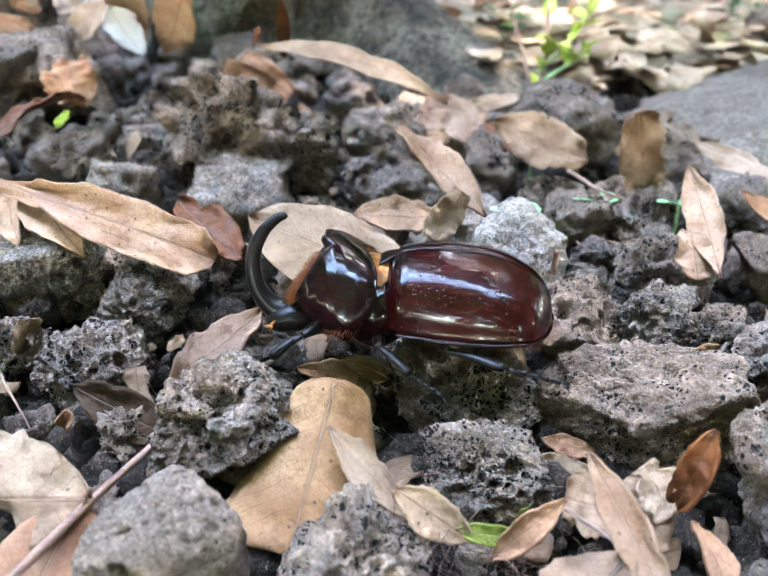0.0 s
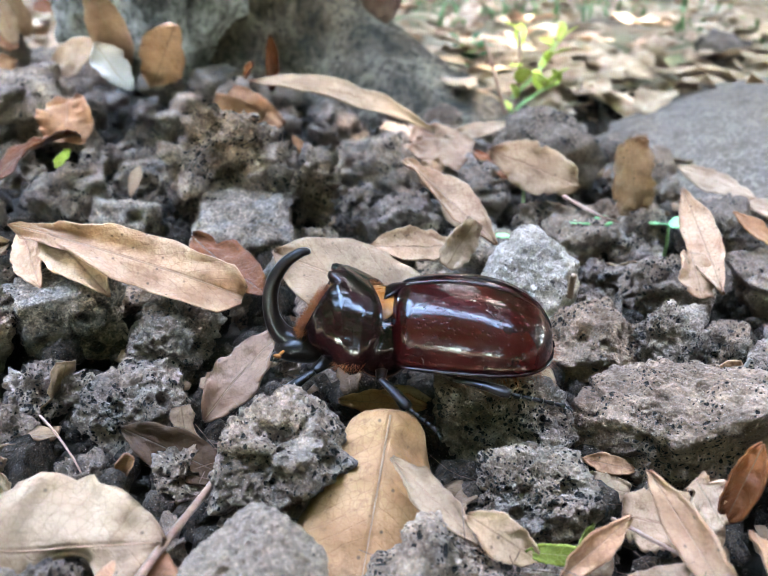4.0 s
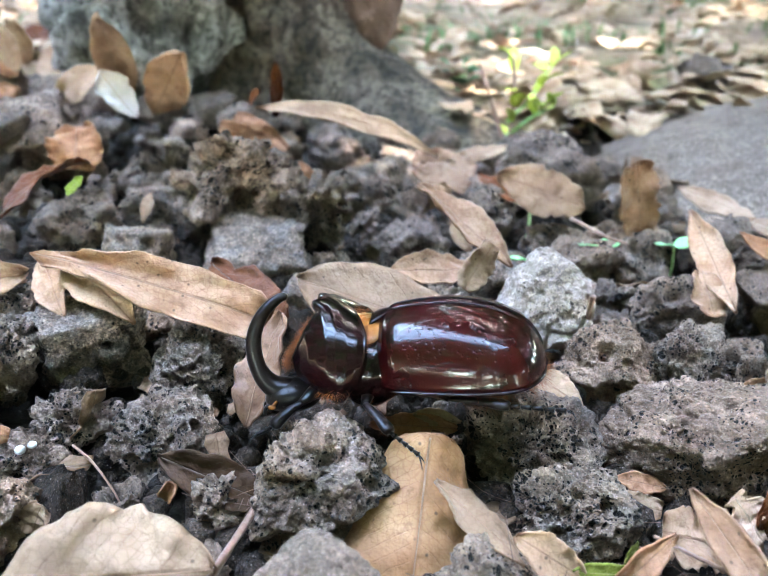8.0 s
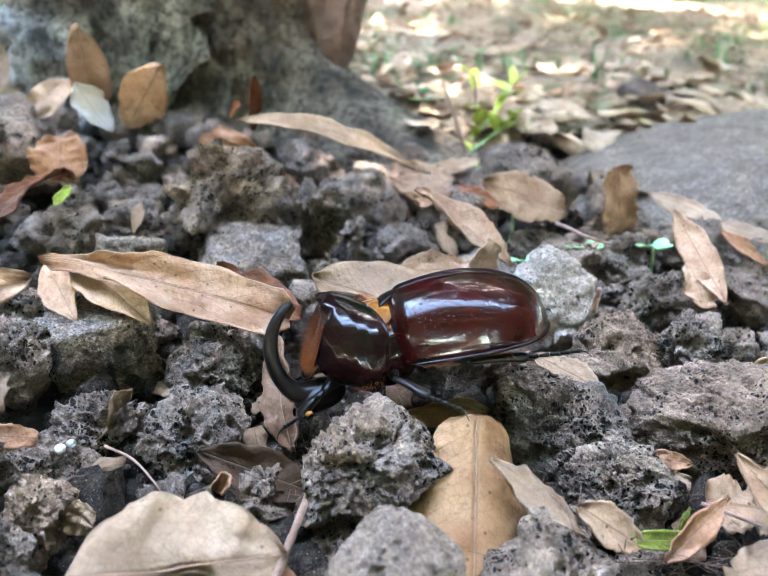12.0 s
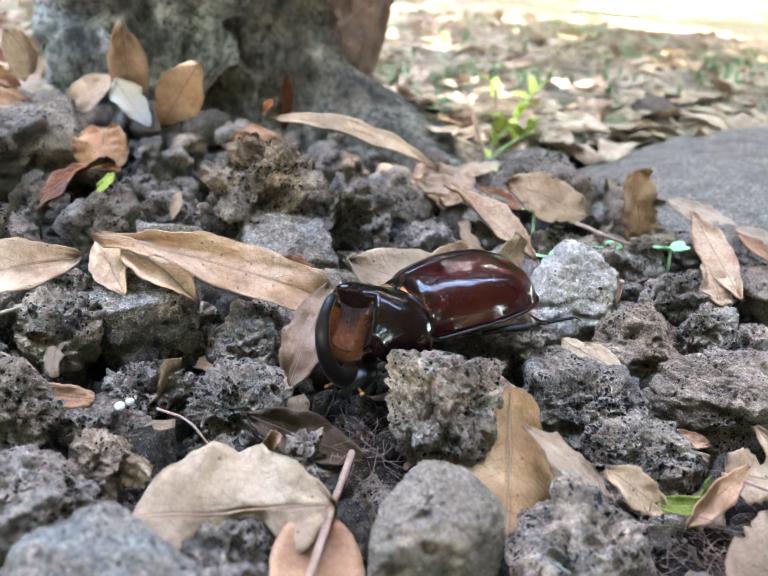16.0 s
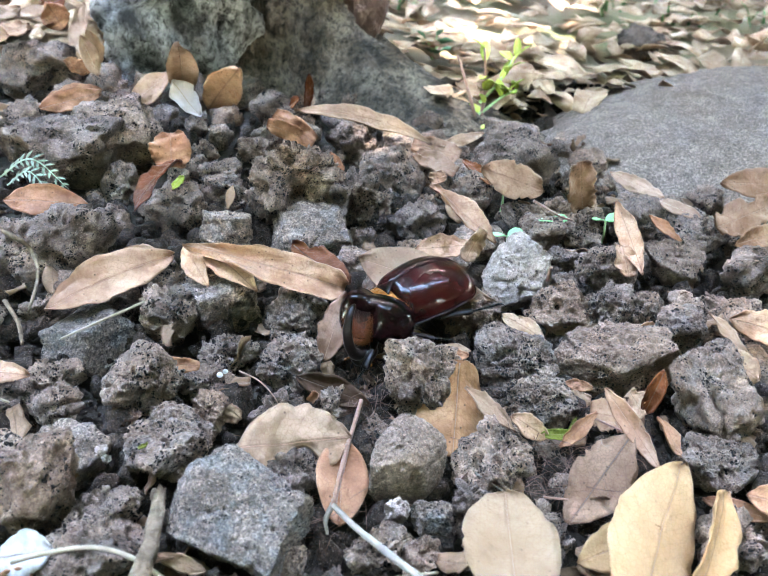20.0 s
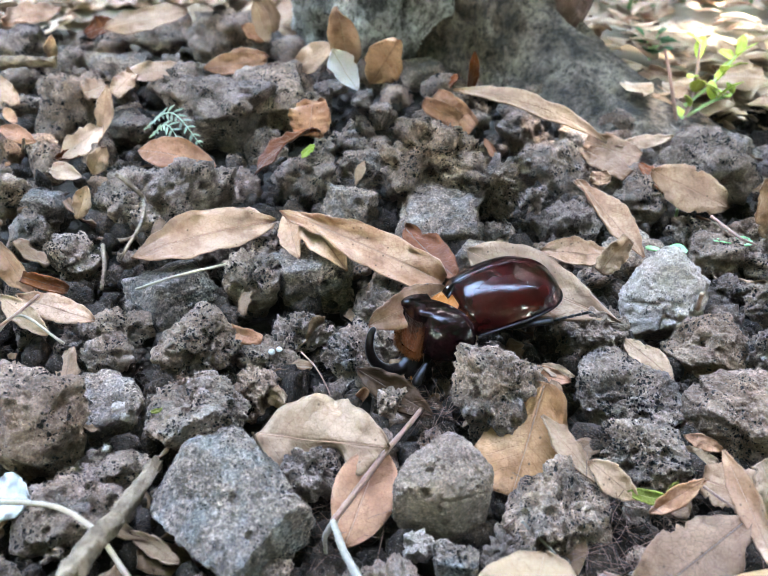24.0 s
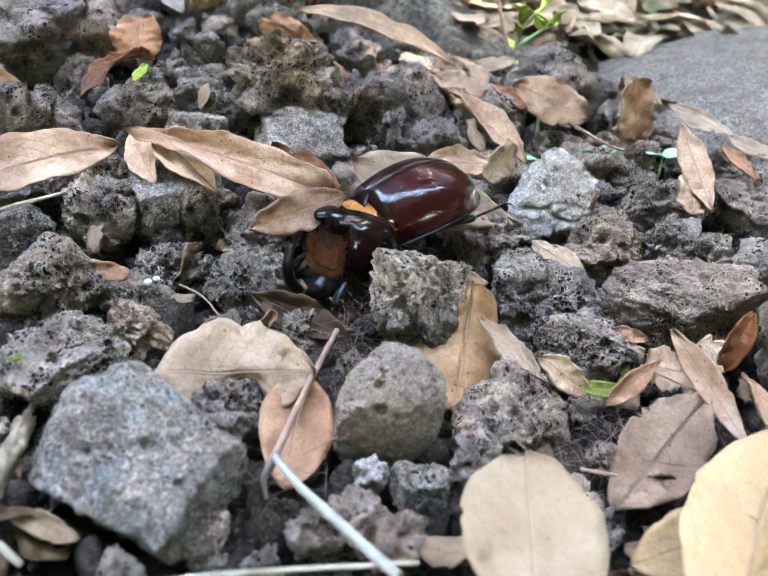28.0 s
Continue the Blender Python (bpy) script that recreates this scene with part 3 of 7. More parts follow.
def leaf_shape(L, W, bend, cup, twist, shape, seed, ragged=0.0, wave=0.05, nu=30, nv=11, thick=0.00028, bite=None):
    """A leaf from the origin along +x, its upper side to +z."""
    rng = np.random.RandomState(seed)
    s = np.linspace(0, 1, nu)
    v = np.linspace(-1, 1, nv)
    if shape == "oval":
        prof = np.sin(np.pi * s) ** 0.7
    elif shape == "obovate":
        prof = np.sin(np.pi * s ** 1.45) ** 0.65
    elif shape == "lance":
        prof = np.sin(np.pi * s ** 0.9) ** 1.0
    elif shape == "spoon":                  # a long narrow foot and a broad blunt blade
        prof = np.interp(s, [0, 0.08, 0.34, 0.46, 0.7, 0.93, 1], [0.04, 0.30, 0.48, 0.84, 1.0, 0.80, 0.30])
    elif shape == "fan":                    # narrow at the stalk, broad and blunt at the end
        prof = np.interp(s, [0, 0.06, 0.4, 0.8, 0.97, 1], [0.34, 0.50, 0.84, 1.0, 0.96, 0.90])
    elif shape == "round":
        prof = np.sin(np.pi * np.clip(s, 0, 1) ** 1.2) ** 0.45
    else:                                   # torn: ends cut off
        prof = np.clip(np.sin(np.pi * (0.16 + 0.68 * s)) ** 0.8, 0.3, 1)
    prof = np.maximum(prof, 0.02)
    S, V = np.meshgrid(s, v, indexing="ij")
    half = W / 2 * prof[:, None] * np.ones_like(V)
    if ragged:
        e = np.stack([S.ravel() * 9, np.sign(V.ravel()) * 4.0, np.zeros(S.size)], 1)
        half = half * (1 - ragged * np.clip(fbm(e, seed, 3, 0.7).reshape(S.shape) + 0.1, 0, 1) * np.abs(V))
    if bite:                                # a piece eaten out of one edge
        c, wide, deep, sgn = bite
        half = half * (1 - deep * np.exp(-((S - c) / wide) ** 4) * (np.sign(V) == sgn))
    th = cup * (0.6 + 0.4 * np.sin(np.pi * S))
    th = np.where(np.abs(th) < 1e-3, 1e-3, th)
    y = half * np.sin(th * V) / th
    z = half * (1 - np.cos(th * V)) / th
    w = np.stack([S.ravel() * 5, V.ravel() * 1.4, np.full(S.size, seed * 0.37)], 1)
    z = z + wave * W * fbm(w, seed + 2, 3).reshape(S.shape) * (0.25 + np.abs(V)) + 0.012 * W * np.exp(-(V / 0.09) ** 2)
    a = twist * (S - 0.5)
    y, z = y * np.cos(a) - z * np.sin(a), y * np.sin(a) + z * np.cos(a)
    if abs(bend) > 1e-3:                    # bend along the length: an arc of 'bend' radians, ends on the x axis
        A = bend * (S - 0.5)
        R = L / (2 * math.sin(bend / 2)) if abs(bend) < math.pi else L / 2
        x = L / 2 + (R + z) * np.sin(A)
        z = (R + z) * np.cos(A) - R * math.cos(bend / 2)
    else:
        x = S * L
    P = np.stack([x, y, z], 2)
    verts, faces = shell_from_grid(P, thick)
    uv = np.stack([S.ravel(), 0.5 + V.ravel() * prof[:, None].repeat(nv, 1).ravel() * 0.5], 1)
    return verts, faces, np.concatenate([uv, uv])


def midrib(verts, nu=30, nv=11, W=0.01):
    """A tapering rib along the middle of a leaf's upper side."""
    c = verts[:nu * nv].reshape(nu, nv, 3)[1:-1, nv // 2]
    return tube(c, np.linspace(0.00012, 0.00005, nu - 2) * min(1.3, W / 0.012), 5)


def frame_of(base, tip, up):
    x = Vector(tip) - Vector(base)
    L = x.length
    x.normalize()
    z = Vector(up)
    z = (z - x * z.dot(x)).normalized()
    y = z.cross(x)
    m = Matrix((x, y, z)).transposed().to_4x4()
    m.translation = Vector(base)
    return m, L


LABELS = {
    "rusty": "smooth reddish brown dead leaf", "cream": "smooth cream-coloured fallen leaf", "dark": "dark decaying leaf on the gravel",
    "gold": "golden brown dry leaf with a strong midrib",
    "tan": "dry tan leaf lying among the lava stones", "brown": "dry brown leaf curled on the stones", "rust": "glossy rust-red dead leaf, curled",
    "pale": "bleached pale dead leaf with fine veins", "pink": "dry pinkish brown leaf lying flat", "grey": "grey-brown dead leaf, dull and worn",
    "yellow": "large fallen yellow leaf, smooth and fresh", "white": "shining white dead leaf near the tree", "green": "small fresh green leaf",
    "olive": "small olive-yellow leaf on the ground", "lime": "small yellow-green leaf on the ground", "mint": "crumpled pale green leaf",
}


def leaf(base, tip, W, up=(0, 0, 1), colour="tan", bend=0.0, cup=0.3, twist=0.0, shape="oval", ragged=0.12, wave=0.10, label="", stalk=0.0, bite=None):
    SEED[0] += 1
    m, L = frame_of(base, tip, up)
    own = np.random.RandomState(SEED[0]).normal(0, 1, 3)
    bend, twist = bend + 0.22 * own[0], twist + 0.22 * own[1]
    v, f, uv = leaf_shape(L, W, bend, cup * 1.15, twist, shape, SEED[0], ragged, wave * 1.5, bite=bite)
    ob = mesh_object("dry_leaf", v, f, LEAF[colour], uv=uv)
    ob.matrix_basis = m
    rv, rf = midrib(v, W=W)
    mesh_object("midrib", rv, rf, RIB[colour], ob)
    if stalk:
        sv, sf = tube(smooth_line([(0.002, 0, 0), (-stalk * 0.5, 0, 0.001), (-stalk, stalk * 0.1, 0.0)], 8), np.linspace(0.0005, 0.0004, 8), 6)
        mesh_object("stalk", sv, sf, TWIG, ob)
    return tagged(ob, label or LABELS[colour], "leaf", "fallen leaves")


def fern(base, top, tip, pairs):
    """A dry pale-green frond: an arched stalk with a pair of narrow leaflets at every step."""
    SEED[0] += 1
    rng = np.random.RandomState(SEED[0])
    ob = tagged(new("fern_frond"), "dry pale green feathery frond on the stones", "fern frond")
    ob.location = base
    line = smooth_line([np.zeros(3), np.array(top) - base, np.array(tip) - base], 2 * pairs + 3)
    v, f = tube(line, np.linspace(0.00030, 0.00012, len(line)), 6)
    mesh_object("stalk", v, f, STEM_DRY, ob)
    for k in range(pairs):
        at = line[2 + 2 * k]
        d = line[3 + 2 * k] - line[1 + 2 * k]
        d /= np.linalg.norm(d)
        L = 0.0036 * math.sin(math.pi * (0.15 + 0.75 * k / pairs)) * rng.uniform(0.85, 1.15)
        for sgn in (1, -1):
            out = np.cross(d, (0, -0.5, 0.85)) * sgn + d * 0.75 + np.array([0, 0, rng.normal(-0.1, 0.15)])
            m, _ = frame_of((0, 0, 0), out, (0, -0.5, 0.85))
            v, f, uv = leaf_shape(L, 0.00075, 0.5, 0.4, 0, "lance", SEED[0] + k, 0, 0.05, 8, 5, 0.00012)
            m.translation = Vector(at)
            mesh_object("leaflet", v, f, LEAF["mint"], ob, uv=uv, offset=m)
    return ob


def twig(points, r0, r1, material, label, n=24, wobble=0.25, name="twig"):
    SEED[0] += 1
    if max(r0, r1) < 0.001:
        v, f = tube(smooth_line(points, n), np.linspace(r0, r1, n), 9, wobble, SEED[0])
        return tagged(mesh_object(name, v, f, material), label, "twig")
    # a thick one: lengthwise ridges, flaking bark and a splintered end
    rows, sides = 90, 28
    line = smooth_line(points, rows)
    v, f = tube(line, np.linspace(r0, r1, rows), sides)
    ring, turn = np.divmod(np.arange(rows * sides), sides)
    a = turn * 2 * np.pi / sides
    q = np.stack([np.cos(a) * 2.2, np.sin(a) * 2.2, ring * 0.045], 1)
    flake = np.clip(4 * fbm(np.stack([np.cos(a), np.sin(a), ring * 0.07], 1) * 1.3, SEED[0] + 1, 3), -1, 1)
    swell = 1 + 0.30 * fbm(q, SEED[0], 3) + 0.10 * flake
    swell *= 1 + np.where(ring < 6, 0.5 * lattice(np.stack([np.cos(a) * 3, np.sin(a) * 3, a * 0], 1), SEED[0] + 2), 0)
    v[:rows * sides] = line[ring] + (v[:rows * sides] - line[ring]) * swell[:, None]
    jag = np.where(ring < 4, lattice(np.stack([np.cos(a) * 4, np.sin(a) * 4, a * 0], 1), SEED[0] + 3) * r0 * 0.9, 0)
    v[:rows * sides] += jag[:, None] * (line[0] - line[3]) / np.linalg.norm(line[0] - line[3])
    return tagged(mesh_object(name, v, f, material), label, "twig")


# ---- ground ----
def ground():
    near = np.linspace(-0.5, 0.5, 131)
    far = np.array([0.6, 0.75, 1.0, 1.4, 2, 3, 5, 8, 14, 30, 80, 300, 1200])
    ax = np.concatenate([-far[::-1], near, far])
    X, Y = np.meshgrid(ax, ax + 0.15, indexing="ij")
    p = np.stack([X.ravel() * 22, Y.ravel() * 22, np.zeros(X.size)], 1)
    Z = -0.0150 + 0.004 * fbm(p, 4, 4).reshape(X.shape) * (np.hypot(X, Y) < 3)
    Z = Z + 0.0125 * np.exp(-(((X + 0.10) / 0.13) ** 2 + ((Y - 0.29) / 0.12) ** 2))
    far_d = np.clip((Y - 0.34) / 0.3, 0, 1)
    Z = Z + far_d * 0.006
    Z = Z + 0.055 * np.clip(np.hypot(X, Y) - 2.0, 0, 9)        # the land rises gently all round
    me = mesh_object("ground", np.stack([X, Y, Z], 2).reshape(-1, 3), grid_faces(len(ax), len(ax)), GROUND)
    me.data.flip_normals()
    return tagged(me, "dark soil under the stones, deepened by painted gap shade, leaf-strewn grass beyond", "ground", kind="structure")


def ground_material():
    m, nt, p = nodes_of("soil_and_litter")
    tc = nt.nodes.new("ShaderNodeTexCoord")
    vec = tc.outputs["Object"]
    # dark soil, its colour lowered further to paint the shade between stones
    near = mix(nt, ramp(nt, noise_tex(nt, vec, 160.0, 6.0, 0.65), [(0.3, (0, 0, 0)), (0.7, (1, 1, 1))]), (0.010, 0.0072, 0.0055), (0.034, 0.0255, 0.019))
    litter = nd(nt, "ShaderNodeTexVoronoi", Scale=26.0)
    nt.links.new(vec, litter.inputs["Vector"])
    lit = ramp(nt, litter.outputs["Color"], [(0.15, (0.13, 0.082, 0.053)), (0.5, (0.25, 0.160, 0.106)), (0.85, (0.36, 0.250, 0.178))])
    grass = mix(nt, noise_tex(nt, vec, 60.0, 4.0), (0.05, 0.07, 0.025), (0.11, 0.13, 0.05))
    far = mix(nt, ramp(nt, noise_tex(nt, vec, 2.3, 5.0, 0.6), [(0.45, (0, 0, 0)), (0.6, (0.75, 0.75, 0.75))]), lit, grass)
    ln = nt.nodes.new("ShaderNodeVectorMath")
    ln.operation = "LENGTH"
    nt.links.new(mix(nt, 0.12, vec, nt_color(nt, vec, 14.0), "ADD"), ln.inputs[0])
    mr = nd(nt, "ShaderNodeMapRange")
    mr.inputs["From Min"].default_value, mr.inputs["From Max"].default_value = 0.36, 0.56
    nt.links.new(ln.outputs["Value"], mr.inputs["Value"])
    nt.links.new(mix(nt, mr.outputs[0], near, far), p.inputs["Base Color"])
    nt.links.new(bump(nt, noise_tex(nt, vec, 260.0, 5.0, 0.7), 1.0, 0.002), p.inputs["Normal"])
    p.inputs["Roughness"].default_value = 0.95
    p.inputs["Specular IOR Level"].default_value = 0.15
    return m


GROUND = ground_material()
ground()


def scatter_gravel():
    """Small lava gravel between the stones: one mesh of many pieces."""
    rng = np.random.RandomState(5)
    base = [rock_shape(1, 0.85, 0.75, 700 + i, 2, 0.7, 1.2, 0) for i in range(14)]
    crumb = [rock_shape(1, 0.85, 0.75, 730 + i, 1, 0.7, 1.2, 0) for i in range(14)]
    pieces = []
    for i in range(11000):
        x, y = rng.uniform(-0.26, 0.24), rng.uniform(-0.16, 0.34)
        if i > 4500:
            x, y = rng.uniform(-0.13, 0.10), rng.uniform(0.015, 0.20)
        big = rng.rand()
        s = (0.0022 if i < 4500 else 0.0011) + 0.0062 * big ** (2.2 if i < 4500 else 4.0)
        z = -0.0138 + 0.0025 * rng.rand() + s * 0.3 + 0.011 * math.exp(-(((x + 0.10) / 0.13) ** 2 + ((y - 0.29) / 0.12) ** 2))
        v, f = (base if s > 0.0036 else crumb)[rng.randint(14)]
        rot = np.array(Euler(rng.uniform(0, 6.28, 3)).to_matrix())
        pieces.append((v * s * rng.uniform(0.75, 1.3, 3) @ rot.T + (x, y, z), f))
    v, f = join(pieces)
    tagged(mesh_object("gravel", v, f, STONE_SHADED), "small lava gravel between the larger stones, gap shade in its colour", "gravel", kind="stuff")


def scatter_stones():
    """Stones nearest the way, under and behind the eye: one mesh."""
    rng = np.random.RandomState(15)
    base = [rock_shape(1, 0.9, 0.8, 800 + i, 2, 0.6, 1.2, 0) for i in range(10)]
    pieces = []
    for i in range(420):
        x, y = rng.uniform(-0.27, 0.25), rng.uniform(-0.24, -0.012)
        s = rng.uniform(0.010, 0.026)
        v, f = base[rng.randint(10)]
        rot = np.array(Euler(rng.uniform(0, 6.28, 3)).to_matrix())
        pieces.append((v * s * rng.uniform(0.75, 1.25, 3) @ rot.T + (x, y, -0.0125 + s * 0.25), f))
    v, f = join(pieces)
    tagged(mesh_object("loose_stones", v, f, STONE_SHADED), "rough grey lava stones lying close together", "stones", kind="stuff")


def scatter_litter():
    """Dead leaves over the ground beyond the stones: one mesh."""
    rng = np.random.RandomState(8)
    shapes = [leaf_shape(0.045, 0.019 + 0.004 * (i % 3), rng.uniform(-0.9, 0.9), rng.uniform(-0.9, 0.9), rng.uniform(-0.6, 0.6), ("oval", "lance", "obovate", "torn")[i % 4], 40 + i, 0.2, 0.1, 6, 3, 0.0004) for i in range(12)]
    verts, faces, uvs, n = [], [], [], 0
    for i in range(7400):
        r = rng.rand()
        y = 0.29 + 2.6 * r ** 2.0
        x = rng.uniform(-0.35, 0.45) * (1 + 2.3 * y)
        if i > 5600:
            a, q = rng.uniform(0, 6.28), 0.34 + 2.2 * r ** 1.6
            x, y = q * math.cos(a), q * math.sin(a)
        if y < 0.36 and not 0.03 < x < 0.4 and math.hypot(x, y) < 0.40:
            y += 0.12 if y > 0.2 else -0.4
        v, f, uv = shapes[rng.randint(12)]
        rot = np.array(Euler((rng.normal(0, 0.22), rng.normal(0, 0.22), rng.uniform(0, 6.28))).to_matrix())
        s = rng.uniform(0.30, 0.66)
        verts.append(v * s @ rot.T + (x, y, -0.005 + 0.009 * rng.rand()))
        uvs.append(uv)
        faces += [tuple(k + n for k in q) for q in f]
        n += len(v)
    ob = mesh_object("leaf_litter", np.concatenate(verts), faces, LEAF["litter"], uv=np.concatenate(uvs))
    tagged(ob, "carpet of dry tan and brown leaves beyond the stones", "leaf litter", kind="stuff")


def scatter_grass():
    rng = np.random.RandomState(9)
    pieces = []
    for i in range(1300):
        y = 0.5 + 3.5 * rng.rand() ** 1.3
        x = rng.uniform(-0.1, 0.5) * (1 + 2.2 * y)
        if i > 800:
            a, q = rng.uniform(0, 6.28), 0.5 + 2.2 * rng.rand() ** 1.5
            x, y = q * math.cos(a), q * math.sin(a)
        g = lattice(np.array([[x * 4, y * 4, 0.0]]), 3)[0]
        if g < 0.1 and rng.rand() < 0.75:
            continue
        for b in range(5):
            a = rng.uniform(0, 6.28)
            h = rng.uniform(0.006, 0.016)
            px, py = x + rng.normal(0, 0.012), y + rng.normal(0, 0.012)
            pieces.append(tube([(px, py, -0.006), (px + math.cos(a) * h * 0.3, py + math.sin(a) * h * 0.3, h * 0.6 - 0.006), (px + math.cos(a) * h * 0.8, py + math.sin(a) * h * 0.8, h - 0.006)], [0.0012, 0.0012, 0.0003], 4, 0, 0, 0.3))
    v, f = join(pieces)
    tagged(mesh_object("grass", v, f, GRASS), "sparse short green grass between dead leaves", "grass", kind="stuff")


GRASS = plain("grass_blades", (0.06, 0.12, 0.03), (0.132, 0.204, 0.06), 30.0, 0.6)
def scatter_fragments():
    """Crumbs of dead leaf between the stones: one mesh."""
    rng = np.random.RandomState(77)
    shapes = [leaf_shape(0.006, 0.0035, rng.uniform(-1, 1), rng.uniform(-1, 1), rng.uniform(-0.8, 0.8), "torn", 400 + i, 0.6, 0.15, 7, 5, 0.0002) for i in range(10)]
    verts, faces, uvs, n = [], [], [], 0
    for i in range(650):
        x, y = rng.uniform(-0.17, 0.15), rng.uniform(0.0, 0.30)
        v, f, uv = shapes[rng.randint(10)]
        rot = np.array(Euler((rng.normal(0, 0.5), rng.normal(0, 0.5), rng.uniform(0, 6.28))).to_matrix())
        verts.append(v * rng.uniform(0.4, 1.9) @ rot.T + (x, y, -0.0095 + 0.004 * rng.rand()))
        uvs.append(uv)
        faces += [tuple(k + n for k in q) for q in f]
        n += len(v)
    ob = mesh_object("leaf_crumbs", np.concatenate(verts), faces, LEAF["crumb"], uv=np.concatenate(uvs))
    tagged(ob, "crumbled bits of dead leaf between the stones", "leaf crumbs", kind="stuff")


scatter_gravel()
scatter_stones()
scatter_fragments()
scatter_litter()
scatter_grass()


# ---- tree, root stone, boulder ----
def tree():
    root = tagged(new("tree"), "old tree with grey-brown flaring trunk base and an added, unseen leafy crown that blocks the sun", "tree")
    root.location = (-0.035, 0.338, -0.012)
    nz, na = 215, 340
    zs = np.concatenate([np.linspace(-0.006, 0.25, 190), np.linspace(0.28, 3.0, nz - 190)])
    ang = np.linspace(-np.pi, np.pi, na, endpoint=False)
    P = np.zeros((nz, na, 3))
    for i, z in enumerate(zs):
        base = 0.036 + 0.021 * math.exp(-max(z, 0) / 0.022) - 0.004 * min(z, 3)
        # a buttress root runs out to one side, lower ones all round
        buttress = 0.092 * np.clip(1 - z / 0.050, 0, 1.1) ** 1.45 * np.exp(-((ang + 0.62) / 0.50) ** 2)
        ribs = 1 + (0.09 * np.sin(ang * 7 + 0.8) + 0.05 * np.sin(ang * 13 + 2.0)) * (0.4 + math.exp(-max(z, 0) / 0.06))
        q = np.stack([np.cos(ang) * 2.2, np.sin(ang) * 2.2, np.full(na, z * 12)], 1)
        fine = np.stack([np.cos(ang) * 9, np.sin(ang) * 9, np.full(na, z * 30)], 1)
        r = (base * ribs + buttress) * (1 + 0.09 * fbm(q, 21, 3) + 0.06 * fbm(fine, 22, 3))
        flakes = np.stack([np.cos(ang) * 19, np.sin(ang) * 19, np.full(na, z * 190)], 1)
        r = r + 0.0042 * np.clip(fbm(flakes, 23, 4, 0.62), -0.9, 0.7)
        P[i] = np.stack([np.cos(ang) * r, np.sin(ang) * r, np.full(na, z)], 1)
    faces = grid_faces(nz, na, 0, False, True)
    mesh_object("trunk", P.reshape(-1, 3), faces, BARK, root, label="grey-brown flaring trunk base with a buttress root")
    v, f = rock_shape(0.030, 0.034, 0.075, 77, 5, 0.1, 0.9, 40, 4.0)
    mesh_object("burl", v, f, BARK_DARK, root, label="dark reddish burl hanging on the trunk", offset=pose(0.046, -0.020, 0.068, 0, 8, 0))
    rng = np.random.RandomState(31)
    limbs = []
    for k in range(9):
        a = k * 0.7 + rng.rand()
        ctrl = [(0, 0, 1.3 + 0.15 * k), (0.4 + math.cos(a) * 0.4, 0.6 + math.sin(a) * 0.4, 1.9 + 0.1 * k), (0.78 + math.cos(a) * 1.1, 1.15 + math.sin(a) * 1.1, 2.4 + 0.08 * k)]
        limbs.append(tube(smooth_line(ctrl, 10), np.linspace(0.03, 0.008, 10), 7))
    v, f = join(limbs)
    mesh_object("limbs", v, f, BARK, root)
    # unseen crown, added and shifted sunwards to keep sun off the near ground
    quads, fs = [], []
    for i in range(SHADE_CROWN_LEAVES):
        a, rr = rng.uniform(0, 6.28), 1.72 * math.sqrt(rng.rand()) if i < 6600 else rng.uniform(1.5, 3.4)
        c = np.array([0.78 + math.cos(a) * rr, 1.15 + math.sin(a) * rr, 2.3 + 1.0 * rng.rand() * max(0.2, 1 - (rr / 2.0) ** 2) + 0.1 * rng.normal()])
        rot = np.array(Euler((rng.normal(0, 0.5), rng.normal(0, 0.5), rng.uniform(0, 6.28))).to_matrix())
        s = rng.uniform(0.05, 0.11)
        q = np.array([(-1, 0, 0), (-0.3, 0.42, 0.05), (0.5, 0.36, 0.05), (1, 0, -0.05), (0.5, -0.36, 0.05), (-0.3, -0.42, 0.05)]) * s @ rot.T + c
        n = len(quads) * 6
        quads.append(q)
        fs.append(tuple(range(n, n + 6)))
    mesh_object("crown", np.concatenate(quads), fs, LEAF["blocker"], root, uv=np.zeros((len(quads) * 6, 2)))


SHADE_CROWN_LEAVES = 9600
tree()


def tree_line():
    """A foliage ring added all round, far off, to block low sky light."""
    rng = np.random.RandomState(41)
    pts, fs = [], []
    for i in range(15000):
        a = rng.uniform(0, 6.28)
        h = rng.rand() ** 0.8
        behind = max(0.0, -math.sin(a) + 0.25)
        r = 7.5 + 2.0 * rng.rand() - 2.2 * h - 2.2 * min(1, behind)
        top = 6.0 + 1.8 * math.sin(a * 3 + 1) + 0.9 * math.sin(a * 7) + 2.2 * min(1, behind)
        c = np.array([math.cos(a) * r, 0.3 + math.sin(a) * r, 0.15 + h * top])
        rot = np.array(Euler(rng.uniform(0, 6.28, 3)).to_matrix())
        q = np.array([(-1, 0, 0), (-0.3, 0.42, 0.05), (0.5, 0.36, 0.05), (1, 0, -0.05), (0.5, -0.36, 0.05), (-0.3, -0.42, 0.05)]) * rng.uniform(0.34, 0.62) @ rot.T + c
        fs.append(tuple(range(len(pts) * 6, len(pts) * 6 + 6)))
        pts.append(q)
    ob = mesh_object("tree_line", np.concatenate(pts), fs, LEAF["blocker"], uv=np.zeros((len(pts) * 6, 2)))
    tagged(ob, "added ring of dark green foliage that blocks low sky light", "trees", kind="stuff")


tree_line()


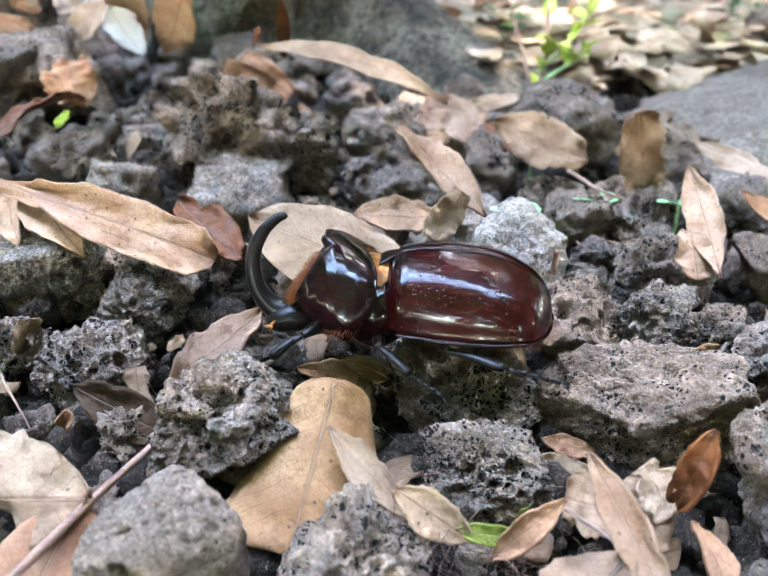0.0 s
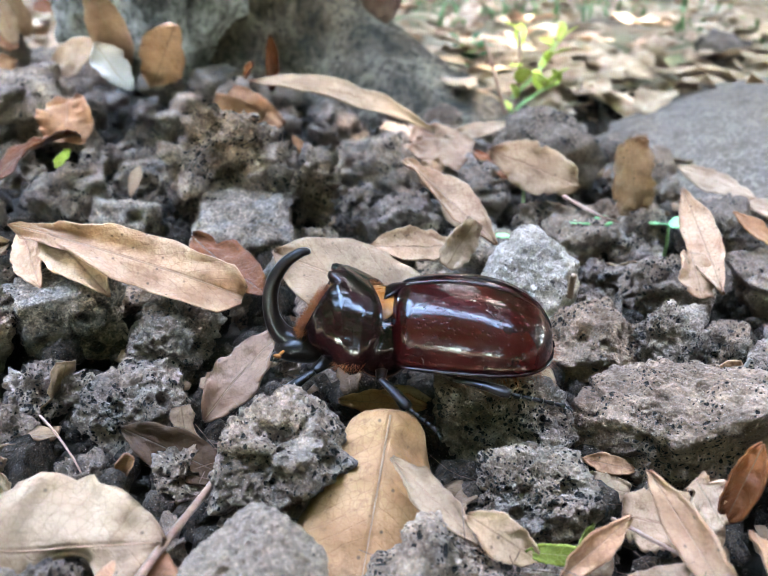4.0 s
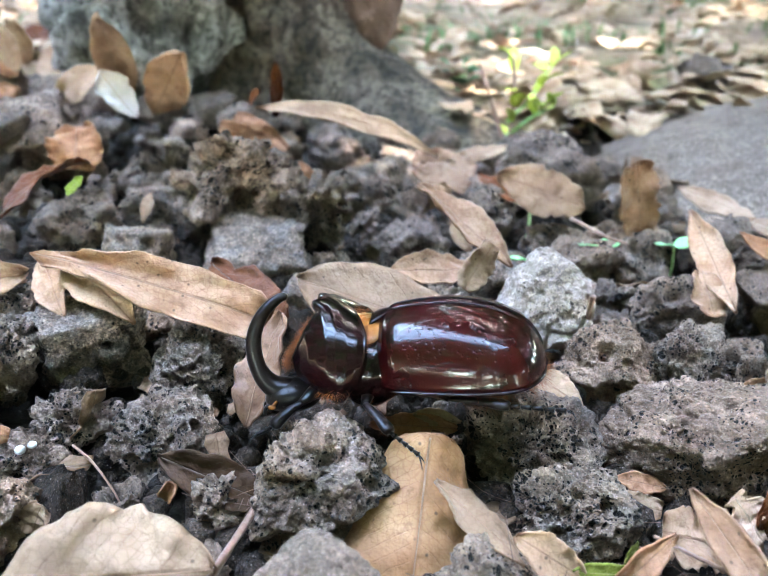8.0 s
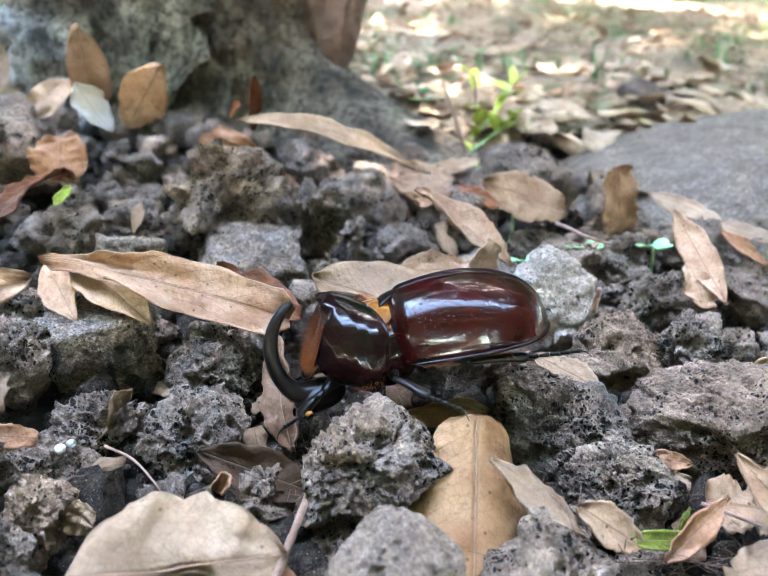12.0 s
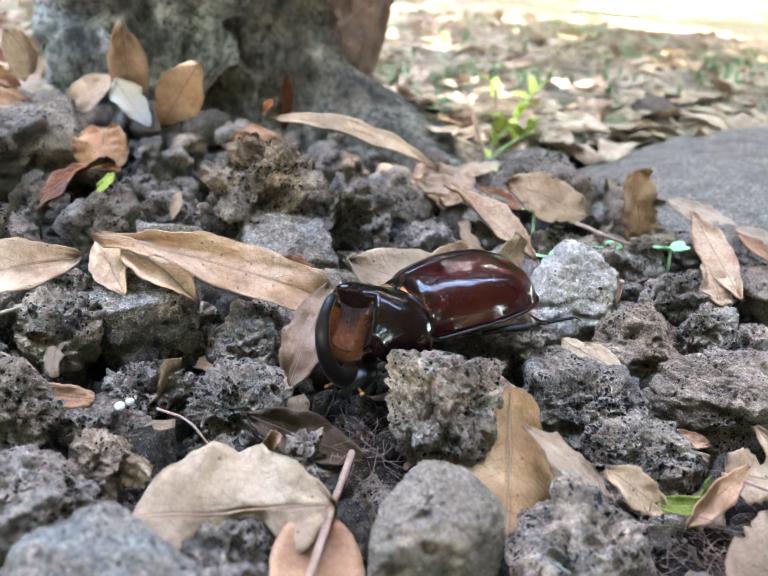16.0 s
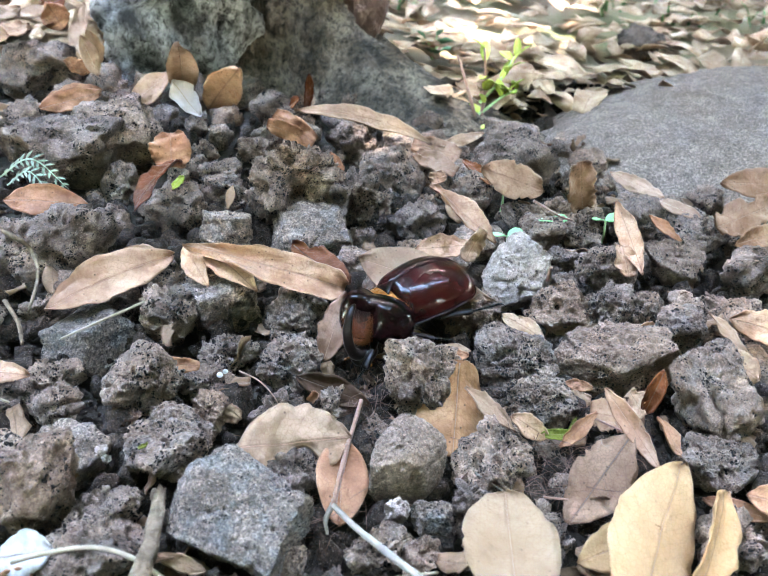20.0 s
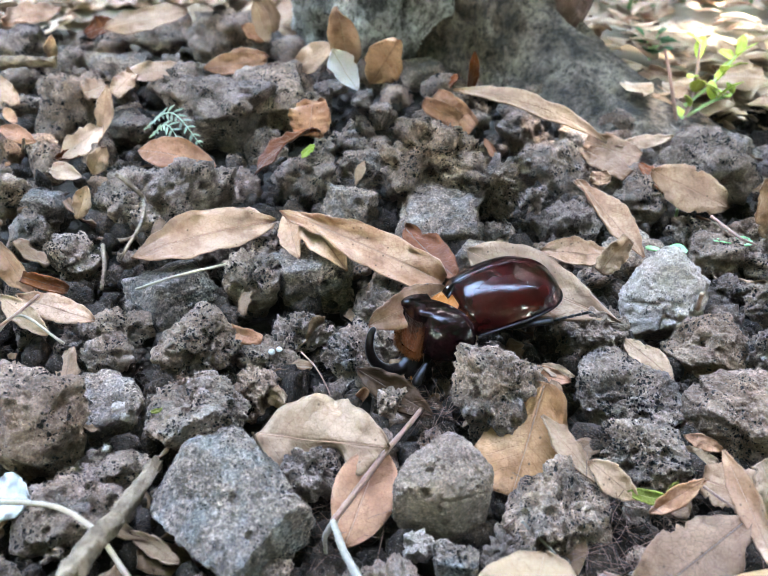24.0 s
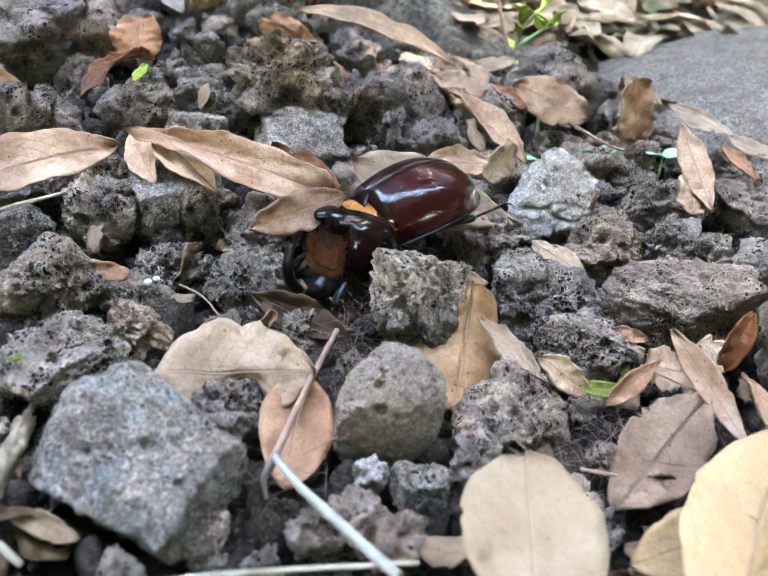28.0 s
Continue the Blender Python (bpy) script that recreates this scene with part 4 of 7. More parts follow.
def big_stone(name, x, y, z, w, d, h, yaw, seed, mat, label, craggy=1.0, blocky=0.3, pits=80, mm=5.0, level=6):
    v, f = rock_shape(w, d, h, seed, level, blocky, craggy, pits, mm)
    ob = mesh_object(name, v, f, mat)
    ob.matrix_basis = pose(x, y, z, 0, 0, yaw)
    return tagged(ob, label, "boulder")


REST = np.random.RandomState(17)


def far_stone(x, y, s):
    ob = rest(x, y, s)
    ob.name = "small_stone"
    return tagged(ob, "small dark lava stone on soil", "stone", "small stones farther off")


def rest(x, y, s):
    kind = "vvddsbv"[REST.randint(7)]
    a = 0.72 + 0.5 * REST.rand(3)
    lift = 0.012 * math.exp(-(((x + 0.10) / 0.13) ** 2 + ((y - 0.29) / 0.12) ** 2))
    return rock(x, y, -0.0125 + lift + s * 0.3, s * a[0], s * a[1], s * 0.85 * a[2], REST.uniform(0, 360), kind, 5 if -0.11 < x < 0.07 and 0.04 < y < 0.17 and s > 0.0095 else 4 if y < 0.25 and abs(x + 0.03) < 0.14 else 3)


def seedling(x, y, z, spread):
    SEED[0] += 1
    ob = tagged(new("seedling"), "tiny green seedling with two round leaves", "seedling", "seedlings between stones")
    ob.location = (x, y, z)
    v, f = tube([(0, 0, -0.012), (0.0005, 0, -0.005), (0, 0, 0)], [0.0004, 0.0004, 0.0004], 6)
    mesh_object("stem", v, f, STEM, ob)
    for k, a in enumerate((0.1, math.pi + 0.25)):
        v, f, uv = leaf_shape(spread * 0.55, spread * 0.42, 0.5, 0.3, 0, "round", SEED[0] + k, 0, 0.03, 12, 7)
        mesh_object("cotyledon", v, f, LEAF["green"], ob, uv=uv, offset=pose(0, 0, 0, 12, -12, math.degrees(a)))
    return ob


def snail(x, y, z, r):
    v = ico(3)[0] * np.array([r, r, r * 0.8])
    ob = mesh_object("snail_shell", v, ico(3)[1], PEBBLE)
    ob.location = (x, y, z)
    return tagged(ob, "tiny round white snail shell", "snail shell", "snail shells")


def sapling(base, tip):
    b, t = np.array(base), np.array(tip)
    ob = tagged(new("sapling"), "young sapling with bright lime-green leaves", "sapling")
    ob.location = base
    d = t - b
    rng = np.random.RandomState(14)
    stems = [[(0, 0, 0), d * 0.45 + (0.002, 0, 0), d], [(0.001, 0, 0), d * 0.4 + (-0.006, 0, 0.004), d * 0.75 + (-0.012, 0, 0.006)], [d * 0.35, d * 0.6 + (0.008, 0, 0), d * 0.9 + (0.014, 0, 0)], [d * 0.2, d * 0.35 + (0.009, 0, 0.002), d * 0.45 + (0.016, 0, 0.002)]]
    for k, c in enumerate(stems):
        line = smooth_line(c, 14)
        v, f = tube(line, np.linspace(0.0010 - 0.0001 * k, 0.0005, 14), 7)
        mesh_object("stem", v, f, TWIG if k < 2 else STEM, ob)
        if k == 1:
            continue
        for j in range(7):
            p = line[13 - j * (2 if k == 0 else 1)]
            v, f, uv = leaf_shape(rng.uniform(0.007, 0.012), rng.uniform(0.003, 0.0055), 0.5, 0.4, 0, "oval", 60 + k * 9 + j, 0, 0.05, 10, 5)
            mesh_object("leaf", v, f, LEAF["lime"], ob, uv=uv, offset=pose(*p, rng.uniform(-30, 30), -rng.uniform(10, 65), rng.uniform(0, 360)))
    return ob


def weed(x, y, z):
    """A low tuft of dark green leaves."""
    ob = tagged(new("weed"), "low dark green weed growing among dead leaves", "weed")
    ob.location = (x, y, z)
    rng = np.random.RandomState(23)
    for k in range(11):
        a, h = k * 2.4, rng.uniform(0.004, 0.012)
        p = np.array([math.cos(a) * 0.004, math.sin(a) * 0.004, h])
        v, f = tube([np.zeros(3), p * (0.3, 0.3, 0.6), p], [0.0005, 0.0004, 0.0003], 5)
        mesh_object("stem", v, f, STEM, ob)
        v, f, uv = leaf_shape(rng.uniform(0.006, 0.009), rng.uniform(0.0038, 0.0055), 0.6, 0.3, 0, "oval", 90 + k, 0, 0.06, 10, 5)
        mesh_object("leaf", v, f, LEAF["deep"], ob, uv=uv, offset=pose(*p, rng.uniform(-20, 20), -rng.uniform(0, 40), math.degrees(a)))
    return ob


def lichen(x, y, z, size):
    """A small white crust on a stone."""
    SEED[0] += 1
    v, f = rock_shape(size, size * 0.9, size * 0.7, SEED[0], 4, 0.3, 1.6, 12, 0.5)
    ob = mesh_object("lichen_crust", v, f, STONE_W)
    ob.location = (x, y, z)
    return tagged(ob, "small white lichen crust on a lava stone", "lichen", "lichen crusts")


def fibres(x, y, z, spread, count):
    """A tangle of dry rootlets on the soil."""
    SEED[0] += 1
    rng = np.random.RandomState(SEED[0])
    pieces = []
    for i in range(count):
        a, b = rng.uniform(0, 6.28), rng.normal(0, 0.25)
        c = rng.normal(0, spread * 0.45, 2)
        L = rng.uniform(0.004, 0.012)
        d = np.array([math.cos(a) * math.cos(b), math.sin(a) * math.cos(b), math.sin(b)]) * L
        p = np.array([c[0], c[1], rng.uniform(-0.002, 0.003)])
        pieces.append(tube(smooth_line([p, p + d * 0.5 + rng.normal(0, 0.0008, 3), p + d], 6), np.full(6, rng.uniform(0.00004, 0.00008)), 4))
    v, f = join(pieces)
    ob = mesh_object("rootlets", v, f, FIBRE)
    ob.location = (x, y, z)
    return tagged(ob, "tangle of fine dry brown rootlets", "rootlets", kind="stuff")


rock(0.0252, 0.1281, -0.0007, 0.0201, 0.0169, 0.0224, 0, 'w', 6)
rock(-0.0205, 0.0599, -0.0028, 0.0172, 0.0145, 0.0178, 12, 'r', 7)
rock(-0.0530, 0.0500, -0.0028, 0.0250, 0.0195, 0.0165, -35, 'g', 7, 22)
rock(-0.0905, 0.0589, -0.0012, 0.0183, 0.0154, 0.0214, 30, 'b', 5)
rock(-0.0778, 0.0571, -0.0065, 0.0134, 0.0113, 0.0098, 0, 'd', 5)
rock(-0.0680, 0.0729, -0.0050, 0.0210, 0.0177, 0.0130, 40, 'v', 7)
rock(-0.0598, 0.0839, -0.0060, 0.0110, 0.0092, 0.0108, 70, 'b', 6)
rock(-0.0749, 0.0933, -0.0033, 0.0176, 0.0148, 0.0166, 10, 'v', 6)
rock(-0.0884, 0.1139, -0.0054, 0.0198, 0.0166, 0.0122, 50, 'g', 5)
rock(-0.0950, 0.1012, -0.0069, 0.0143, 0.0120, 0.0088, 0, 'v', 5)
rock(-0.0699, 0.1190, -0.0033, 0.0144, 0.0121, 0.0168, 0, 'v', 6)
rock(-0.0571, 0.1261, -0.0035, 0.0194, 0.0163, 0.0163, 25, 's', 6)
rock(-0.0549, 0.1069, -0.0067, 0.0152, 0.0128, 0.0094, 0, 'd', 6)
rock(-0.0399, 0.0988, -0.0058, 0.0177, 0.0149, 0.0113, 33, 'v', 7)
rock(-0.0383, 0.1197, -0.0047, 0.0205, 0.0172, 0.0138, 60, 'v', 7)
rock(0.0140, 0.0945, -0.0048, 0.0222, 0.0175, 0.0145, 15, 'v', 7)
rock(0.0150, 0.0790, -0.0055, 0.0182, 0.0140, 0.0128, 5, 'v', 7)
rock(0.0375, 0.0909, -0.0028, 0.0300, 0.0240, 0.0180, -12, 'b', 7)
rock(-0.0009, 0.0618, -0.0049, 0.0214, 0.0180, 0.0132, 80, 'v', 7)
rock(0.0543, 0.0701, -0.0005, 0.0254, 0.0213, 0.0229, 35, 'v', 6)
rock(0.0464, 0.0556, -0.0058, 0.0183, 0.0154, 0.0113, 0, 'v', 6)
rock(0.0615, 0.1014, -0.0044, 0.0163, 0.0137, 0.0143, 0, 'v', 5)
rock(0.0349, 0.1159, -0.0049, 0.0215, 0.0181, 0.0133, 0, 'b', 6)
rock(0.0470, 0.1114, -0.0039, 0.0155, 0.0130, 0.0154, 20, 'v', 6)
rock(0.0801, 0.1385, -0.0044, 0.0204, 0.0172, 0.0143, 0, 'b', 5)
rock(0.0979, 0.1273, -0.0034, 0.0185, 0.0155, 0.0166, 0, 'v', 5)
rock(0.0566, 0.1363, -0.0045, 0.0192, 0.0162, 0.0142, 0, 'd', 5)
rock(-0.0330, 0.1790, 0.0050, 0.0330, 0.0280, 0.0330, 0, 'k', 7)
rock(-0.0165, 0.1700, 0.0030, 0.0190, 0.0165, 0.0225, 50, 'k', 6)
rock(-0.0403, 0.1754, 0.0001, 0.0135, 0.0107, 0.0132, 20, 'd', 5)
rock(0.0030, 0.2038, -0.0025, 0.0255, 0.0214, 0.0186, 0, 'v', 5)
rock(0.0053, 0.1709, -0.0050, 0.0209, 0.0175, 0.0130, 0, 'd', 5)
rock(0.0503, 0.2101, 0.0019, 0.0309, 0.0260, 0.0216, 0, 'd', 5)
rock(-0.0289, 0.1636, -0.0033, 0.0271, 0.0228, 0.0168, 0, 's', 5)
rock(-0.0716, 0.1807, -0.0034, 0.0226, 0.0190, 0.0165, 0, 'v', 5)
rock(-0.0556, 0.1926, -0.0041, 0.0175, 0.0147, 0.0149, 0, 'v', 5)
rock(-0.0976, 0.1562, 0.0017, 0.0248, 0.0209, 0.0210, 20, 'd', 5)
rock(-0.0882, 0.1974, -0.0030, 0.0149, 0.0126, 0.0175, 0, 'v', 5)
rock(-0.1226, 0.2223, 0.0076, 0.0228, 0.0192, 0.0208, 0, 'd', 5)
rock(-0.0922, 0.2187, 0.0087, 0.0377, 0.0317, 0.0233, 0, 'd', 5)
rock(-0.1301, 0.2920, 0.0095, 0.0334, 0.0281, 0.0207, 0, 'v', 4)
rock(-0.1083, 0.1519, -0.0046, 0.0213, 0.0179, 0.0140, 0, 'v', 5)
rock(-0.0917, 0.0887, -0.0059, 0.0119, 0.0100, 0.0111, 0, 'v', 5)
rock(-0.1008, 0.0933, -0.0068, 0.0095, 0.0080, 0.0091, 0, 'd', 5)
rock(-0.0061, 0.2332, -0.0030, 0.0202, 0.0170, 0.0173, 0, 'd', 5)
rock(0.0275, 0.1896, -0.0036, 0.0166, 0.0139, 0.0161, 0, 'v', 5)
rock(0.0453, 0.1605, -0.0054, 0.0169, 0.0142, 0.0122, 0, 'v', 5)
rock(0.0589, 0.1630, -0.0053, 0.0172, 0.0145, 0.0124, 0, 'v', 5)
rock(0.0414, 0.1763, -0.0060, 0.0161, 0.0136, 0.0109, 0, 'd', 5)
rock(0.0593, 0.1837, -0.0072, 0.0134, 0.0113, 0.0083, 0, 'b', 5)
rock(0.0820, 0.1684, -0.0041, 0.0242, 0.0203, 0.0150, 0, 'd', 5)
rock(0.0978, 0.1586, -0.0051, 0.0206, 0.0173, 0.0127, 0, 'v', 5)
rock(0.1184, 0.1847, -0.0065, 0.0156, 0.0132, 0.0097, 0, 'd', 4)
rock(0.0081, 0.1145, -0.0046, 0.0164, 0.0138, 0.0138, 0, 'd', 6)
rock(-0.0116, 0.1653, -0.0070, 0.0128, 0.0108, 0.0088, 0, 'v', 5)
rock(-0.0311, 0.0842, -0.0067, 0.0081, 0.0068, 0.0094, 0, 'v', 6)
rock(-0.0428, 0.0605, -0.0049, 0.0113, 0.0095, 0.0132, 0, 'd', 6)
rock(-0.0174, 0.0485, -0.0072, 0.0073, 0.0062, 0.0082, 0, 'g', 6)
rock(-0.0236, 0.0520, -0.0082, 0.0058, 0.0048, 0.0062, 0, 'w', 6)
rock(-0.0259, 0.0441, -0.0079, 0.0107, 0.0090, 0.0066, 0, 'v', 6)
rock(-0.0090, 0.0495, -0.0058, 0.0097, 0.0082, 0.0114, 0, 'd', 6)
rock(-0.0319, 0.0415, -0.0070, 0.0074, 0.0062, 0.0086, 0, 'v', 6)
rock(0.0389, 0.0368, -0.0063, 0.0165, 0.0138, 0.0102, 0, 'd', 5)
rock(-0.0792, 0.0471, -0.0055, 0.0193, 0.0162, 0.0119, 0, 'v', 5)
rock(-0.0782, 0.0860, -0.0086, 0.0086, 0.0072, 0.0053, 0, 'b', 5)
rock(-0.0606, 0.0969, -0.0072, 0.0134, 0.0112, 0.0083, 0, 'd', 5)
rock(-0.1611, 0.2085, 0.0011, 0.0226, 0.0190, 0.0264, 0, 'v', 4)
rock(-0.1070, 0.2068, 0.0068, 0.0381, 0.0320, 0.0234, 0, 'd', 5)
rock(-0.1635, 0.2983, 0.0067, 0.0308, 0.0259, 0.0190, 0, 'v', 4)
rock(-0.2131, 0.2703, 0.0052, 0.0253, 0.0213, 0.0156, 0, 'd', 4)
rock(-0.1489, 0.1518, -0.0038, 0.0133, 0.0112, 0.0155, 0, 'v', 4)
rock(-0.1141, 0.1546, -0.0028, 0.0218, 0.0183, 0.0177, 0, 'v', 5)
rock(-0.1378, 0.1483, -0.0054, 0.0118, 0.0099, 0.0122, 0, 'g', 5)
rock(-0.1174, 0.1259, -0.0054, 0.0154, 0.0130, 0.0121, 0, 'v', 5)
rock(-0.1083, 0.0793, -0.0070, 0.0090, 0.0076, 0.0087, 0, 'v', 5)
rock(-0.1326, 0.2912, 0.0082, 0.0359, 0.0302, 0.0221, 0, 'v', 4)
rock(-0.0695, 0.1321, -0.0046, 0.0154, 0.0130, 0.0138, 0, 'v', 5)
rock(-0.0844, 0.0327, -0.0073, 0.0089, 0.0075, 0.0080, 0, 'v', 5)
rock(-0.0680, 0.0329, -0.0076, 0.0081, 0.0068, 0.0073, 30, 'd', 5)
rock(-0.0547, 0.0353, -0.0076, 0.0082, 0.0069, 0.0074, 30, 'v', 5)
rock(-0.0449, 0.0408, -0.0081, 0.0069, 0.0058, 0.0062, 80, 's', 6)
rock(-0.0379, 0.0364, -0.0079, 0.0074, 0.0063, 0.0067, 70, 'v', 5)
rock(-0.0283, 0.0424, -0.0080, 0.0073, 0.0062, 0.0066, 20, 'd', 6)
rock(-0.0211, 0.0399, -0.0076, 0.0083, 0.0070, 0.0075, 20, 'b', 5)
rock(-0.0111, 0.0394, -0.0079, 0.0075, 0.0063, 0.0067, 60, 'v', 5)
rock(-0.0794, 0.0413, -0.0084, 0.0063, 0.0053, 0.0057, 20, 'd', 5)
rock(-0.1025, 0.0440, -0.0070, 0.0097, 0.0081, 0.0087, 30, 'v', 5)
rock(0.0040, 0.0396, -0.0073, 0.0089, 0.0075, 0.0080, 80, 'd', 5)
rock(0.1876, 0.3869, 0.0007, 0.0334, 0.0281, 0.0190, 0, 'd', 4)
# ---- fallen leaves ----
leaf((-0.0660, 0.1290, 0.0118), (-0.0256, 0.1168, 0.0040), 0.0112, (0.2, -0.8, 0.6), 'tan', cup=0.8, shape='spoon', bend=0.35, wave=0.14)
leaf((-0.0373, 0.1420, 0.0040), (-0.0226, 0.1262, 0.0000), 0.0101, (0.5, -0.7, 0.5), 'rust', cup=0.9, ragged=0.3)
leaf((-0.0660, 0.1345, 0.0090), (-0.0600, 0.1225, 0.0030), 0.0072, (-0.2, -0.8, 0.6), 'pink', shape='lance', cup=0.4)
leaf((-0.0612, 0.1318, 0.0100), (-0.0478, 0.1190, 0.0030), 0.0098, (0.3, -0.7, 0.6), 'pink', shape='lance', cup=0.5)
leaf((-0.0695, 0.1356, 0.0050), (-0.0982, 0.1161, 0.0020), 0.0124, (0, -0.7, 0.75), 'pink', shape='oval', cup=0.45, bend=0.3, label='long smooth pinkish brown leaf with dark spots')
leaf((-0.0692, 0.1347, 0.0040), (-0.0820, 0.1421, 0.0040), 0.0050, (0, -0.6, 0.8), 'tan', cup=0.3)
leaf((-0.0935, 0.1640, 0.0065), (-0.1172, 0.1670, 0.0075), 0.0098, (-0.1, -0.75, 0.65), 'rusty', bend=0.7, cup=0.35, shape='oval', ragged=0.04, label='smooth reddish brown leaf leaning on a stone')
leaf((-0.0955, 0.1600, 0.0075), (-0.0905, 0.1570, -0.0050), 0.0046, (0.2, -0.85, 0.4), 'brown', cup=0.5, shape='lance')
leaf((-0.0715, 0.1837, 0.0100), (-0.0715, 0.1905, 0.0190), 0.0130, (-0.1, -0.95, 0.3), 'brown', shape='torn', cup=0.35)
leaf((-0.0807, 0.1588, 0.0070), (-0.0683, 0.1867, 0.0110), 0.0082, (-0.5, -0.8, 0.35), 'rust', cup=0.5, bend=0.5)
leaf((0.0135, 0.1125, 0.0010), (-0.0210, 0.1252, 0.0080), 0.0152, (0, -0.72, 0.7), 'grey', shape='obovate', cup=0.15, label='broad dull tan leaf propped on stones')
leaf((0.0039, 0.1519, 0.0170), (0.0212, 0.1386, 0.0040), 0.0091, (0.5, -0.65, 0.55), 'tan', cup=0.9, twist=0.8, shape='lance')
leaf((0.0142, 0.1381, 0.0040), (-0.0038, 0.1332, 0.0060), 0.0083, (0, -0.5, 0.85), 'tan', cup=0.7)
leaf((0.0105, 0.1327, 0.0020), (0.0162, 0.1361, 0.0100), 0.0069, (0.3, -0.9, 0.2), 'grey', cup=0.4, shape='torn')
leaf((0.0265, 0.1756, 0.0120), (0.0486, 0.1732, 0.0040), 0.0128, (0.1, -0.85, 0.5), 'pink', cup=0.25, ragged=0.3)
leaf((0.0595, 0.1654, 0.0010), (0.0551, 0.1650, 0.0180), 0.0123, (0.1, -1, 0.15), 'tan', shape='torn', cup=0.4, ragged=0.3)
leaf((0.0760, 0.1839, 0.0060), (0.0916, 0.1716, 0.0020), 0.0064, (0, -0.75, 0.65), 'pale', cup=0.4)
leaf((0.0600, 0.1464, 0.0130), (0.0604, 0.1231, 0.0010), 0.0077, (-0.6, -0.65, 0.5), 'tan', cup=0.7, shape='lance')
leaf((0.0579, 0.1334, 0.0050), (0.0578, 0.1253, -0.0010), 0.0071, (0, -0.9, 0.4), 'tan', shape='torn', cup=0.3)
leaf((0.0705, 0.1440, 0.0090), (0.0799, 0.1383, 0.0030), 0.0038, (0, -0.75, 0.65), 'brown', shape='lance', cup=0.5)
leaf((0.1415, 0.1695, 0.0060), (0.1080, 0.1673, 0.0090), 0.0117, (0, -0.75, 0.65), 'tan', cup=0.3)
leaf((0.0972, 0.1481, 0.0020), (0.1192, 0.1548, 0.0060), 0.0126, (0, -0.75, 0.65), 'tan', shape='torn', cup=0.4, ragged=0.4)
leaf((0.0969, 0.1366, 0.0020), (0.1160, 0.1413, 0.0040), 0.0076, (0, -0.75, 0.65), 'tan', cup=0.5)
leaf((0.0860, 0.1674, 0.0030), (0.0974, 0.1571, 0.0010), 0.0055, (0, -0.75, 0.65), 'pale', cup=0.3)
leaf((0.0223, 0.2154, 0.0040), (0.0417, 0.2230, 0.0060), 0.0048, (0, -0.75, 0.65), 'pale', cup=0.3)
leaf((0.0125, 0.2089, 0.0040), (0.0242, 0.1952, 0.0020), 0.0080, (0, -0.75, 0.65), 'tan', cup=0.4, shape='torn')
leaf((0.0145, 0.1870, 0.0060), (0.0149, 0.1836, 0.0030), 0.0066, (0, -0.75, 0.65), 'tan', cup=0.5, shape='torn')
leaf((-0.0310, 0.2110, 0.0190), (0.0190, 0.2140, 0.0050), 0.0088, (0, -0.45, 0.9), 'grey', bend=0.7, cup=0.5, shape='lance', label='long pale tan leaf arched before the trunk')
leaf((-0.0692, 0.2402, 0.0130), (-0.0680, 0.2086, 0.0420), 0.0115, (0.1, -1, 0.3), 'pale', cup=0.3, shape='oval')
leaf((-0.0722, 0.2214, 0.0260), (-0.0634, 0.2195, 0.0140), 0.0101, (0.2, -0.5, 0.85), 'white', cup=0.35, shape='oval')
leaf((-0.0609, 0.2338, 0.0120), (-0.0497, 0.2145, 0.0320), 0.0140, (0.2, -0.9, 0.4), 'pink', cup=0.3)
leaf((-0.0866, 0.2272, 0.0160), (-0.0735, 0.2300, 0.0260), 0.0094, (-0.2, -0.8, 0.5), 'pale', cup=0.4)
leaf((-0.1182, 0.2300, 0.0140), (-0.0977, 0.2374, 0.0180), 0.0083, (0, -0.75, 0.65), 'brown', cup=0.4)
leaf((-0.0989, 0.2400, 0.0220), (-0.1035, 0.2408, 0.0360), 0.0073, (0.5, -0.8, 0.3), 'pale', cup=0.7)
leaf((-0.1147, 0.2735, 0.0300), (-0.1193, 0.2728, 0.0400), 0.0112, (0, -0.9, 0.4), 'brown', cup=0.4)
leaf((-0.1322, 0.2972, 0.0260), (-0.1408, 0.2769, 0.0260), 0.0097, (0, -0.75, 0.65), 'tan', cup=0.3)
leaf((-0.1378, 0.3096, 0.0300), (-0.1459, 0.2870, 0.0300), 0.0099, (0, -0.75, 0.65), 'pale', cup=0.3)
leaf((-0.0375, 0.2225, 0.0140), (-0.0235, 0.2168, 0.0050), 0.0088, (0, -0.9, 0.4), 'brown', cup=0.5, shape='torn')
leaf((-0.0260, 0.2235, 0.0140), (-0.0255, 0.2175, 0.0300), 0.0042, (0.4, -0.9, 0.1), 'rust', cup=0.4)
leaf((-0.0040, 0.0832, 0.0045), (-0.0085, 0.0665, -0.0085), 0.0200, (0.05, -0.6, 0.8), 'gold', shape='fan', cup=-0.7, ragged=0.05, wave=0.06, label='broad golden tan leaf between two lava stones')
leaf((-0.0045, 0.0755, 0.0030), (0.0049, 0.0667, -0.0030), 0.0047, (0.4, -0.7, 0.5), 'grey', cup=0.6, shape='lance')
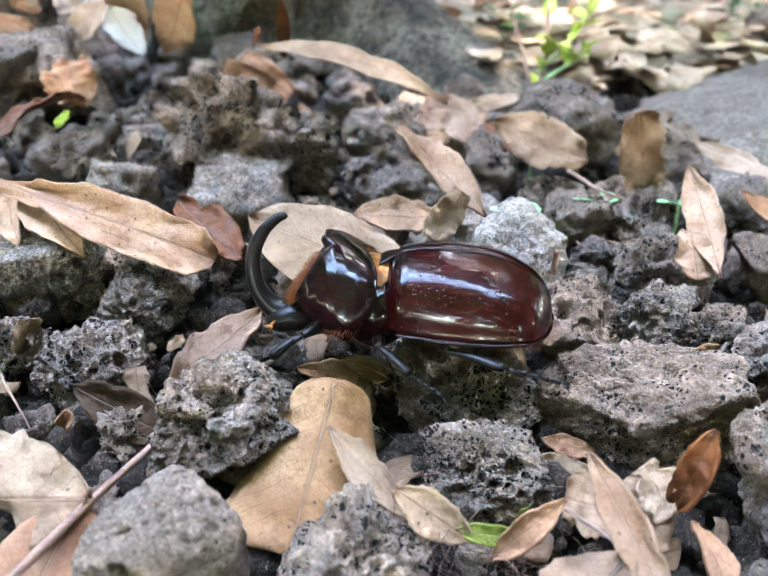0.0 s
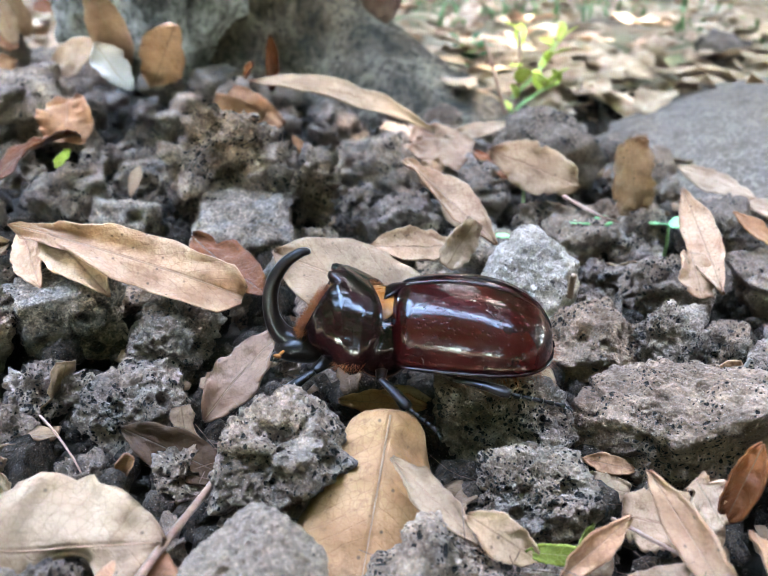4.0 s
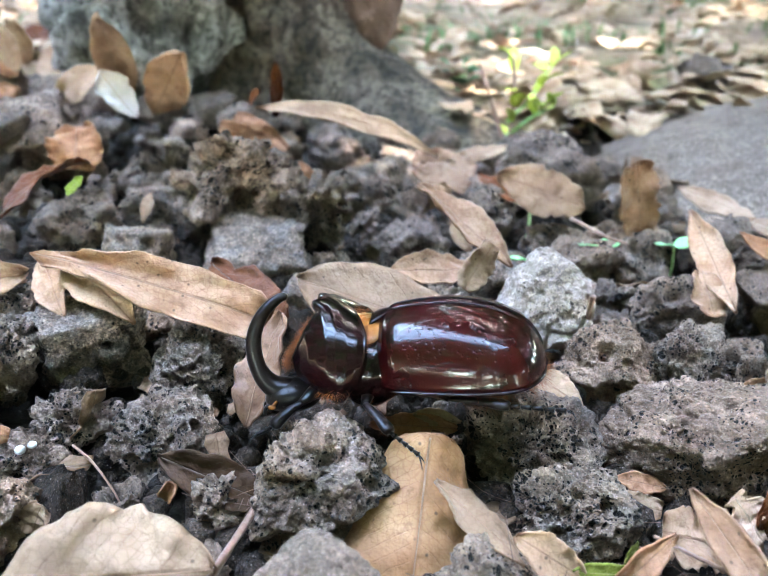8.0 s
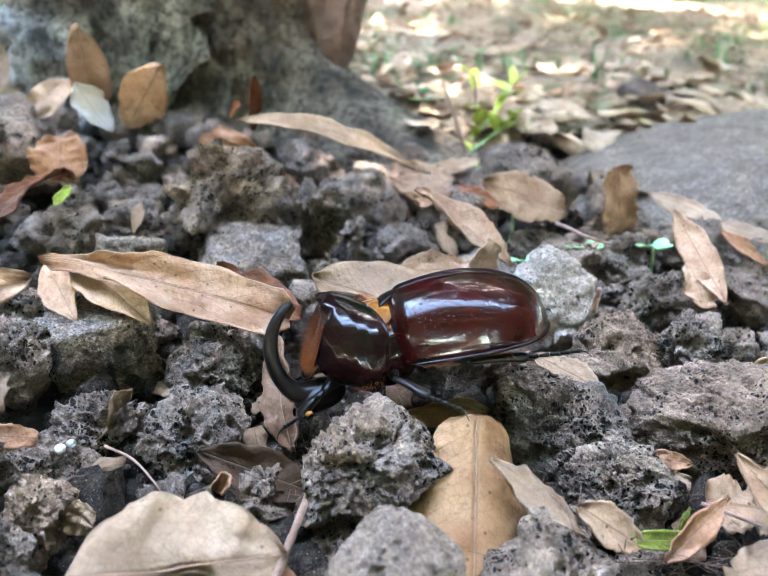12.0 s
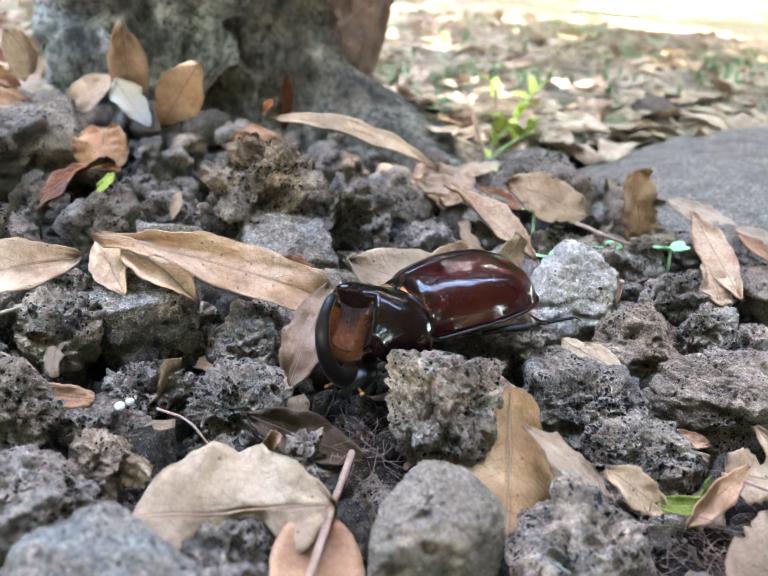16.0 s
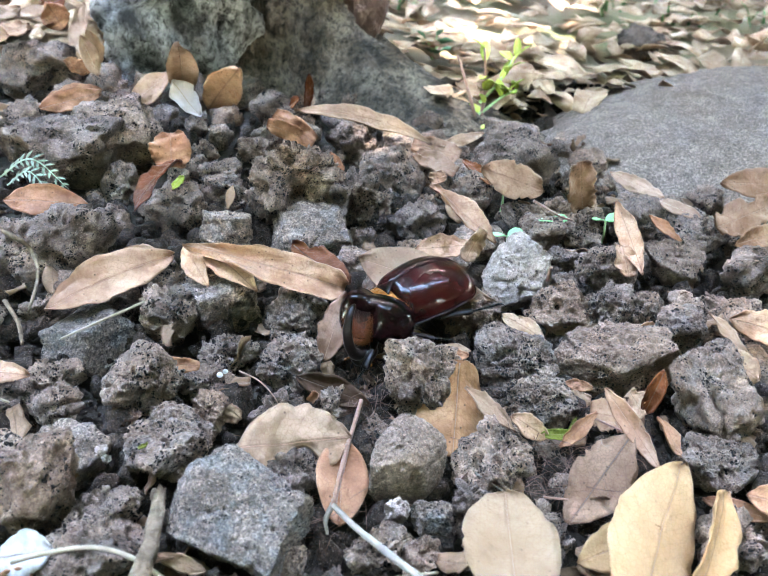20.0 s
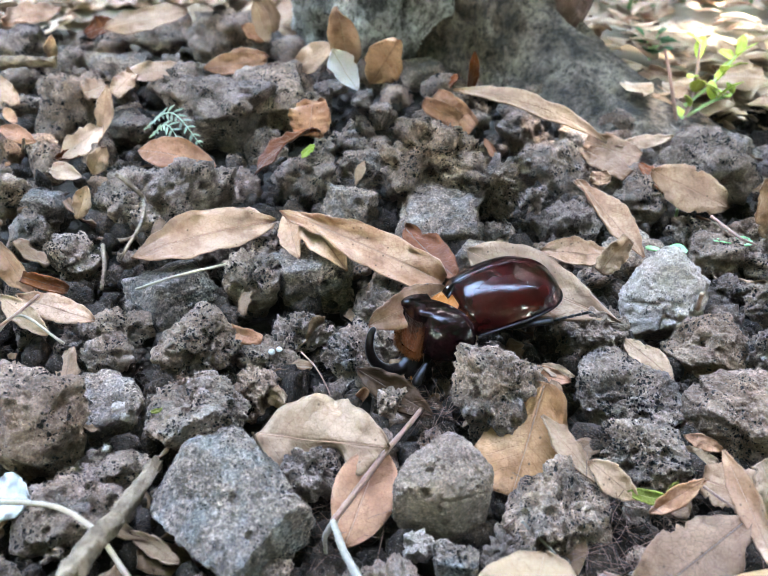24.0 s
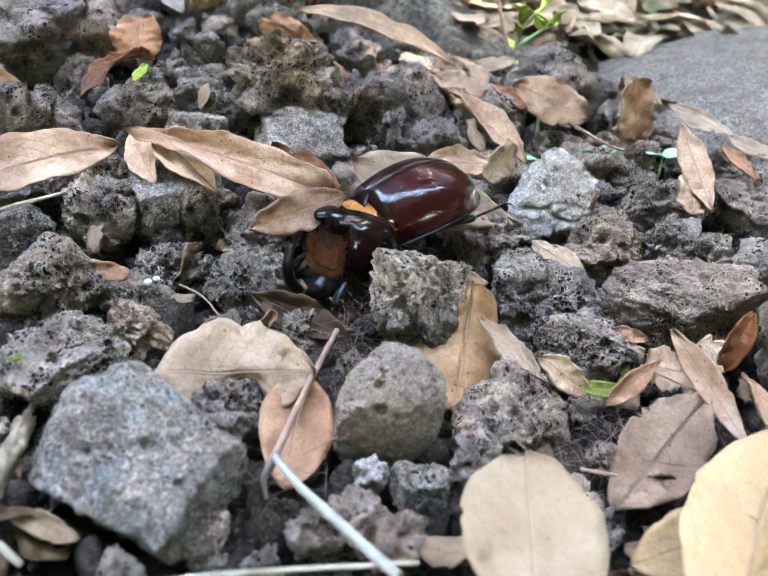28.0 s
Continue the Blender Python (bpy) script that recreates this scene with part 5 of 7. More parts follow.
leaf((0.0033, 0.0664, 0.0020), (0.0118, 0.0651, -0.0040), 0.0054, (0.2, -0.8, 0.5), 'pink', cup=0.6)
leaf((0.0103, 0.0655, -0.0030), (0.0182, 0.0643, -0.0030), 0.0025, (0, -0.8, 0.6), 'olive', cup=0.5)
leaf((0.0162, 0.0650, -0.0040), (0.0183, 0.0666, -0.0000), 0.0017, (0.2, -0.9, 0.3), 'olive', cup=0.4)
leaf((0.0140, 0.0633, -0.0050), (0.0214, 0.0643, 0.0030), 0.0037, (-0.3, -0.8, 0.5), 'brown', cup=0.8, shape='lance')
leaf((-0.0541, 0.0655, -0.0010), (-0.0306, 0.0667, -0.0010), 0.0183, (-0.1, -0.6, 0.78), 'grey', shape='oval', cup=-0.5, bite=(0.56, 0.15, 0.9, -1), label='pale brown leaf with a piece bitten out')
leaf((-0.0352, 0.0500, -0.0080), (-0.0320, 0.0689, -0.0030), 0.0112, (0.15, -0.6, 0.78), 'brown', shape='oval', cup=0.25, ragged=0.02, wave=0.04, label='flat oval brown leaf under a broken stick')
leaf((-0.0379, 0.0801, -0.0020), (-0.0366, 0.0796, 0.0010), 0.0026, (0, -0.75, 0.65), 'brown', cup=1.6, shape='torn')
leaf((-0.0401, 0.0894, -0.0020), (-0.0240, 0.0827, -0.0060), 0.0065, (0.1, -0.8, 0.55), 'dark', cup=0.3, label='dark brown oval leaf with a pale rim')
leaf((-0.0100, 0.0195, 0.0000), (-0.0048, 0.0455, 0.0020), 0.0174, (-0.1, -0.6, 0.8), 'cream', shape='round', cup=0.25, wave=0.02, label='large pale fallen leaf with a fine midrib')
leaf((0.0091, 0.0166, -0.0020), (0.0312, 0.0465, 0.0040), 0.0187, (0.2, -0.65, 0.75), 'yellow', shape='oval', cup=-0.35, wave=0.07)
leaf((0.0193, 0.0186, -0.0040), (0.0373, 0.0406, 0.0020), 0.0114, (0.5, -0.6, 0.6), 'yellow', shape='obovate', cup=0.6, wave=0.08)
leaf((0.0214, 0.0341, 0.0010), (0.0057, 0.0325, -0.0040), 0.0088, (-0.2, -0.6, 0.75), 'yellow', shape='oval', cup=0.3, wave=0.05)
leaf((0.0280, 0.0600, 0.0000), (0.0084, 0.0432, -0.0060), 0.0123, (-0.15, -0.6, 0.78), 'dull', shape='oval', cup=0.25, wave=0.1, ragged=0.25, label='dull brown decaying leaf')
leaf((0.0244, 0.0685, 0.0060), (0.0313, 0.0514, -0.0030), 0.0051, (-0.5, -0.6, 0.6), 'tan', shape='lance', cup=0.7, ragged=0.2)
leaf((0.0314, 0.0702, 0.0030), (0.0348, 0.0675, -0.0020), 0.0065, (0.2, -0.8, 0.6), 'pale', shape='torn', cup=0.4, ragged=0.5)
leaf((0.0232, 0.0701, -0.0020), (0.0355, 0.0678, -0.0040), 0.0087, (0, -0.6, 0.8), 'pink', shape='torn', cup=0.3, ragged=0.5)
leaf((0.0387, 0.0704, 0.0080), (0.0352, 0.0683, -0.0020), 0.0050, (-0.5, -0.8, 0.2), 'rust', cup=1.2, shape='oval')
leaf((0.0350, 0.0628, 0.0020), (0.0387, 0.0560, -0.0040), 0.0046, (0.4, -0.7, 0.5), 'brown', cup=0.8, shape='lance')
leaf((0.0607, 0.0911, 0.0090), (0.0646, 0.0770, 0.0030), 0.0045, (0.3, -0.8, 0.4), 'grey', cup=0.6, shape='lance')
leaf((0.0700, 0.0949, 0.0040), (0.0841, 0.0849, 0.0040), 0.0092, (0, -0.75, 0.65), 'tan', cup=0.3)
leaf((0.0565, 0.0772, 0.0080), (0.0628, 0.0702, 0.0040), 0.0069, (0, -0.75, 0.65), 'grey', cup=0.2, shape='round')
leaf((0.0369, 0.0446, -0.0040), (0.0481, 0.0376, -0.0040), 0.0038, (0, -0.75, 0.65), 'brown', cup=0.8)
leaf((0.0431, 0.0410, 0.0000), (0.0530, 0.0360, 0.0000), 0.0066, (0, -0.75, 0.65), 'brown', cup=0.4)
leaf((-0.0711, 0.0972, -0.0020), (-0.0617, 0.0966, -0.0030), 0.0036, (0, -0.75, 0.65), 'brown', cup=0.3, shape='torn')
leaf((0.0442, 0.0926, 0.0000), (0.0491, 0.0940, 0.0040), 0.0049, (0.1, -0.9, 0.4), 'tan', shape='torn', cup=0.2)
leaf((0.0137, 0.1066, 0.0010), (0.0233, 0.0994, -0.0030), 0.0062, (0.2, -0.8, 0.6), 'grey', cup=0.2, ragged=0.3)
leaf((-0.1267, 0.1083, 0.0080), (-0.1163, 0.1042, -0.0040), 0.0068, (-0.3, -0.7, 0.6), 'tan', cup=0.8, shape='lance')
leaf((-0.1182, 0.1032, 0.0020), (-0.1093, 0.1059, -0.0020), 0.0044, (0, -0.75, 0.65), 'rust', cup=1.3, shape='torn')
leaf((-0.1169, 0.0983, -0.0000), (-0.0987, 0.0966, -0.0030), 0.0065, (0, -0.5, 0.85), 'tan', cup=0.3)
leaf((-0.1193, 0.0959, 0.0010), (-0.1057, 0.0900, -0.0030), 0.0052, (-0.3, -0.6, 0.7), 'grey', cup=0.6)
leaf((-0.1373, 0.1851, 0.0040), (-0.1367, 0.1918, 0.0180), 0.0060, (0.2, -0.9, 0.2), 'pink', cup=0.5, shape='lance')
leaf((-0.1376, 0.1609, 0.0060), (-0.1296, 0.1716, 0.0120), 0.0084, (0.2, -0.8, 0.5), 'pale', cup=0.5, ragged=0.3)
leaf((-0.1289, 0.1599, 0.0020), (-0.1247, 0.1621, 0.0100), 0.0063, (0.2, -0.9, 0.3), 'grey', cup=0.4)
leaf((-0.1218, 0.1363, 0.0000), (-0.1198, 0.1397, 0.0080), 0.0053, (0.2, -0.9, 0.3), 'grey', cup=0.4)
leaf((-0.1402, 0.1569, 0.0040), (-0.1283, 0.1532, 0.0040), 0.0054, (0, -0.75, 0.65), 'pale', cup=0.6)
leaf((-0.1392, 0.1596, 0.0060), (-0.1336, 0.1646, 0.0060), 0.0036, (0, -0.75, 0.65), 'rust', cup=1.0)
leaf((-0.1845, 0.2044, 0.0140), (-0.1685, 0.1932, 0.0080), 0.0070, (0.1, -0.8, 0.5), 'pink', cup=0.5)
leaf((-0.1560, 0.2335, 0.0240), (-0.1330, 0.2542, 0.0280), 0.0109, (0, -0.75, 0.65), 'pale', cup=0.4)
leaf((-0.1668, 0.2396, 0.0200), (-0.1538, 0.2371, 0.0260), 0.0088, (0, -0.75, 0.65), 'rust', cup=0.7)
leaf((-0.1991, 0.2407, 0.0220), (-0.1859, 0.2598, 0.0240), 0.0110, (0, -0.75, 0.65), 'tan', cup=0.3)
leaf((-0.1322, 0.2628, 0.0300), (-0.1438, 0.2591, 0.0340), 0.0091, (0, -0.75, 0.65), 'pale', cup=0.4)
leaf((-0.1434, 0.2110, 0.0140), (-0.1227, 0.2240, 0.0160), 0.0073, (0, -0.75, 0.65), 'pale', cup=0.3)
leaf((-0.1421, 0.2053, 0.0100), (-0.1369, 0.2121, 0.0160), 0.0081, (0, -0.75, 0.65), 'pink', cup=0.3, shape='torn')
leaf((-0.1519, 0.2046, 0.0100), (-0.1458, 0.2084, 0.0120), 0.0081, (0, -0.75, 0.65), 'pale', cup=0.3, shape='torn')
leaf((-0.1775, 0.2320, 0.0120), (-0.1736, 0.2288, 0.0220), 0.0049, (0.3, -0.9, 0.2), 'grey', cup=0.3, shape='lance')
leaf((-0.1165, 0.2213, 0.0160), (-0.0975, 0.2341, 0.0180), 0.0084, (0, -0.75, 0.65), 'brown', cup=0.4)
leaf((-0.1123, 0.2531, 0.0240), (-0.1044, 0.2579, 0.0180), 0.0065, (0, -0.75, 0.65), 'brown', cup=0.6)
leaf((-0.1000, 0.2555, 0.0220), (-0.1026, 0.2484, 0.0360), 0.0071, (0.5, -0.8, 0.3), 'pale', cup=0.7)
leaf((-0.1538, 0.1751, 0.0040), (-0.1672, 0.1784, 0.0060), 0.0059, (0, -0.75, 0.65), 'brown', cup=0.7)
leaf((-0.1722, 0.1903, 0.0080), (-0.1648, 0.1841, 0.0060), 0.0037, (0, -0.75, 0.65), 'tan', cup=0.6)
leaf((-0.0950, 0.0453, -0.0030), (-0.0854, 0.0461, -0.0030), 0.0085, (0, -0.5, 0.85), 'bleached', cup=0.15, shape='oval', label='greyish white dead leaf')
leaf((-0.0945, 0.0410, -0.0060), (-0.0885, 0.0434, -0.0050), 0.0046, (0, -0.75, 0.65), 'brown', cup=0.4)
leaf((-0.0680, 0.0437, -0.0040), (-0.0599, 0.0422, -0.0080), 0.0035, (0.5, -0.7, 0.4), 'grey', cup=1.0)
fern((-0.1215, 0.1815, 0.0085), (-0.1105, 0.1770, 0.0160), (-0.1005, 0.1730, 0.0080), 11)
fern((-0.1190, 0.1790, 0.0070), (-0.1110, 0.1745, 0.0130), (-0.1040, 0.1700, 0.0050), 9)
leaf((-0.0710, 0.1721, 0.0080), (-0.0671, 0.1724, 0.0120), 0.0025, (0, -0.75, 0.65), 'lime', cup=0.4)
leaf((-0.0537, 0.0826, -0.0040), (-0.0553, 0.0819, -0.0080), 0.0042, (0, -0.75, 0.65), 'grey', cup=0.3, shape='torn')
leaf((-0.0529, 0.1739, 0.0080), (-0.0547, 0.1697, 0.0020), 0.0028, (0, -0.75, 0.65), 'grey', cup=0.5, shape='lance')
leaf((-0.0197, 0.2002, 0.0080), (-0.0150, 0.1980, 0.0020), 0.0027, (0, -0.75, 0.65), 'brown', cup=0.6)
leaf((0.0130, 0.2182, 0.0040), (0.0297, 0.2110, 0.0020), 0.0094, (0, -0.75, 0.65), 'tan', cup=0.3, shape='torn')
leaf((0.0281, 0.2021, 0.0040), (0.0348, 0.1821, 0.0020), 0.0052, (0, -0.75, 0.65), 'rust', cup=0.8)
leaf((-0.0325, 0.2135, 0.0200), (-0.0296, 0.2086, 0.0240), 0.0046, (0, -0.75, 0.65), 'rust', cup=0.6)
leaf((-0.0404, 0.2121, 0.0140), (-0.0272, 0.2185, 0.0060), 0.0070, (0, -0.9, 0.4), 'brown', cup=0.6, shape='torn')
leaf((0.0237, 0.0859, -0.0060), (0.0308, 0.0844, -0.0070), 0.0030, (0, -0.75, 0.65), 'brown', cup=0.5)
leaf((0.0232, 0.0838, -0.0080), (0.0296, 0.0818, -0.0090), 0.0039, (0, -0.75, 0.65), 'grey', cup=0.3, shape='torn')
leaf((-0.0103, 0.0982, -0.0040), (0.0027, 0.0963, -0.0040), 0.0039, (0, -0.75, 0.65), 'brown', cup=0.4)
leaf((0.0153, 0.1020, -0.0030), (0.0240, 0.1020, -0.0040), 0.0031, (0, -0.75, 0.65), 'pale', cup=0.4, ragged=0.4)
leaf((-0.0038, 0.0977, -0.0020), (0.0035, 0.0979, -0.0040), 0.0029, (0, -0.75, 0.65), 'pale', cup=0.5)
leaf((-0.1575, 0.4284, 0.0000), (-0.1415, 0.4336, 0.0100), 0.0149, (0, -0.75, 0.65), 'rust', cup=0.5)
leaf((-0.1270, 0.3516, 0.0000), (-0.1290, 0.4176, 0.0100), 0.0090, (0.3, -0.9, 0.3), 'pale', cup=0.5)
leaf((-0.1120, 0.3563, 0.0000), (-0.0917, 0.3442, 0.0100), 0.0126, (0, -0.75, 0.65), 'tan', cup=0.5)
# ---- sticks and stalks ----
twig([(-0.0262, 0.0817, -0.0040), (-0.0315, 0.0653, -0.0020), (-0.0350, 0.0536, -0.0010), (-0.0366, 0.0476, 0.0000)], 0.00049, 0.00054, TWIG, 'broken brown stick lying on the gravel')
twig([(-0.0366, 0.0476, 0.0000), (-0.0339, 0.0417, 0.0010), (-0.0298, 0.0350, 0.0020), (-0.0244, 0.0257, 0.0040)], 0.00051, 0.00068, TWIG_PALE, 'pale weathered end of a broken stick')
twig([(-0.0365, 0.0488, -0.0010), (-0.0379, 0.0481, -0.0040), (-0.0376, 0.0473, -0.0070)], 0.00064, 0.00027, TWIG_PALE, 'frayed stub at the joint of a stick')
twig([(-0.0678, 0.0551, 0.0000), (-0.0683, 0.0429, 0.0010), (-0.0694, 0.0342, 0.0020), (-0.0698, 0.0266, 0.0020)], 0.00122, 0.00172, TWIG_ROTTEN, 'thick rotten brown twig end', wobble=0.3)
twig([(-0.0910, 0.0422, -0.0010), (-0.0841, 0.0419, 0.0010), (-0.0774, 0.0411, 0.0020), (-0.0710, 0.0389, 0.0010), (-0.0635, 0.0337, -0.0020)], 0.00036, 0.00043, STRAW, 'long curved dry pale stalk')
twig([(-0.1134, 0.1441, 0.0100), (-0.1079, 0.1424, 0.0070), (-0.1058, 0.1423, 0.0040), (-0.1025, 0.1324, 0.0030), (-0.1025, 0.1241, 0.0010), (-0.1031, 0.1200, -0.0010)], 0.00061, 0.00037, TWIG_ROTTEN, 'crooked grey twig on stones')
twig([(-0.0932, 0.1062, 0.0000), (-0.0841, 0.1068, 0.0040), (-0.0749, 0.1145, 0.0040)], 0.00033, 0.00033, STRAW, 'thin straw-coloured dry stalk')
twig([(-0.1011, 0.0874, -0.0030), (-0.1124, 0.0913, 0.0000), (-0.1131, 0.0817, 0.0000)], 0.00030, 0.00030, STRAW, 'thin straw-coloured dry stalk')
twig([(-0.1106, 0.0965, 0.0020), (-0.1114, 0.0883, 0.0020), (-0.1130, 0.0805, 0.0020)], 0.00040, 0.00030, TWIG, 'thin brown twig among gravel')
twig([(-0.0528, 0.0953, -0.0040), (-0.0484, 0.0884, -0.0020), (-0.0455, 0.0853, -0.0040), (-0.0443, 0.0842, -0.0060)], 0.00020, 0.00012, TWIG, 'thin curled dry tendril')
twig([(-0.1501, 0.1621, 0.0060), (-0.1457, 0.1568, 0.0120)], 0.00055, 0.00041, TWIG_ROTTEN, 'short grey twig between stones')
twig([(-0.1966, 0.2126, 0.0140), (-0.1790, 0.2135, 0.0160), (-0.1669, 0.2171, 0.0160)], 0.00216, 0.00150, TWIG_ROTTEN, 'thick pale rotten branch', wobble=0.5)
twig([(-0.1093, 0.1242, 0.0000), (-0.1042, 0.1141, 0.0000), (-0.1023, 0.1077, -0.0020)], 0.00057, 0.00046, TWIG_ROTTEN, 'short weathered grey twig')
twig([(0.0425, 0.1666, 0.0040), (0.0477, 0.1575, 0.0030), (0.0521, 0.1558, 0.0020)], 0.00047, 0.00031, TWIG, 'thin brown twig among gravel')
twig([(0.0212, 0.0685, -0.0010), (0.0281, 0.0613, -0.0010)], 0.00024, 0.00024, TWIG, 'thin brown twig among gravel')
twig([(-0.0092, 0.0737, -0.0040), (-0.0121, 0.0782, -0.0040)], 0.00032, 0.00022, TWIG, 'thin brown twig among gravel')
twig([(-0.0101, 0.0565, -0.0060), (-0.0085, 0.0560, -0.0030)], 0.00030, 0.00020, TWIG, 'thin brown twig among gravel')
twig([(-0.0075, 0.0548, -0.0020), (-0.0019, 0.0518, -0.0050)], 0.00024, 0.00019, TWIG_PALE, 'thin pale root on soil')
twig([(0.0050, 0.0487, -0.0040), (0.0097, 0.0475, -0.0040)], 0.00029, 0.00019, TWIG, 'thin brown twig among gravel')
twig([(0.0467, 0.0919, 0.0000), (0.0488, 0.0926, 0.0060)], 0.00036, 0.00024, TWIG_PALE, 'short grey twig between stones')
twig([(-0.0672, 0.0243, 0.0020), (-0.0458, 0.0268, 0.0035), (-0.0215, 0.0290, 0.0020)], 0.00034, 0.00028, STRAW, 'long straight dry straw lying on the gravel')
twig([(0.0307, 0.1203, 0.0020), (0.0303, 0.1186, 0.0070)], 0.00057, 0.00049, TWIG, 'pinkish stub standing between stones')
# ---- seedlings, saplings, snail shells ----
seedling(0.0364, 0.1795, 0.0030, 0.0069)
seedling(0.0283, 0.1485, 0.0010, 0.0098)
seedling(0.0479, 0.1614, -0.0010, 0.0095)
seedling(0.0660, 0.1611, -0.0010, 0.0096)
snail(-0.0570, 0.0876, 0.0010, 0.0007)
snail(-0.0558, 0.0887, 0.0010, 0.0006)
snail(-0.0572, 0.0661, -0.0020, 0.0003)
sapling((0.0517, 0.2626, -0.0080), (0.0568, 0.2814, 0.0231))
weed(0.0560, 0.3700, -0.0060)
lichen(-0.0793, 0.0660, 0.0010, 0.0026)
lichen(-0.0788, 0.0668, -0.0022, 0.0018)
lichen(-0.0777, 0.0575, -0.0010, 0.0016)
leaf((-0.0722, 0.0640, 0.0025), (-0.0704, 0.0648, 0.0030), 0.0007, (0, -0.6, 0.8), 'olive', cup=0.5, shape='lance')
fibres(0.0133, 0.0583, -0.0070, 0.016, 150)
fibres(-0.0237, 0.0857, -0.0070, 0.008, 60)
fibres(-0.0933, 0.2513, 0.0120, 0.022, 120)
fibres(-0.0395, 0.0533, -0.0100, 0.010, 60)
# the rest of the stones, strewn between the ones above
rest(-0.014, 0.091, 0.0060)
rest(-0.014, 0.085, 0.0060)
rest(-0.009, 0.089, 0.0060)
rest(-0.022, 0.089, 0.0060)
rest(-0.014, 0.099, 0.0060)
rest(-0.022, 0.098, 0.0060)
rest(-0.006, 0.083, 0.0060)
rest(-0.013, 0.077, 0.0080)
rest(-0.020, 0.103, 0.0060)
rest(-0.003, 0.097, 0.0060)
rest(-0.001, 0.092, 0.0060)
rest(-0.023, 0.078, 0.0080)
rest(0.002, 0.100, 0.0060)
rest(-0.012, 0.112, 0.0060)
rest(-0.032, 0.073, 0.0080)
rest(-0.006, 0.114, 0.0060)
rest(-0.018, 0.117, 0.0060)
rest(0.011, 0.105, 0.0060)
rest(-0.042, 0.075, 0.0080)
rest(-0.046, 0.084, 0.0112)
rest(0.015, 0.067, 0.0080)
rest(-0.010, 0.131, 0.0185)
rest(-0.051, 0.070, 0.0108)
rest(0.006, 0.128, 0.0123)
rest(0.014, 0.056, 0.0080)
rest(0.006, 0.049, 0.0080)
rest(-0.030, 0.136, 0.0103)
rest(0.024, 0.058, 0.0080)
rest(-0.018, 0.149, 0.0113)
rest(0.026, 0.047, 0.0080)
rest(-0.050, 0.138, 0.0099)
rest(0.011, 0.144, 0.0130)
rest(0.019, 0.038, 0.0080)
rest(-0.076, 0.105, 0.0105)
rest(-0.000, 0.152, 0.0135)
rest(-0.005, 0.027, 0.0080)
rest(-0.023, 0.025, 0.0122)
rest(-0.040, 0.151, 0.0091)
rest(-0.055, 0.145, 0.0090)
rest(0.013, 0.028, 0.0080)
rest(0.041, 0.131, 0.0135)
rest(0.010, 0.156, 0.0097)
rest(0.049, 0.123, 0.0098)
rest(-0.086, 0.076, 0.0126)
rest(-0.034, 0.019, 0.0096)
rest(0.032, 0.148, 0.0131)
rest(0.062, 0.086, 0.0104)
rest(0.015, 0.018, 0.0080)
rest(0.023, 0.158, 0.0145)
rest(-0.045, 0.017, 0.0138)
rest(0.061, 0.117, 0.0122)
rest(-0.085, 0.132, 0.0132)
rest(-0.078, 0.142, 0.0103)
rest(-0.029, 0.009, 0.0140)
rest(-0.072, 0.150, 0.0093)
rest(0.033, 0.022, 0.0100)
rest(-0.065, 0.157, 0.0097)
rest(0.053, 0.041, 0.0080)
rest(-0.018, 0.006, 0.0109)
rest(0.046, 0.148, 0.0111)
rest(0.002, 0.007, 0.0180)
rest(-0.056, 0.165, 0.0163)
rest(0.065, 0.056, 0.0098)
rest(-0.100, 0.072, 0.0162)
rest(-0.057, 0.013, 0.0121)
rest(-0.070, 0.020, 0.0185)
rest(0.017, 0.007, 0.0144)
rest(0.076, 0.090, 0.0122)
rest(-0.039, 0.001, 0.0117)
rest(-0.107, 0.103, 0.0080)
rest(0.046, 0.018, 0.0126)
rest(0.056, 0.027, 0.0158)
rest(-0.103, 0.054, 0.0101)
rest(0.075, 0.121, 0.0095)
rest(0.032, 0.007, 0.0151)
rest(0.079, 0.105, 0.0180)
rest(0.071, 0.048, 0.0105)
rest(-0.096, 0.141, 0.0113)
rest(-0.084, 0.023, 0.0091)
rest(0.078, 0.068, 0.0132)
rest(-0.104, 0.129, 0.0121)
rest(-0.003, 0.188, 0.0103)
rest(-0.097, 0.035, 0.0135)
rest(0.011, 0.186, 0.0101)
rest(-0.115, 0.098, 0.0112)
rest(-0.067, 0.004, 0.0163)
rest(-0.115, 0.113, 0.0092)
rest(-0.113, 0.062, 0.0103)
rest(0.084, 0.121, 0.0100)
rest(0.074, 0.036, 0.0119)
rest(-0.118, 0.073, 0.0112)
rest(0.089, 0.080, 0.0181)
rest(0.084, 0.055, 0.0108)
rest(-0.113, 0.051, 0.0092)
rest(0.071, 0.153, 0.0104)
rest(-0.014, 0.198, 0.0124)
rest(-0.125, 0.087, 0.0149)
rest(-0.095, 0.015, 0.0169)
rest(-0.112, 0.038, 0.0116)
rest(0.092, 0.116, 0.0097)
rest(0.094, 0.065, 0.0110)
rest(0.052, 0.001, 0.0171)
rest(-0.125, 0.112, 0.0098)
rest(0.097, 0.099, 0.0119)
rest(-0.083, 0.001, 0.0146)
rest(-0.089, 0.174, 0.0126)
rest(-0.042, 0.199, 0.0133)
rest(-0.127, 0.102, 0.0128)
rest(0.081, 0.152, 0.0098)
rest(0.069, 0.008, 0.0096)
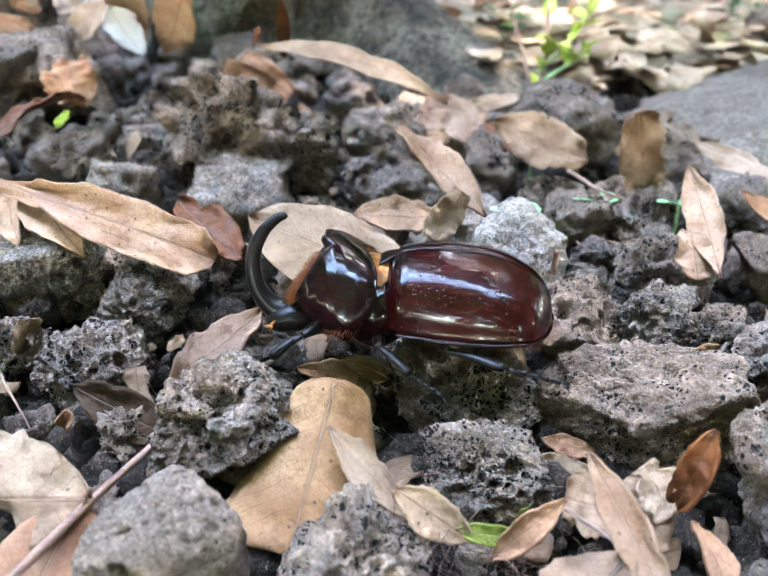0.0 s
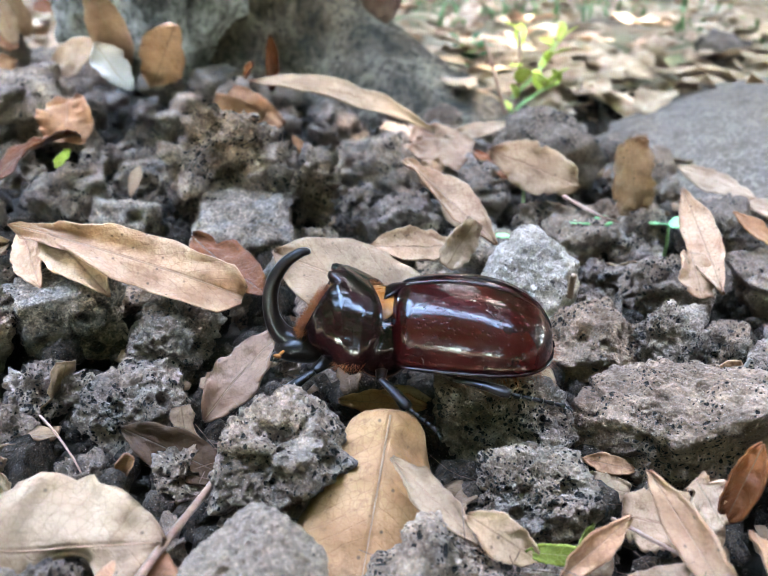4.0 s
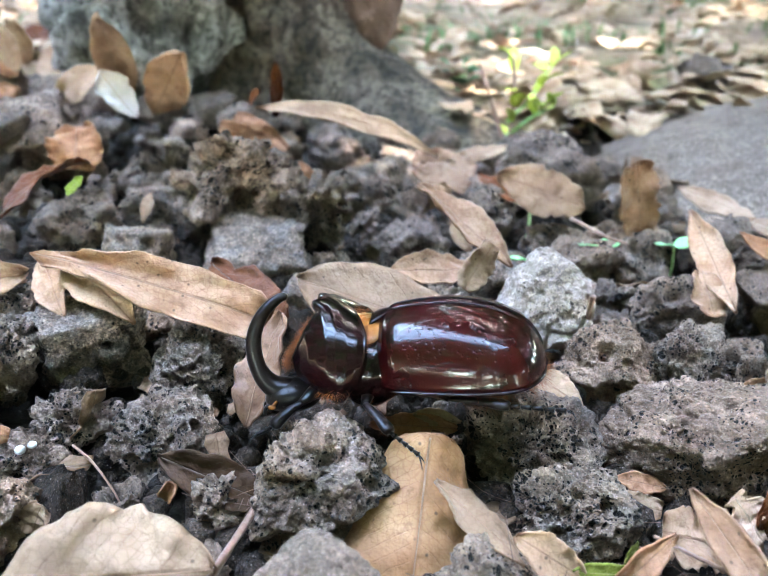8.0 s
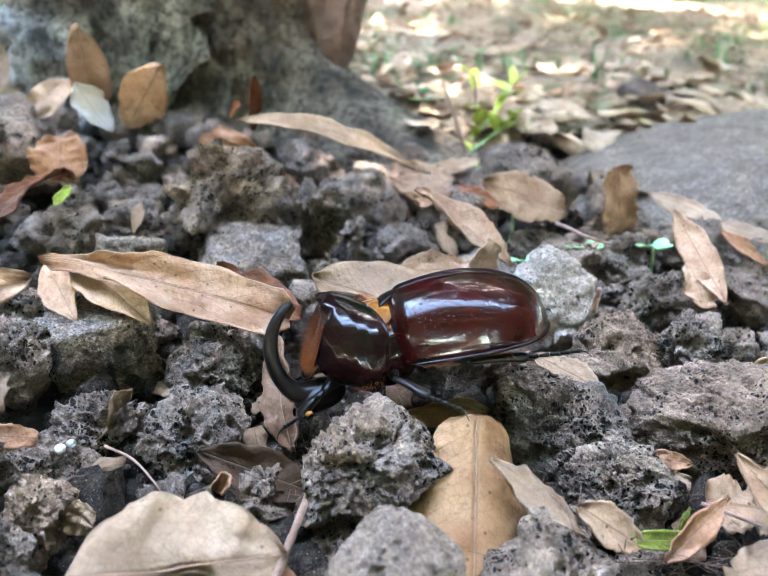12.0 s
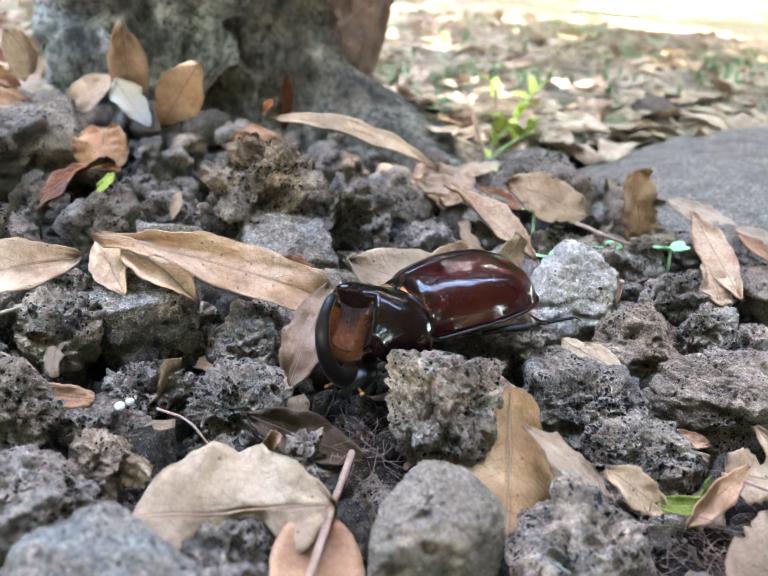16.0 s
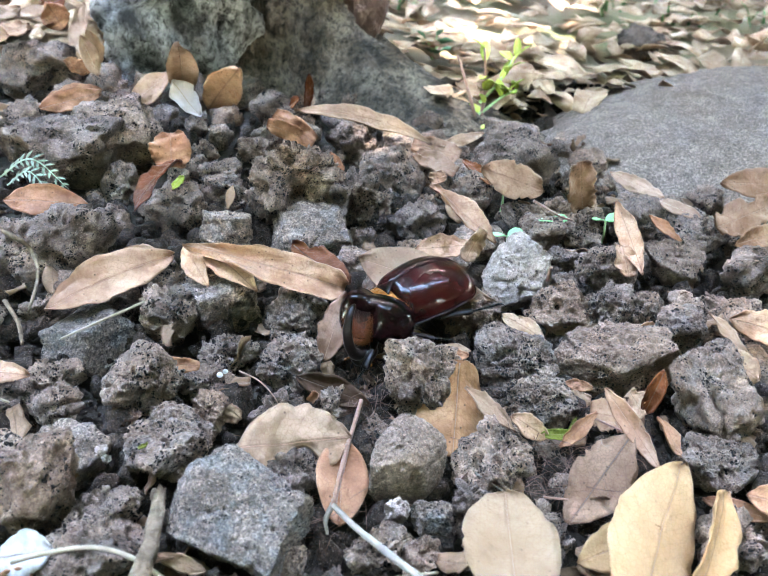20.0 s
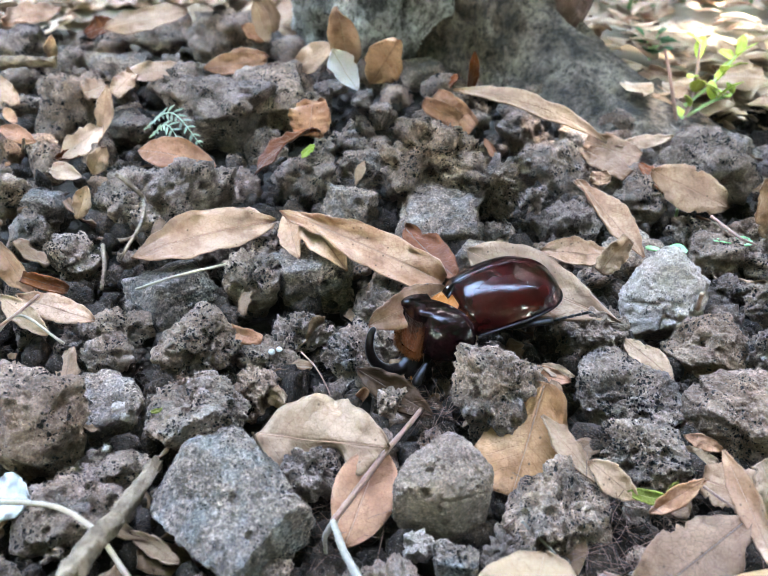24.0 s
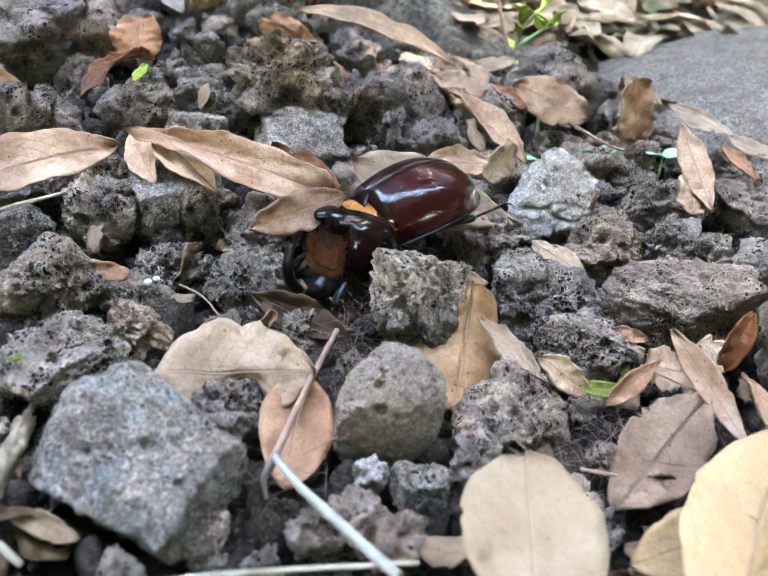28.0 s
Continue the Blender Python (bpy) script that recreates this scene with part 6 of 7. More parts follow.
rest(0.103, 0.088, 0.0138)
rest(-0.112, 0.023, 0.0092)
rest(0.079, 0.019, 0.0122)
rest(-0.129, 0.060, 0.0170)
rest(-0.027, 0.208, 0.0141)
rest(0.102, 0.113, 0.0104)
rest(0.095, 0.042, 0.0138)
rest(-0.096, 0.002, 0.0101)
rest(-0.102, 0.174, 0.0080)
rest(0.028, 0.203, 0.0157)
rest(-0.136, 0.110, 0.0115)
rest(0.102, 0.054, 0.0149)
rest(-0.138, 0.076, 0.0097)
rest(-0.130, 0.044, 0.0127)
rest(-0.057, 0.207, 0.0127)
rest(-0.140, 0.093, 0.0138)
rest(-0.071, 0.203, 0.0111)
rest(-0.112, 0.010, 0.0160)
rest(-0.042, 0.213, 0.0118)
rest(-0.096, 0.189, 0.0097)
rest(-0.135, 0.135, 0.0145)
rest(0.095, 0.024, 0.0150)
rest(0.081, 0.004, 0.0095)
rest(-0.125, 0.023, 0.0167)
rest(0.072, 0.187, 0.0100)
rest(-0.017, 0.222, 0.0106)
rest(0.116, 0.073, 0.0144)
rest(-0.146, 0.104, 0.0101)
rest(-0.143, 0.120, 0.0129)
rest(-0.031, 0.222, 0.0135)
rest(0.016, 0.220, 0.0122)
rest(-0.066, 0.213, 0.0105)
rest(0.119, 0.099, 0.0093)
rest(0.117, 0.118, 0.0102)
rest(-0.127, 0.166, 0.0098)
rest(0.112, 0.137, 0.0080)
rest(-0.148, 0.060, 0.0151)
rest(0.110, 0.035, 0.0146)
rest(-0.113, 0.185, 0.0125)
rest(0.093, 0.005, 0.0158)
rest(-0.137, 0.028, 0.0091)
rest(-0.152, 0.074, 0.0099)
rest(-0.046, 0.225, 0.0139)
rest(0.123, 0.086, 0.0132)
rest(0.117, 0.047, 0.0115)
rest(0.125, 0.109, 0.0151)
rest(-0.151, 0.128, 0.0095)
rest(0.115, 0.147, 0.0117)
rest(-0.149, 0.044, 0.0095)
rest(-0.063, 0.225, 0.0105)
rest(0.103, 0.171, 0.0092)
rest(0.112, 0.158, 0.0092)
rest(-0.159, 0.087, 0.0127)
rest(-0.129, 0.002, 0.0103)
rest(0.091, 0.187, 0.0125)
rest(-0.129, 0.180, 0.0095)
rest(-0.148, 0.031, 0.0104)
rest(-0.159, 0.111, 0.0177)
rest(-0.159, 0.064, 0.0096)
rest(-0.152, 0.141, 0.0097)
rest(0.075, 0.206, 0.0141)
rest(-0.039, 0.236, 0.0121)
rest(0.127, 0.134, 0.0188)
rest(0.133, 0.070, 0.0102)
rest(0.125, 0.037, 0.0094)
rest(0.135, 0.089, 0.0090)
rest(0.035, 0.231, 0.0112)
rest(0.112, 0.008, 0.0106)
rest(-0.024, 0.242, 0.0115)
rest(-0.161, 0.134, 0.0112)
rest(-0.057, 0.237, 0.0116)
rest(-0.146, 0.009, 0.0172)
rest(0.137, 0.117, 0.0100)
rest(-0.169, 0.102, 0.0104)
rest(0.013, 0.242, 0.0124)
rest(-0.168, 0.070, 0.0115)
rest(0.125, 0.156, 0.0110)
rest(0.104, 0.189, 0.0105)
rest(-0.012, 0.245, 0.0100)
rest(0.087, 0.207, 0.0099)
rest(-0.166, 0.054, 0.0185)
rest(-0.150, 0.167, 0.0080)
rest(0.140, 0.106, 0.0114)
rest(0.119, 0.171, 0.0131)
rest(0.028, 0.241, 0.0133)
rest(0.128, 0.024, 0.0177)
rest(-0.158, 0.023, 0.0157)
rest(-0.140, 0.187, 0.0158)
rest(-0.175, 0.092, 0.0146)
rest(0.145, 0.079, 0.0144)
rest(0.141, 0.053, 0.0181)
rest(0.136, 0.146, 0.0123)
rest(-0.175, 0.113, 0.0144)
rest(-0.163, 0.157, 0.0093)
rest(0.066, 0.232, 0.0116)
far_stone(0.043, 0.243, 0.0128)
far_stone(-0.153, 0.179, 0.0125)
far_stone(0.086, 0.220, 0.0165)
far_stone(0.147, 0.122, 0.0134)
far_stone(0.126, 0.002, 0.0167)
far_stone(-0.175, 0.135, 0.0177)
far_stone(-0.081, 0.242, 0.0176)
far_stone(-0.172, 0.034, 0.0174)
far_stone(0.142, 0.034, 0.0152)
far_stone(-0.007, 0.257, 0.0162)
far_stone(-0.022, 0.257, 0.0090)
far_stone(-0.066, 0.249, 0.0112)
far_stone(-0.139, 0.203, 0.0189)
far_stone(0.056, 0.242, 0.0123)
far_stone(-0.054, 0.255, 0.0119)
far_stone(-0.160, 0.003, 0.0163)
far_stone(-0.164, 0.170, 0.0080)
far_stone(-0.185, 0.075, 0.0197)
far_stone(-0.171, 0.019, 0.0111)
far_stone(0.012, 0.260, 0.0109)
far_stone(0.028, 0.256, 0.0148)
far_stone(-0.102, 0.239, 0.0107)
far_stone(-0.173, 0.161, 0.0092)
far_stone(0.157, 0.102, 0.0187)
far_stone(-0.036, 0.262, 0.0189)
far_stone(0.080, 0.235, 0.0147)
far_stone(-0.183, 0.048, 0.0185)
far_stone(0.153, 0.138, 0.0098)
far_stone(0.043, 0.255, 0.0115)
far_stone(-0.180, 0.148, 0.0097)
far_stone(0.143, 0.016, 0.0113)
far_stone(-0.190, 0.094, 0.0171)
far_stone(0.143, 0.165, 0.0097)
far_stone(0.156, 0.049, 0.0128)
far_stone(0.160, 0.072, 0.0181)
far_stone(0.159, 0.121, 0.0102)
far_stone(0.069, 0.247, 0.0154)
far_stone(-0.162, 0.191, 0.0110)
far_stone(-0.191, 0.119, 0.0157)
far_stone(-0.058, 0.265, 0.0094)
far_stone(-0.078, 0.259, 0.0109)
far_stone(-0.183, 0.022, 0.0112)
far_stone(-0.179, 0.167, 0.0098)
far_stone(-0.023, 0.271, 0.0130)
far_stone(0.019, 0.269, 0.0140)
far_stone(0.144, 0.001, 0.0153)
far_stone(0.143, 0.182, 0.0121)
far_stone(0.155, 0.024, 0.0143)
far_stone(-0.119, 0.241, 0.0117)
far_stone(0.160, 0.036, 0.0127)
far_stone(-0.145, 0.220, 0.0124)
far_stone(0.169, 0.087, 0.0171)
far_stone(0.058, 0.260, 0.0128)
far_stone(-0.190, 0.151, 0.0100)
far_stone(-0.177, 0.000, 0.0179)
far_stone(0.161, 0.147, 0.0105)
far_stone(0.168, 0.056, 0.0173)
far_stone(0.085, 0.247, 0.0108)
far_stone(-0.092, 0.260, 0.0183)
far_stone(0.159, 0.158, 0.0143)
far_stone(0.167, 0.131, 0.0158)
far_stone(-0.176, 0.185, 0.0172)
far_stone(-0.001, 0.277, 0.0189)
far_stone(-0.202, 0.101, 0.0136)
far_stone(-0.035, 0.277, 0.0132)
far_stone(0.173, 0.105, 0.0113)
far_stone(-0.201, 0.054, 0.0142)
far_stone(-0.198, 0.143, 0.0108)
far_stone(0.157, 0.173, 0.0092)
far_stone(-0.206, 0.081, 0.0181)
far_stone(-0.111, 0.257, 0.0196)
far_stone(-0.066, 0.276, 0.0177)
far_stone(0.178, 0.075, 0.0093)
far_stone(-0.207, 0.122, 0.0200)
far_stone(-0.197, 0.160, 0.0146)
far_stone(-0.049, 0.283, 0.0163)
far_stone(-0.209, 0.065, 0.0114)
far_stone(0.161, 0.004, 0.0188)
far_stone(-0.012, 0.286, 0.0128)
far_stone(-0.204, 0.037, 0.0150)
far_stone(0.015, 0.285, 0.0130)
far_stone(0.180, 0.064, 0.0119)
far_stone(-0.139, 0.243, 0.0178)
far_stone(0.158, 0.184, 0.0130)
far_stone(-0.207, 0.138, 0.0117)
far_stone(0.183, 0.085, 0.0113)
far_stone(0.178, 0.043, 0.0095)
far_stone(0.181, 0.125, 0.0091)
far_stone(0.184, 0.104, 0.0107)
far_stone(-0.130, 0.253, 0.0108)
far_stone(0.176, 0.031, 0.0134)
far_stone(0.176, 0.150, 0.0110)
far_stone(-0.201, 0.015, 0.0199)
far_stone(-0.162, 0.228, 0.0117)
far_stone(-0.086, 0.278, 0.0171)
far_stone(-0.102, 0.271, 0.0117)
far_stone(0.173, 0.017, 0.0146)
far_stone(0.183, 0.053, 0.0126)
far_stone(-0.154, 0.237, 0.0123)
far_stone(0.182, 0.135, 0.0098)
far_stone(0.173, 0.166, 0.0147)
far_stone(0.000, 0.294, 0.0091)
far_stone(0.188, 0.114, 0.0113)
far_stone(0.189, 0.070, 0.0109)
far_stone(-0.202, 0.174, 0.0164)
far_stone(-0.016, 0.297, 0.0110)
far_stone(-0.188, 0.203, 0.0139)
far_stone(-0.116, 0.273, 0.0147)
far_stone(-0.035, 0.299, 0.0113)
far_stone(-0.199, 0.192, 0.0094)
far_stone(0.194, 0.061, 0.0104)
far_stone(0.176, 0.000, 0.0106)
far_stone(0.196, 0.078, 0.0103)
far_stone(-0.131, 0.267, 0.0115)
far_stone(0.018, 0.299, 0.0180)
far_stone(-0.147, 0.256, 0.0113)
far_stone(0.198, 0.099, 0.0136)
far_stone(-0.080, 0.294, 0.0110)
far_stone(-0.068, 0.298, 0.0109)
far_stone(0.195, 0.045, 0.0130)
far_stone(0.183, 0.007, 0.0094)
far_stone(-0.177, 0.231, 0.0152)
far_stone(-0.166, 0.243, 0.0145)
far_stone(-0.102, 0.287, 0.0182)
far_stone(-0.049, 0.303, 0.0159)
far_stone(-0.026, 0.306, 0.0097)
far_stone(0.191, 0.156, 0.0181)
far_stone(-0.187, 0.222, 0.0136)
far_stone(0.193, 0.026, 0.0159)
far_stone(0.179, 0.188, 0.0188)
far_stone(0.002, 0.307, 0.0173)
far_stone(0.188, 0.173, 0.0114)
far_stone(-0.208, 0.196, 0.0096)
far_stone(0.200, 0.140, 0.0198)
far_stone(-0.203, 0.210, 0.0189)
far_stone(-0.075, 0.308, 0.0147)
far_stone(0.195, 0.004, 0.0099)
far_stone(0.199, 0.168, 0.0097)
far_stone(-0.168, 0.260, 0.0161)
far_stone(-0.185, 0.243, 0.0135)
far_stone(-0.105, 0.301, 0.0099)
far_stone(-0.092, 0.307, 0.0199)
far_stone(-0.150, 0.277, 0.0114)
far_stone(-0.199, 0.233, 0.0099)
far_stone(0.197, 0.189, 0.0134)
far_stone(-0.181, 0.255, 0.0133)
far_stone(-0.167, 0.276, 0.0104)
far_stone(-0.115, 0.308, 0.0140)
far_stone(-0.200, 0.245, 0.0145)
far_stone(-0.180, 0.277, 0.0160)
far_stone(-0.202, 0.256, 0.0092)
far_stone(-0.193, 0.269, 0.0164)
far_stone(-0.148, 0.310, 0.0099)
far_stone(-0.186, 0.290, 0.0109)
far_stone(-0.195, 0.283, 0.0122)
far_stone(-0.208, 0.285, 0.0101)
far_stone(-0.187, 0.304, 0.0169)
far_stone(-0.200, 0.299, 0.0121)
big_stone("root_boulder", -0.072, 0.308, 0.042, 0.078, 0.074, 0.135, 10, 61, STUMP, "grey lava boulder grown against the tree trunk", 1.3, 0.3, 120, 6.0)
def flat_boulder():
    """A broad worn dome, mostly sunk in the ground."""
    n, faces = ico(6)
    r = 1 + 0.06 * fbm(n * 1.5, 62, 3) + 0.012 * fbm(n * 9, 63, 3)
    p = np.sign(n) * np.abs(n) ** np.array([0.92, 0.92, 0.85]) * r[:, None] * np.array([0.128, 0.078, 0.034])
    p += n * (0.0005 * fbm(p / 0.003, 64, 3))[:, None]
    ob = mesh_object("flat_boulder", p, faces, STONE_BOULDER)
    ob.matrix_basis = pose(0.187, 0.255, -0.0225, 0, -4, 14)
    return tagged(ob, "large smooth grey boulder sunk in the ground", "boulder")


flat_boulder()



# ---- the beetle: built facing +x, millimetres scaled to metres ----
MM = 0.001


def hairs(roots, dirs, length, seed, jitter=0.35, r=0.035):
    rng = np.random.RandomState(seed)
    pieces = []
    for p, d in zip(roots, dirs):
        d = np.asarray(d, float) + rng.normal(0, jitter, 3)
        d /= np.linalg.norm(d)
        L = length * rng.uniform(0.6, 1.2)
        bow = rng.normal(0, 0.12, 3) * L
        pieces.append(tube([p, np.asarray(p) + d * L * 0.5 + bow, np.asarray(p) + d * L + bow * 0.4], [r, r * 0.7, r * 0.2], 3))
    v, f = join(pieces)
    return v * MM, f


def elytron_grid(side, grow=0.0):
    nu, nv = 64, 34
    s = (1 - (1 - np.linspace(0, 1, nu)) ** 1.7)[:, None]
    a = np.linspace(0.0, 1, nv)[None, :]
    tail = np.clip((s - 0.5) / 0.5, 0, 1)
    W = (9.9 + grow) * (0.80 + 0.20 * np.sin(np.pi / 2 * np.clip(s / 0.62, 0, 1))) * np.sqrt(np.clip(1 - tail ** 4.0, 0.0, 1)) + 0.05
    shoulder = np.clip(1 - s / 0.10, 0, 1)
    W = W * (1 - 0.10 * shoulder ** 2)
    tz = np.clip((s - 0.5) / 0.5, 0, 1)
    H = (8.5 + grow) * (1 + 0.12 * np.sin(np.pi * np.clip(s * 1.25, 0, 1)) - 0.16 * s ** 2) * np.sqrt(np.clip(1 - tz ** 3.4, 0.0, 1)) + 0.05
    H = H * (1 - 0.13 * shoulder ** 2)
    th = a * np.pi / 2
    y = W * np.sin(th) ** 0.92
    z = 4.6 + 0.5 * s + H * np.cos(th) ** 0.80
    y = y + 0.24 * W / 9.7 * np.exp(-((a - 1) / 0.03) ** 2)              # rolled side margin
    z = z - 0.10 * np.exp(-((a - 0.965) / 0.015) ** 2)
    z = z - 0.42 * np.exp(-(a / 0.035) ** 2)                     # groove along the seam
    z = z + 0.10 * np.exp(-((a - 0.085) / 0.04) ** 2)
    x = -0.9 - 22.2 * (s + 0.0 * a) - 0.9 * (a ** 2) * (1 - s) * 0.6
    return np.stack([x + 0 * a, side * y, z + 0 * a], 2)


def beetle():
    root = tagged(new("rhinoceros_beetle"), "glossy dark red-brown male rhinoceros beetle with a long curved horn", "beetle")
    for side in (1, -1):
        P = elytron_grid(side)
        if side > 0:
            P = P[:, ::-1]
        v, f = shell_from_grid(P, 0.35)
        wing = mesh_object("elytron", v * MM, f, ELYTRA, root, label="glossy dark red-brown wing case")
        edge = elytron_grid(side)
        rv, rf = tube(edge[1:-1, -1] + np.array([0, 0.10 * side, -0.05]), np.interp(np.linspace(0, 1, 62), [0, 0.1, 0.9, 1], [0.12, 0.27, 0.25, 0.1]), 8)
        mesh_object("side_rim", rv * MM, rf, CHITIN, wing, label="raised dark rim of the wing case")
        rv, rf = tube(edge[2:-6, 2] + np.array([0, 0, 0.02]), 0.13, 6)
        mesh_object("seam_rim", rv * MM, rf, CHITIN, wing, label="raised dark rim along the seam")
    # abdomen and underside
    n, faces = ico(5)
    v = n * np.array([11.6, 7.5, 3.6]) + np.array([-10.6, 0, 4.6])
    v[:, 2] += 0.18 * np.sin(v[:, 0] * 3.2) * (v[:, 2] < 5)
    mesh_object("abdomen", v * MM, faces, BELLY, root, label="chestnut-brown hairy underside")
    v = ico(4)[0] * np.array([5.5, 7.9, 6.0]) + np.array([0.8, 0, 5.6])
    mesh_object("thorax_underside", v * MM, ico(4)[1], CHITIN, root)
    # neck collar between thorax and wing cases, and the shield behind it
    s, a = np.meshgrid(np.linspace(0, 1, 14), np.radians(np.linspace(-42, 42, 31)), indexing="ij")
    thin = 1 - 0.75 * np.abs(np.degrees(a) / 42) ** 4
    P = np.stack([1.0 + (3.2 - 6.0 * s) * thin, 8.1 * np.sin(a), 4.9 + (6.85 + 0.45 * np.sin(np.pi * s)) * np.cos(a) ** 0.85 - 0.8 * (1 - thin)], 2)
    v, f = shell_from_grid(P, -0.3)
    mesh_object("collar", v * MM, f, AMBER, root, label="amber-brown collar behind the thorax shield")
    s, a = np.meshgrid(np.linspace(0, 1, 16), np.linspace(-1, 1, 13), indexing="ij")
    half = 2.5 * (1 - s ** 1.5) + 0.05
    P = np.stack([0.5 - 3.4 * s, half * a, 12.15 + 1.35 * s ** 0.7 - 0.35 * a ** 2 * (1 - 0.7 * s)], 2)
    v, f = shell_from_grid(P, -0.3)
    mesh_object("scutellum", v * MM, f, CHITIN, root, label="dark triangular shield plate")
    # hair fringe under the wing cases and at the tail
    rng = np.random.RandomState(3)
    pts, dirs = [], []
    for i in range(340):
        q = rng.uniform(-1, 1)
        r = abs(q) ** 0.5 * np.sign(q)
        ang = rng.uniform(-1.5, 1.5)
        pts.append((-13.5 - 9.0 * math.cos(ang), 8.9 * math.sin(ang), rng.uniform(3.4, 5.2)))
        dirs.append((-math.cos(ang), math.sin(ang), -0.55))
    v, f = hairs(pts, dirs, 2.1, 4)
    tagged(mesh_object("hair_fringe", v, f, HAIR, root, label="rust-coloured bristles at the tail"), kind="stuff")

    # pronotum: a broad shield hollowed in front, with a toothed ridge
    nu, nv = 72, 81
    u = np.linspace(0, 1, nu)[:, None]
    ph = np.radians(np.linspace(-112, 112, nv))[None, :]
    us = np.linspace(0, 1, 9)
    half_w = np.interp(u, us, [8.9, 9.6, 9.9, 9.9, 9.7, 9.2, 8.5, 7.5, 6.0])
    top = np.interp(u, us, [7.4, 8.4, 9.2, 9.7, 9.9, 9.6, 8.8, 7.4, 5.4])
    hollow = np.interp(u, [0, 0.25, 0.36, 0.43, 0.49, 0.57, 0.70, 0.85, 1.0], [7.4, 9.2, 9.8, 9.7, 8.3, 6.6, 4.6, 2.8, 0.8])
    edge = 18 + 27 * np.clip((u - 0.40) / 0.60, 0, 1)
    wgt = np.clip(1 - (np.abs(np.degrees(ph)) / (edge * 1.22)) ** 2.6, 0, 1) ** 0.85
    up = top * (1 - wgt) + hollow * wgt
    cz = np.interp(u, us, [5.4, 5.3, 5.2, 5.1, 5.0, 4.9, 4.8, 4.7, 4.6])
    y = half_w * np.sin(ph) * (1 - 0.10 * wgt * np.clip((u - 0.45) * 4, 0, 1))
    z = cz + np.where(np.cos(ph) > 0, up * np.clip(np.cos(ph), 0, 1) ** 0.95, 6.5 * np.cos(ph))
    tooth = np.exp(-((np.abs(np.degrees(ph)) - 17) / 6.0) ** 2)
    tip = np.exp(-((u - 0.44) / 0.045) ** 2)
    rim = np.exp(-(u / 0.025) ** 2)
    deg = np.abs(np.degrees(ph))
    rear = -0.6 + 2.4 * np.clip((50 - deg) / 50, 0, 1) ** 1.2 + 4.0 * np.clip((deg - 62) / 56, 0, 1) ** 1.6
    front = 9.3 + 1.5 * np.clip((62 - deg) / 40, 0, 1) - 5.2 * np.clip((deg - 66) / 46, 0, 1) ** 1.7
    x = 1.3 + rear + (front - rear) * u + tooth * tip * 1.3
    z = z + tooth * tip * 0.5 + 0.18 * rim
    y = y * (1 + 0.02 * rim)
    P = np.stack([x + 0 * ph, y + 0 * u, z], 2)
    v, f = shell_from_grid(P[:, ::-1], 0.4)
    ob = mesh_object("pronotum", v * MM, f, CHITIN, root, label="shiny black-red thorax shield with toothed ridge")
    iu = [k for k in range(nu) if 0.50 < u[k, 0] < 0.985]
    Q = np.zeros((len(iu), 45, 3))
    for k, row in enumerate(iu):
        at = np.radians(np.linspace(-0.93, 0.93, 45) * edge[row, 0])
        for c in range(3):
            Q[k, :, c] = np.interp(at, ph[0], P[row, :, c])
    nq = np.cross(np.gradient(Q, axis=0), np.gradient(Q, axis=1))
    nq /= np.linalg.norm(nq, axis=2, keepdims=True) + 1e-9
    nq *= np.sign(nq[:, :, 2:3] + 1e-9)
    lift = 0.42 - 0.34 * np.maximum(np.abs(np.linspace(-1, 1, 45))[None, :] ** 6, np.abs(np.linspace(-1, 1, len(iu)))[:, None] ** 8)
    Q += nq * lift[:, :, None]
    v, f = shell_from_grid(Q[:, ::-1], 0.05)
    row = np.repeat(np.linspace(0, 1, len(iu)), 45)
    mesh_object("hollow", v * MM, f, FRONT, ob, uv=np.stack([np.tile(row, 2), np.zeros(2 * len(row))], 1), label="rough rust-brown hollow of the thorax")
    rng = np.random.RandomState(6)
    pts, dirs = [], []
    for i in range(260):
        fi, fj = rng.randint(int(len(iu) * 0.6), len(iu)), rng.randint(45)
        pts.append(Q[fi, fj])
        dirs.append((0.8, 0.2 * np.sign(rng.rand() - 0.5), 0.55))
    for i in range(1300):
        fi, fj = rng.randint(len(iu) // 4, len(iu)), rng.choice((rng.randint(0, 9), rng.randint(36, 45)))
        pts.append(Q[fi, fj])
        dirs.append((1.0, 0.25 * np.sign(fj - 22), 0.45))
        pts.append(Q[len(iu) - 1 - rng.randint(3), rng.randint(45)])
        dirs.append((0.8, 0, -0.2))
    for i in range(260):
        e = rng.uniform(0.15, 0.95)
        k = int(e * (nu - 1))
        sgn = rng.choice((0, nv - 1))
        pts.append(P[k, 5 if sgn == 0 else nv - 6])
        dirs.append((0.25, 0.35 * (1 if sgn else -1), -0.8))
    for i in range(220):
        k = rng.randint(int(nv * 0.2), int(nv * 0.8))
        pts.append(P[0, k] + np.array([0.1, 0, -0.25]))
        dirs.append((-1.0, 0, 0.05))
    v, f = hairs(pts, dirs, 1.5, 7, 0.42, 0.021)
    tagged(mesh_object("hair", v, f, HAIR, ob, label="short rust-coloured hair"), kind="stuff")

    # head with horn, turning about the neck
    n, faces = ico(4)
    v = n * np.array([3.9, 3.1, 2.3])
    v[:, 2] -= 0.25 * np.clip(v[:, 0], 0, 3)
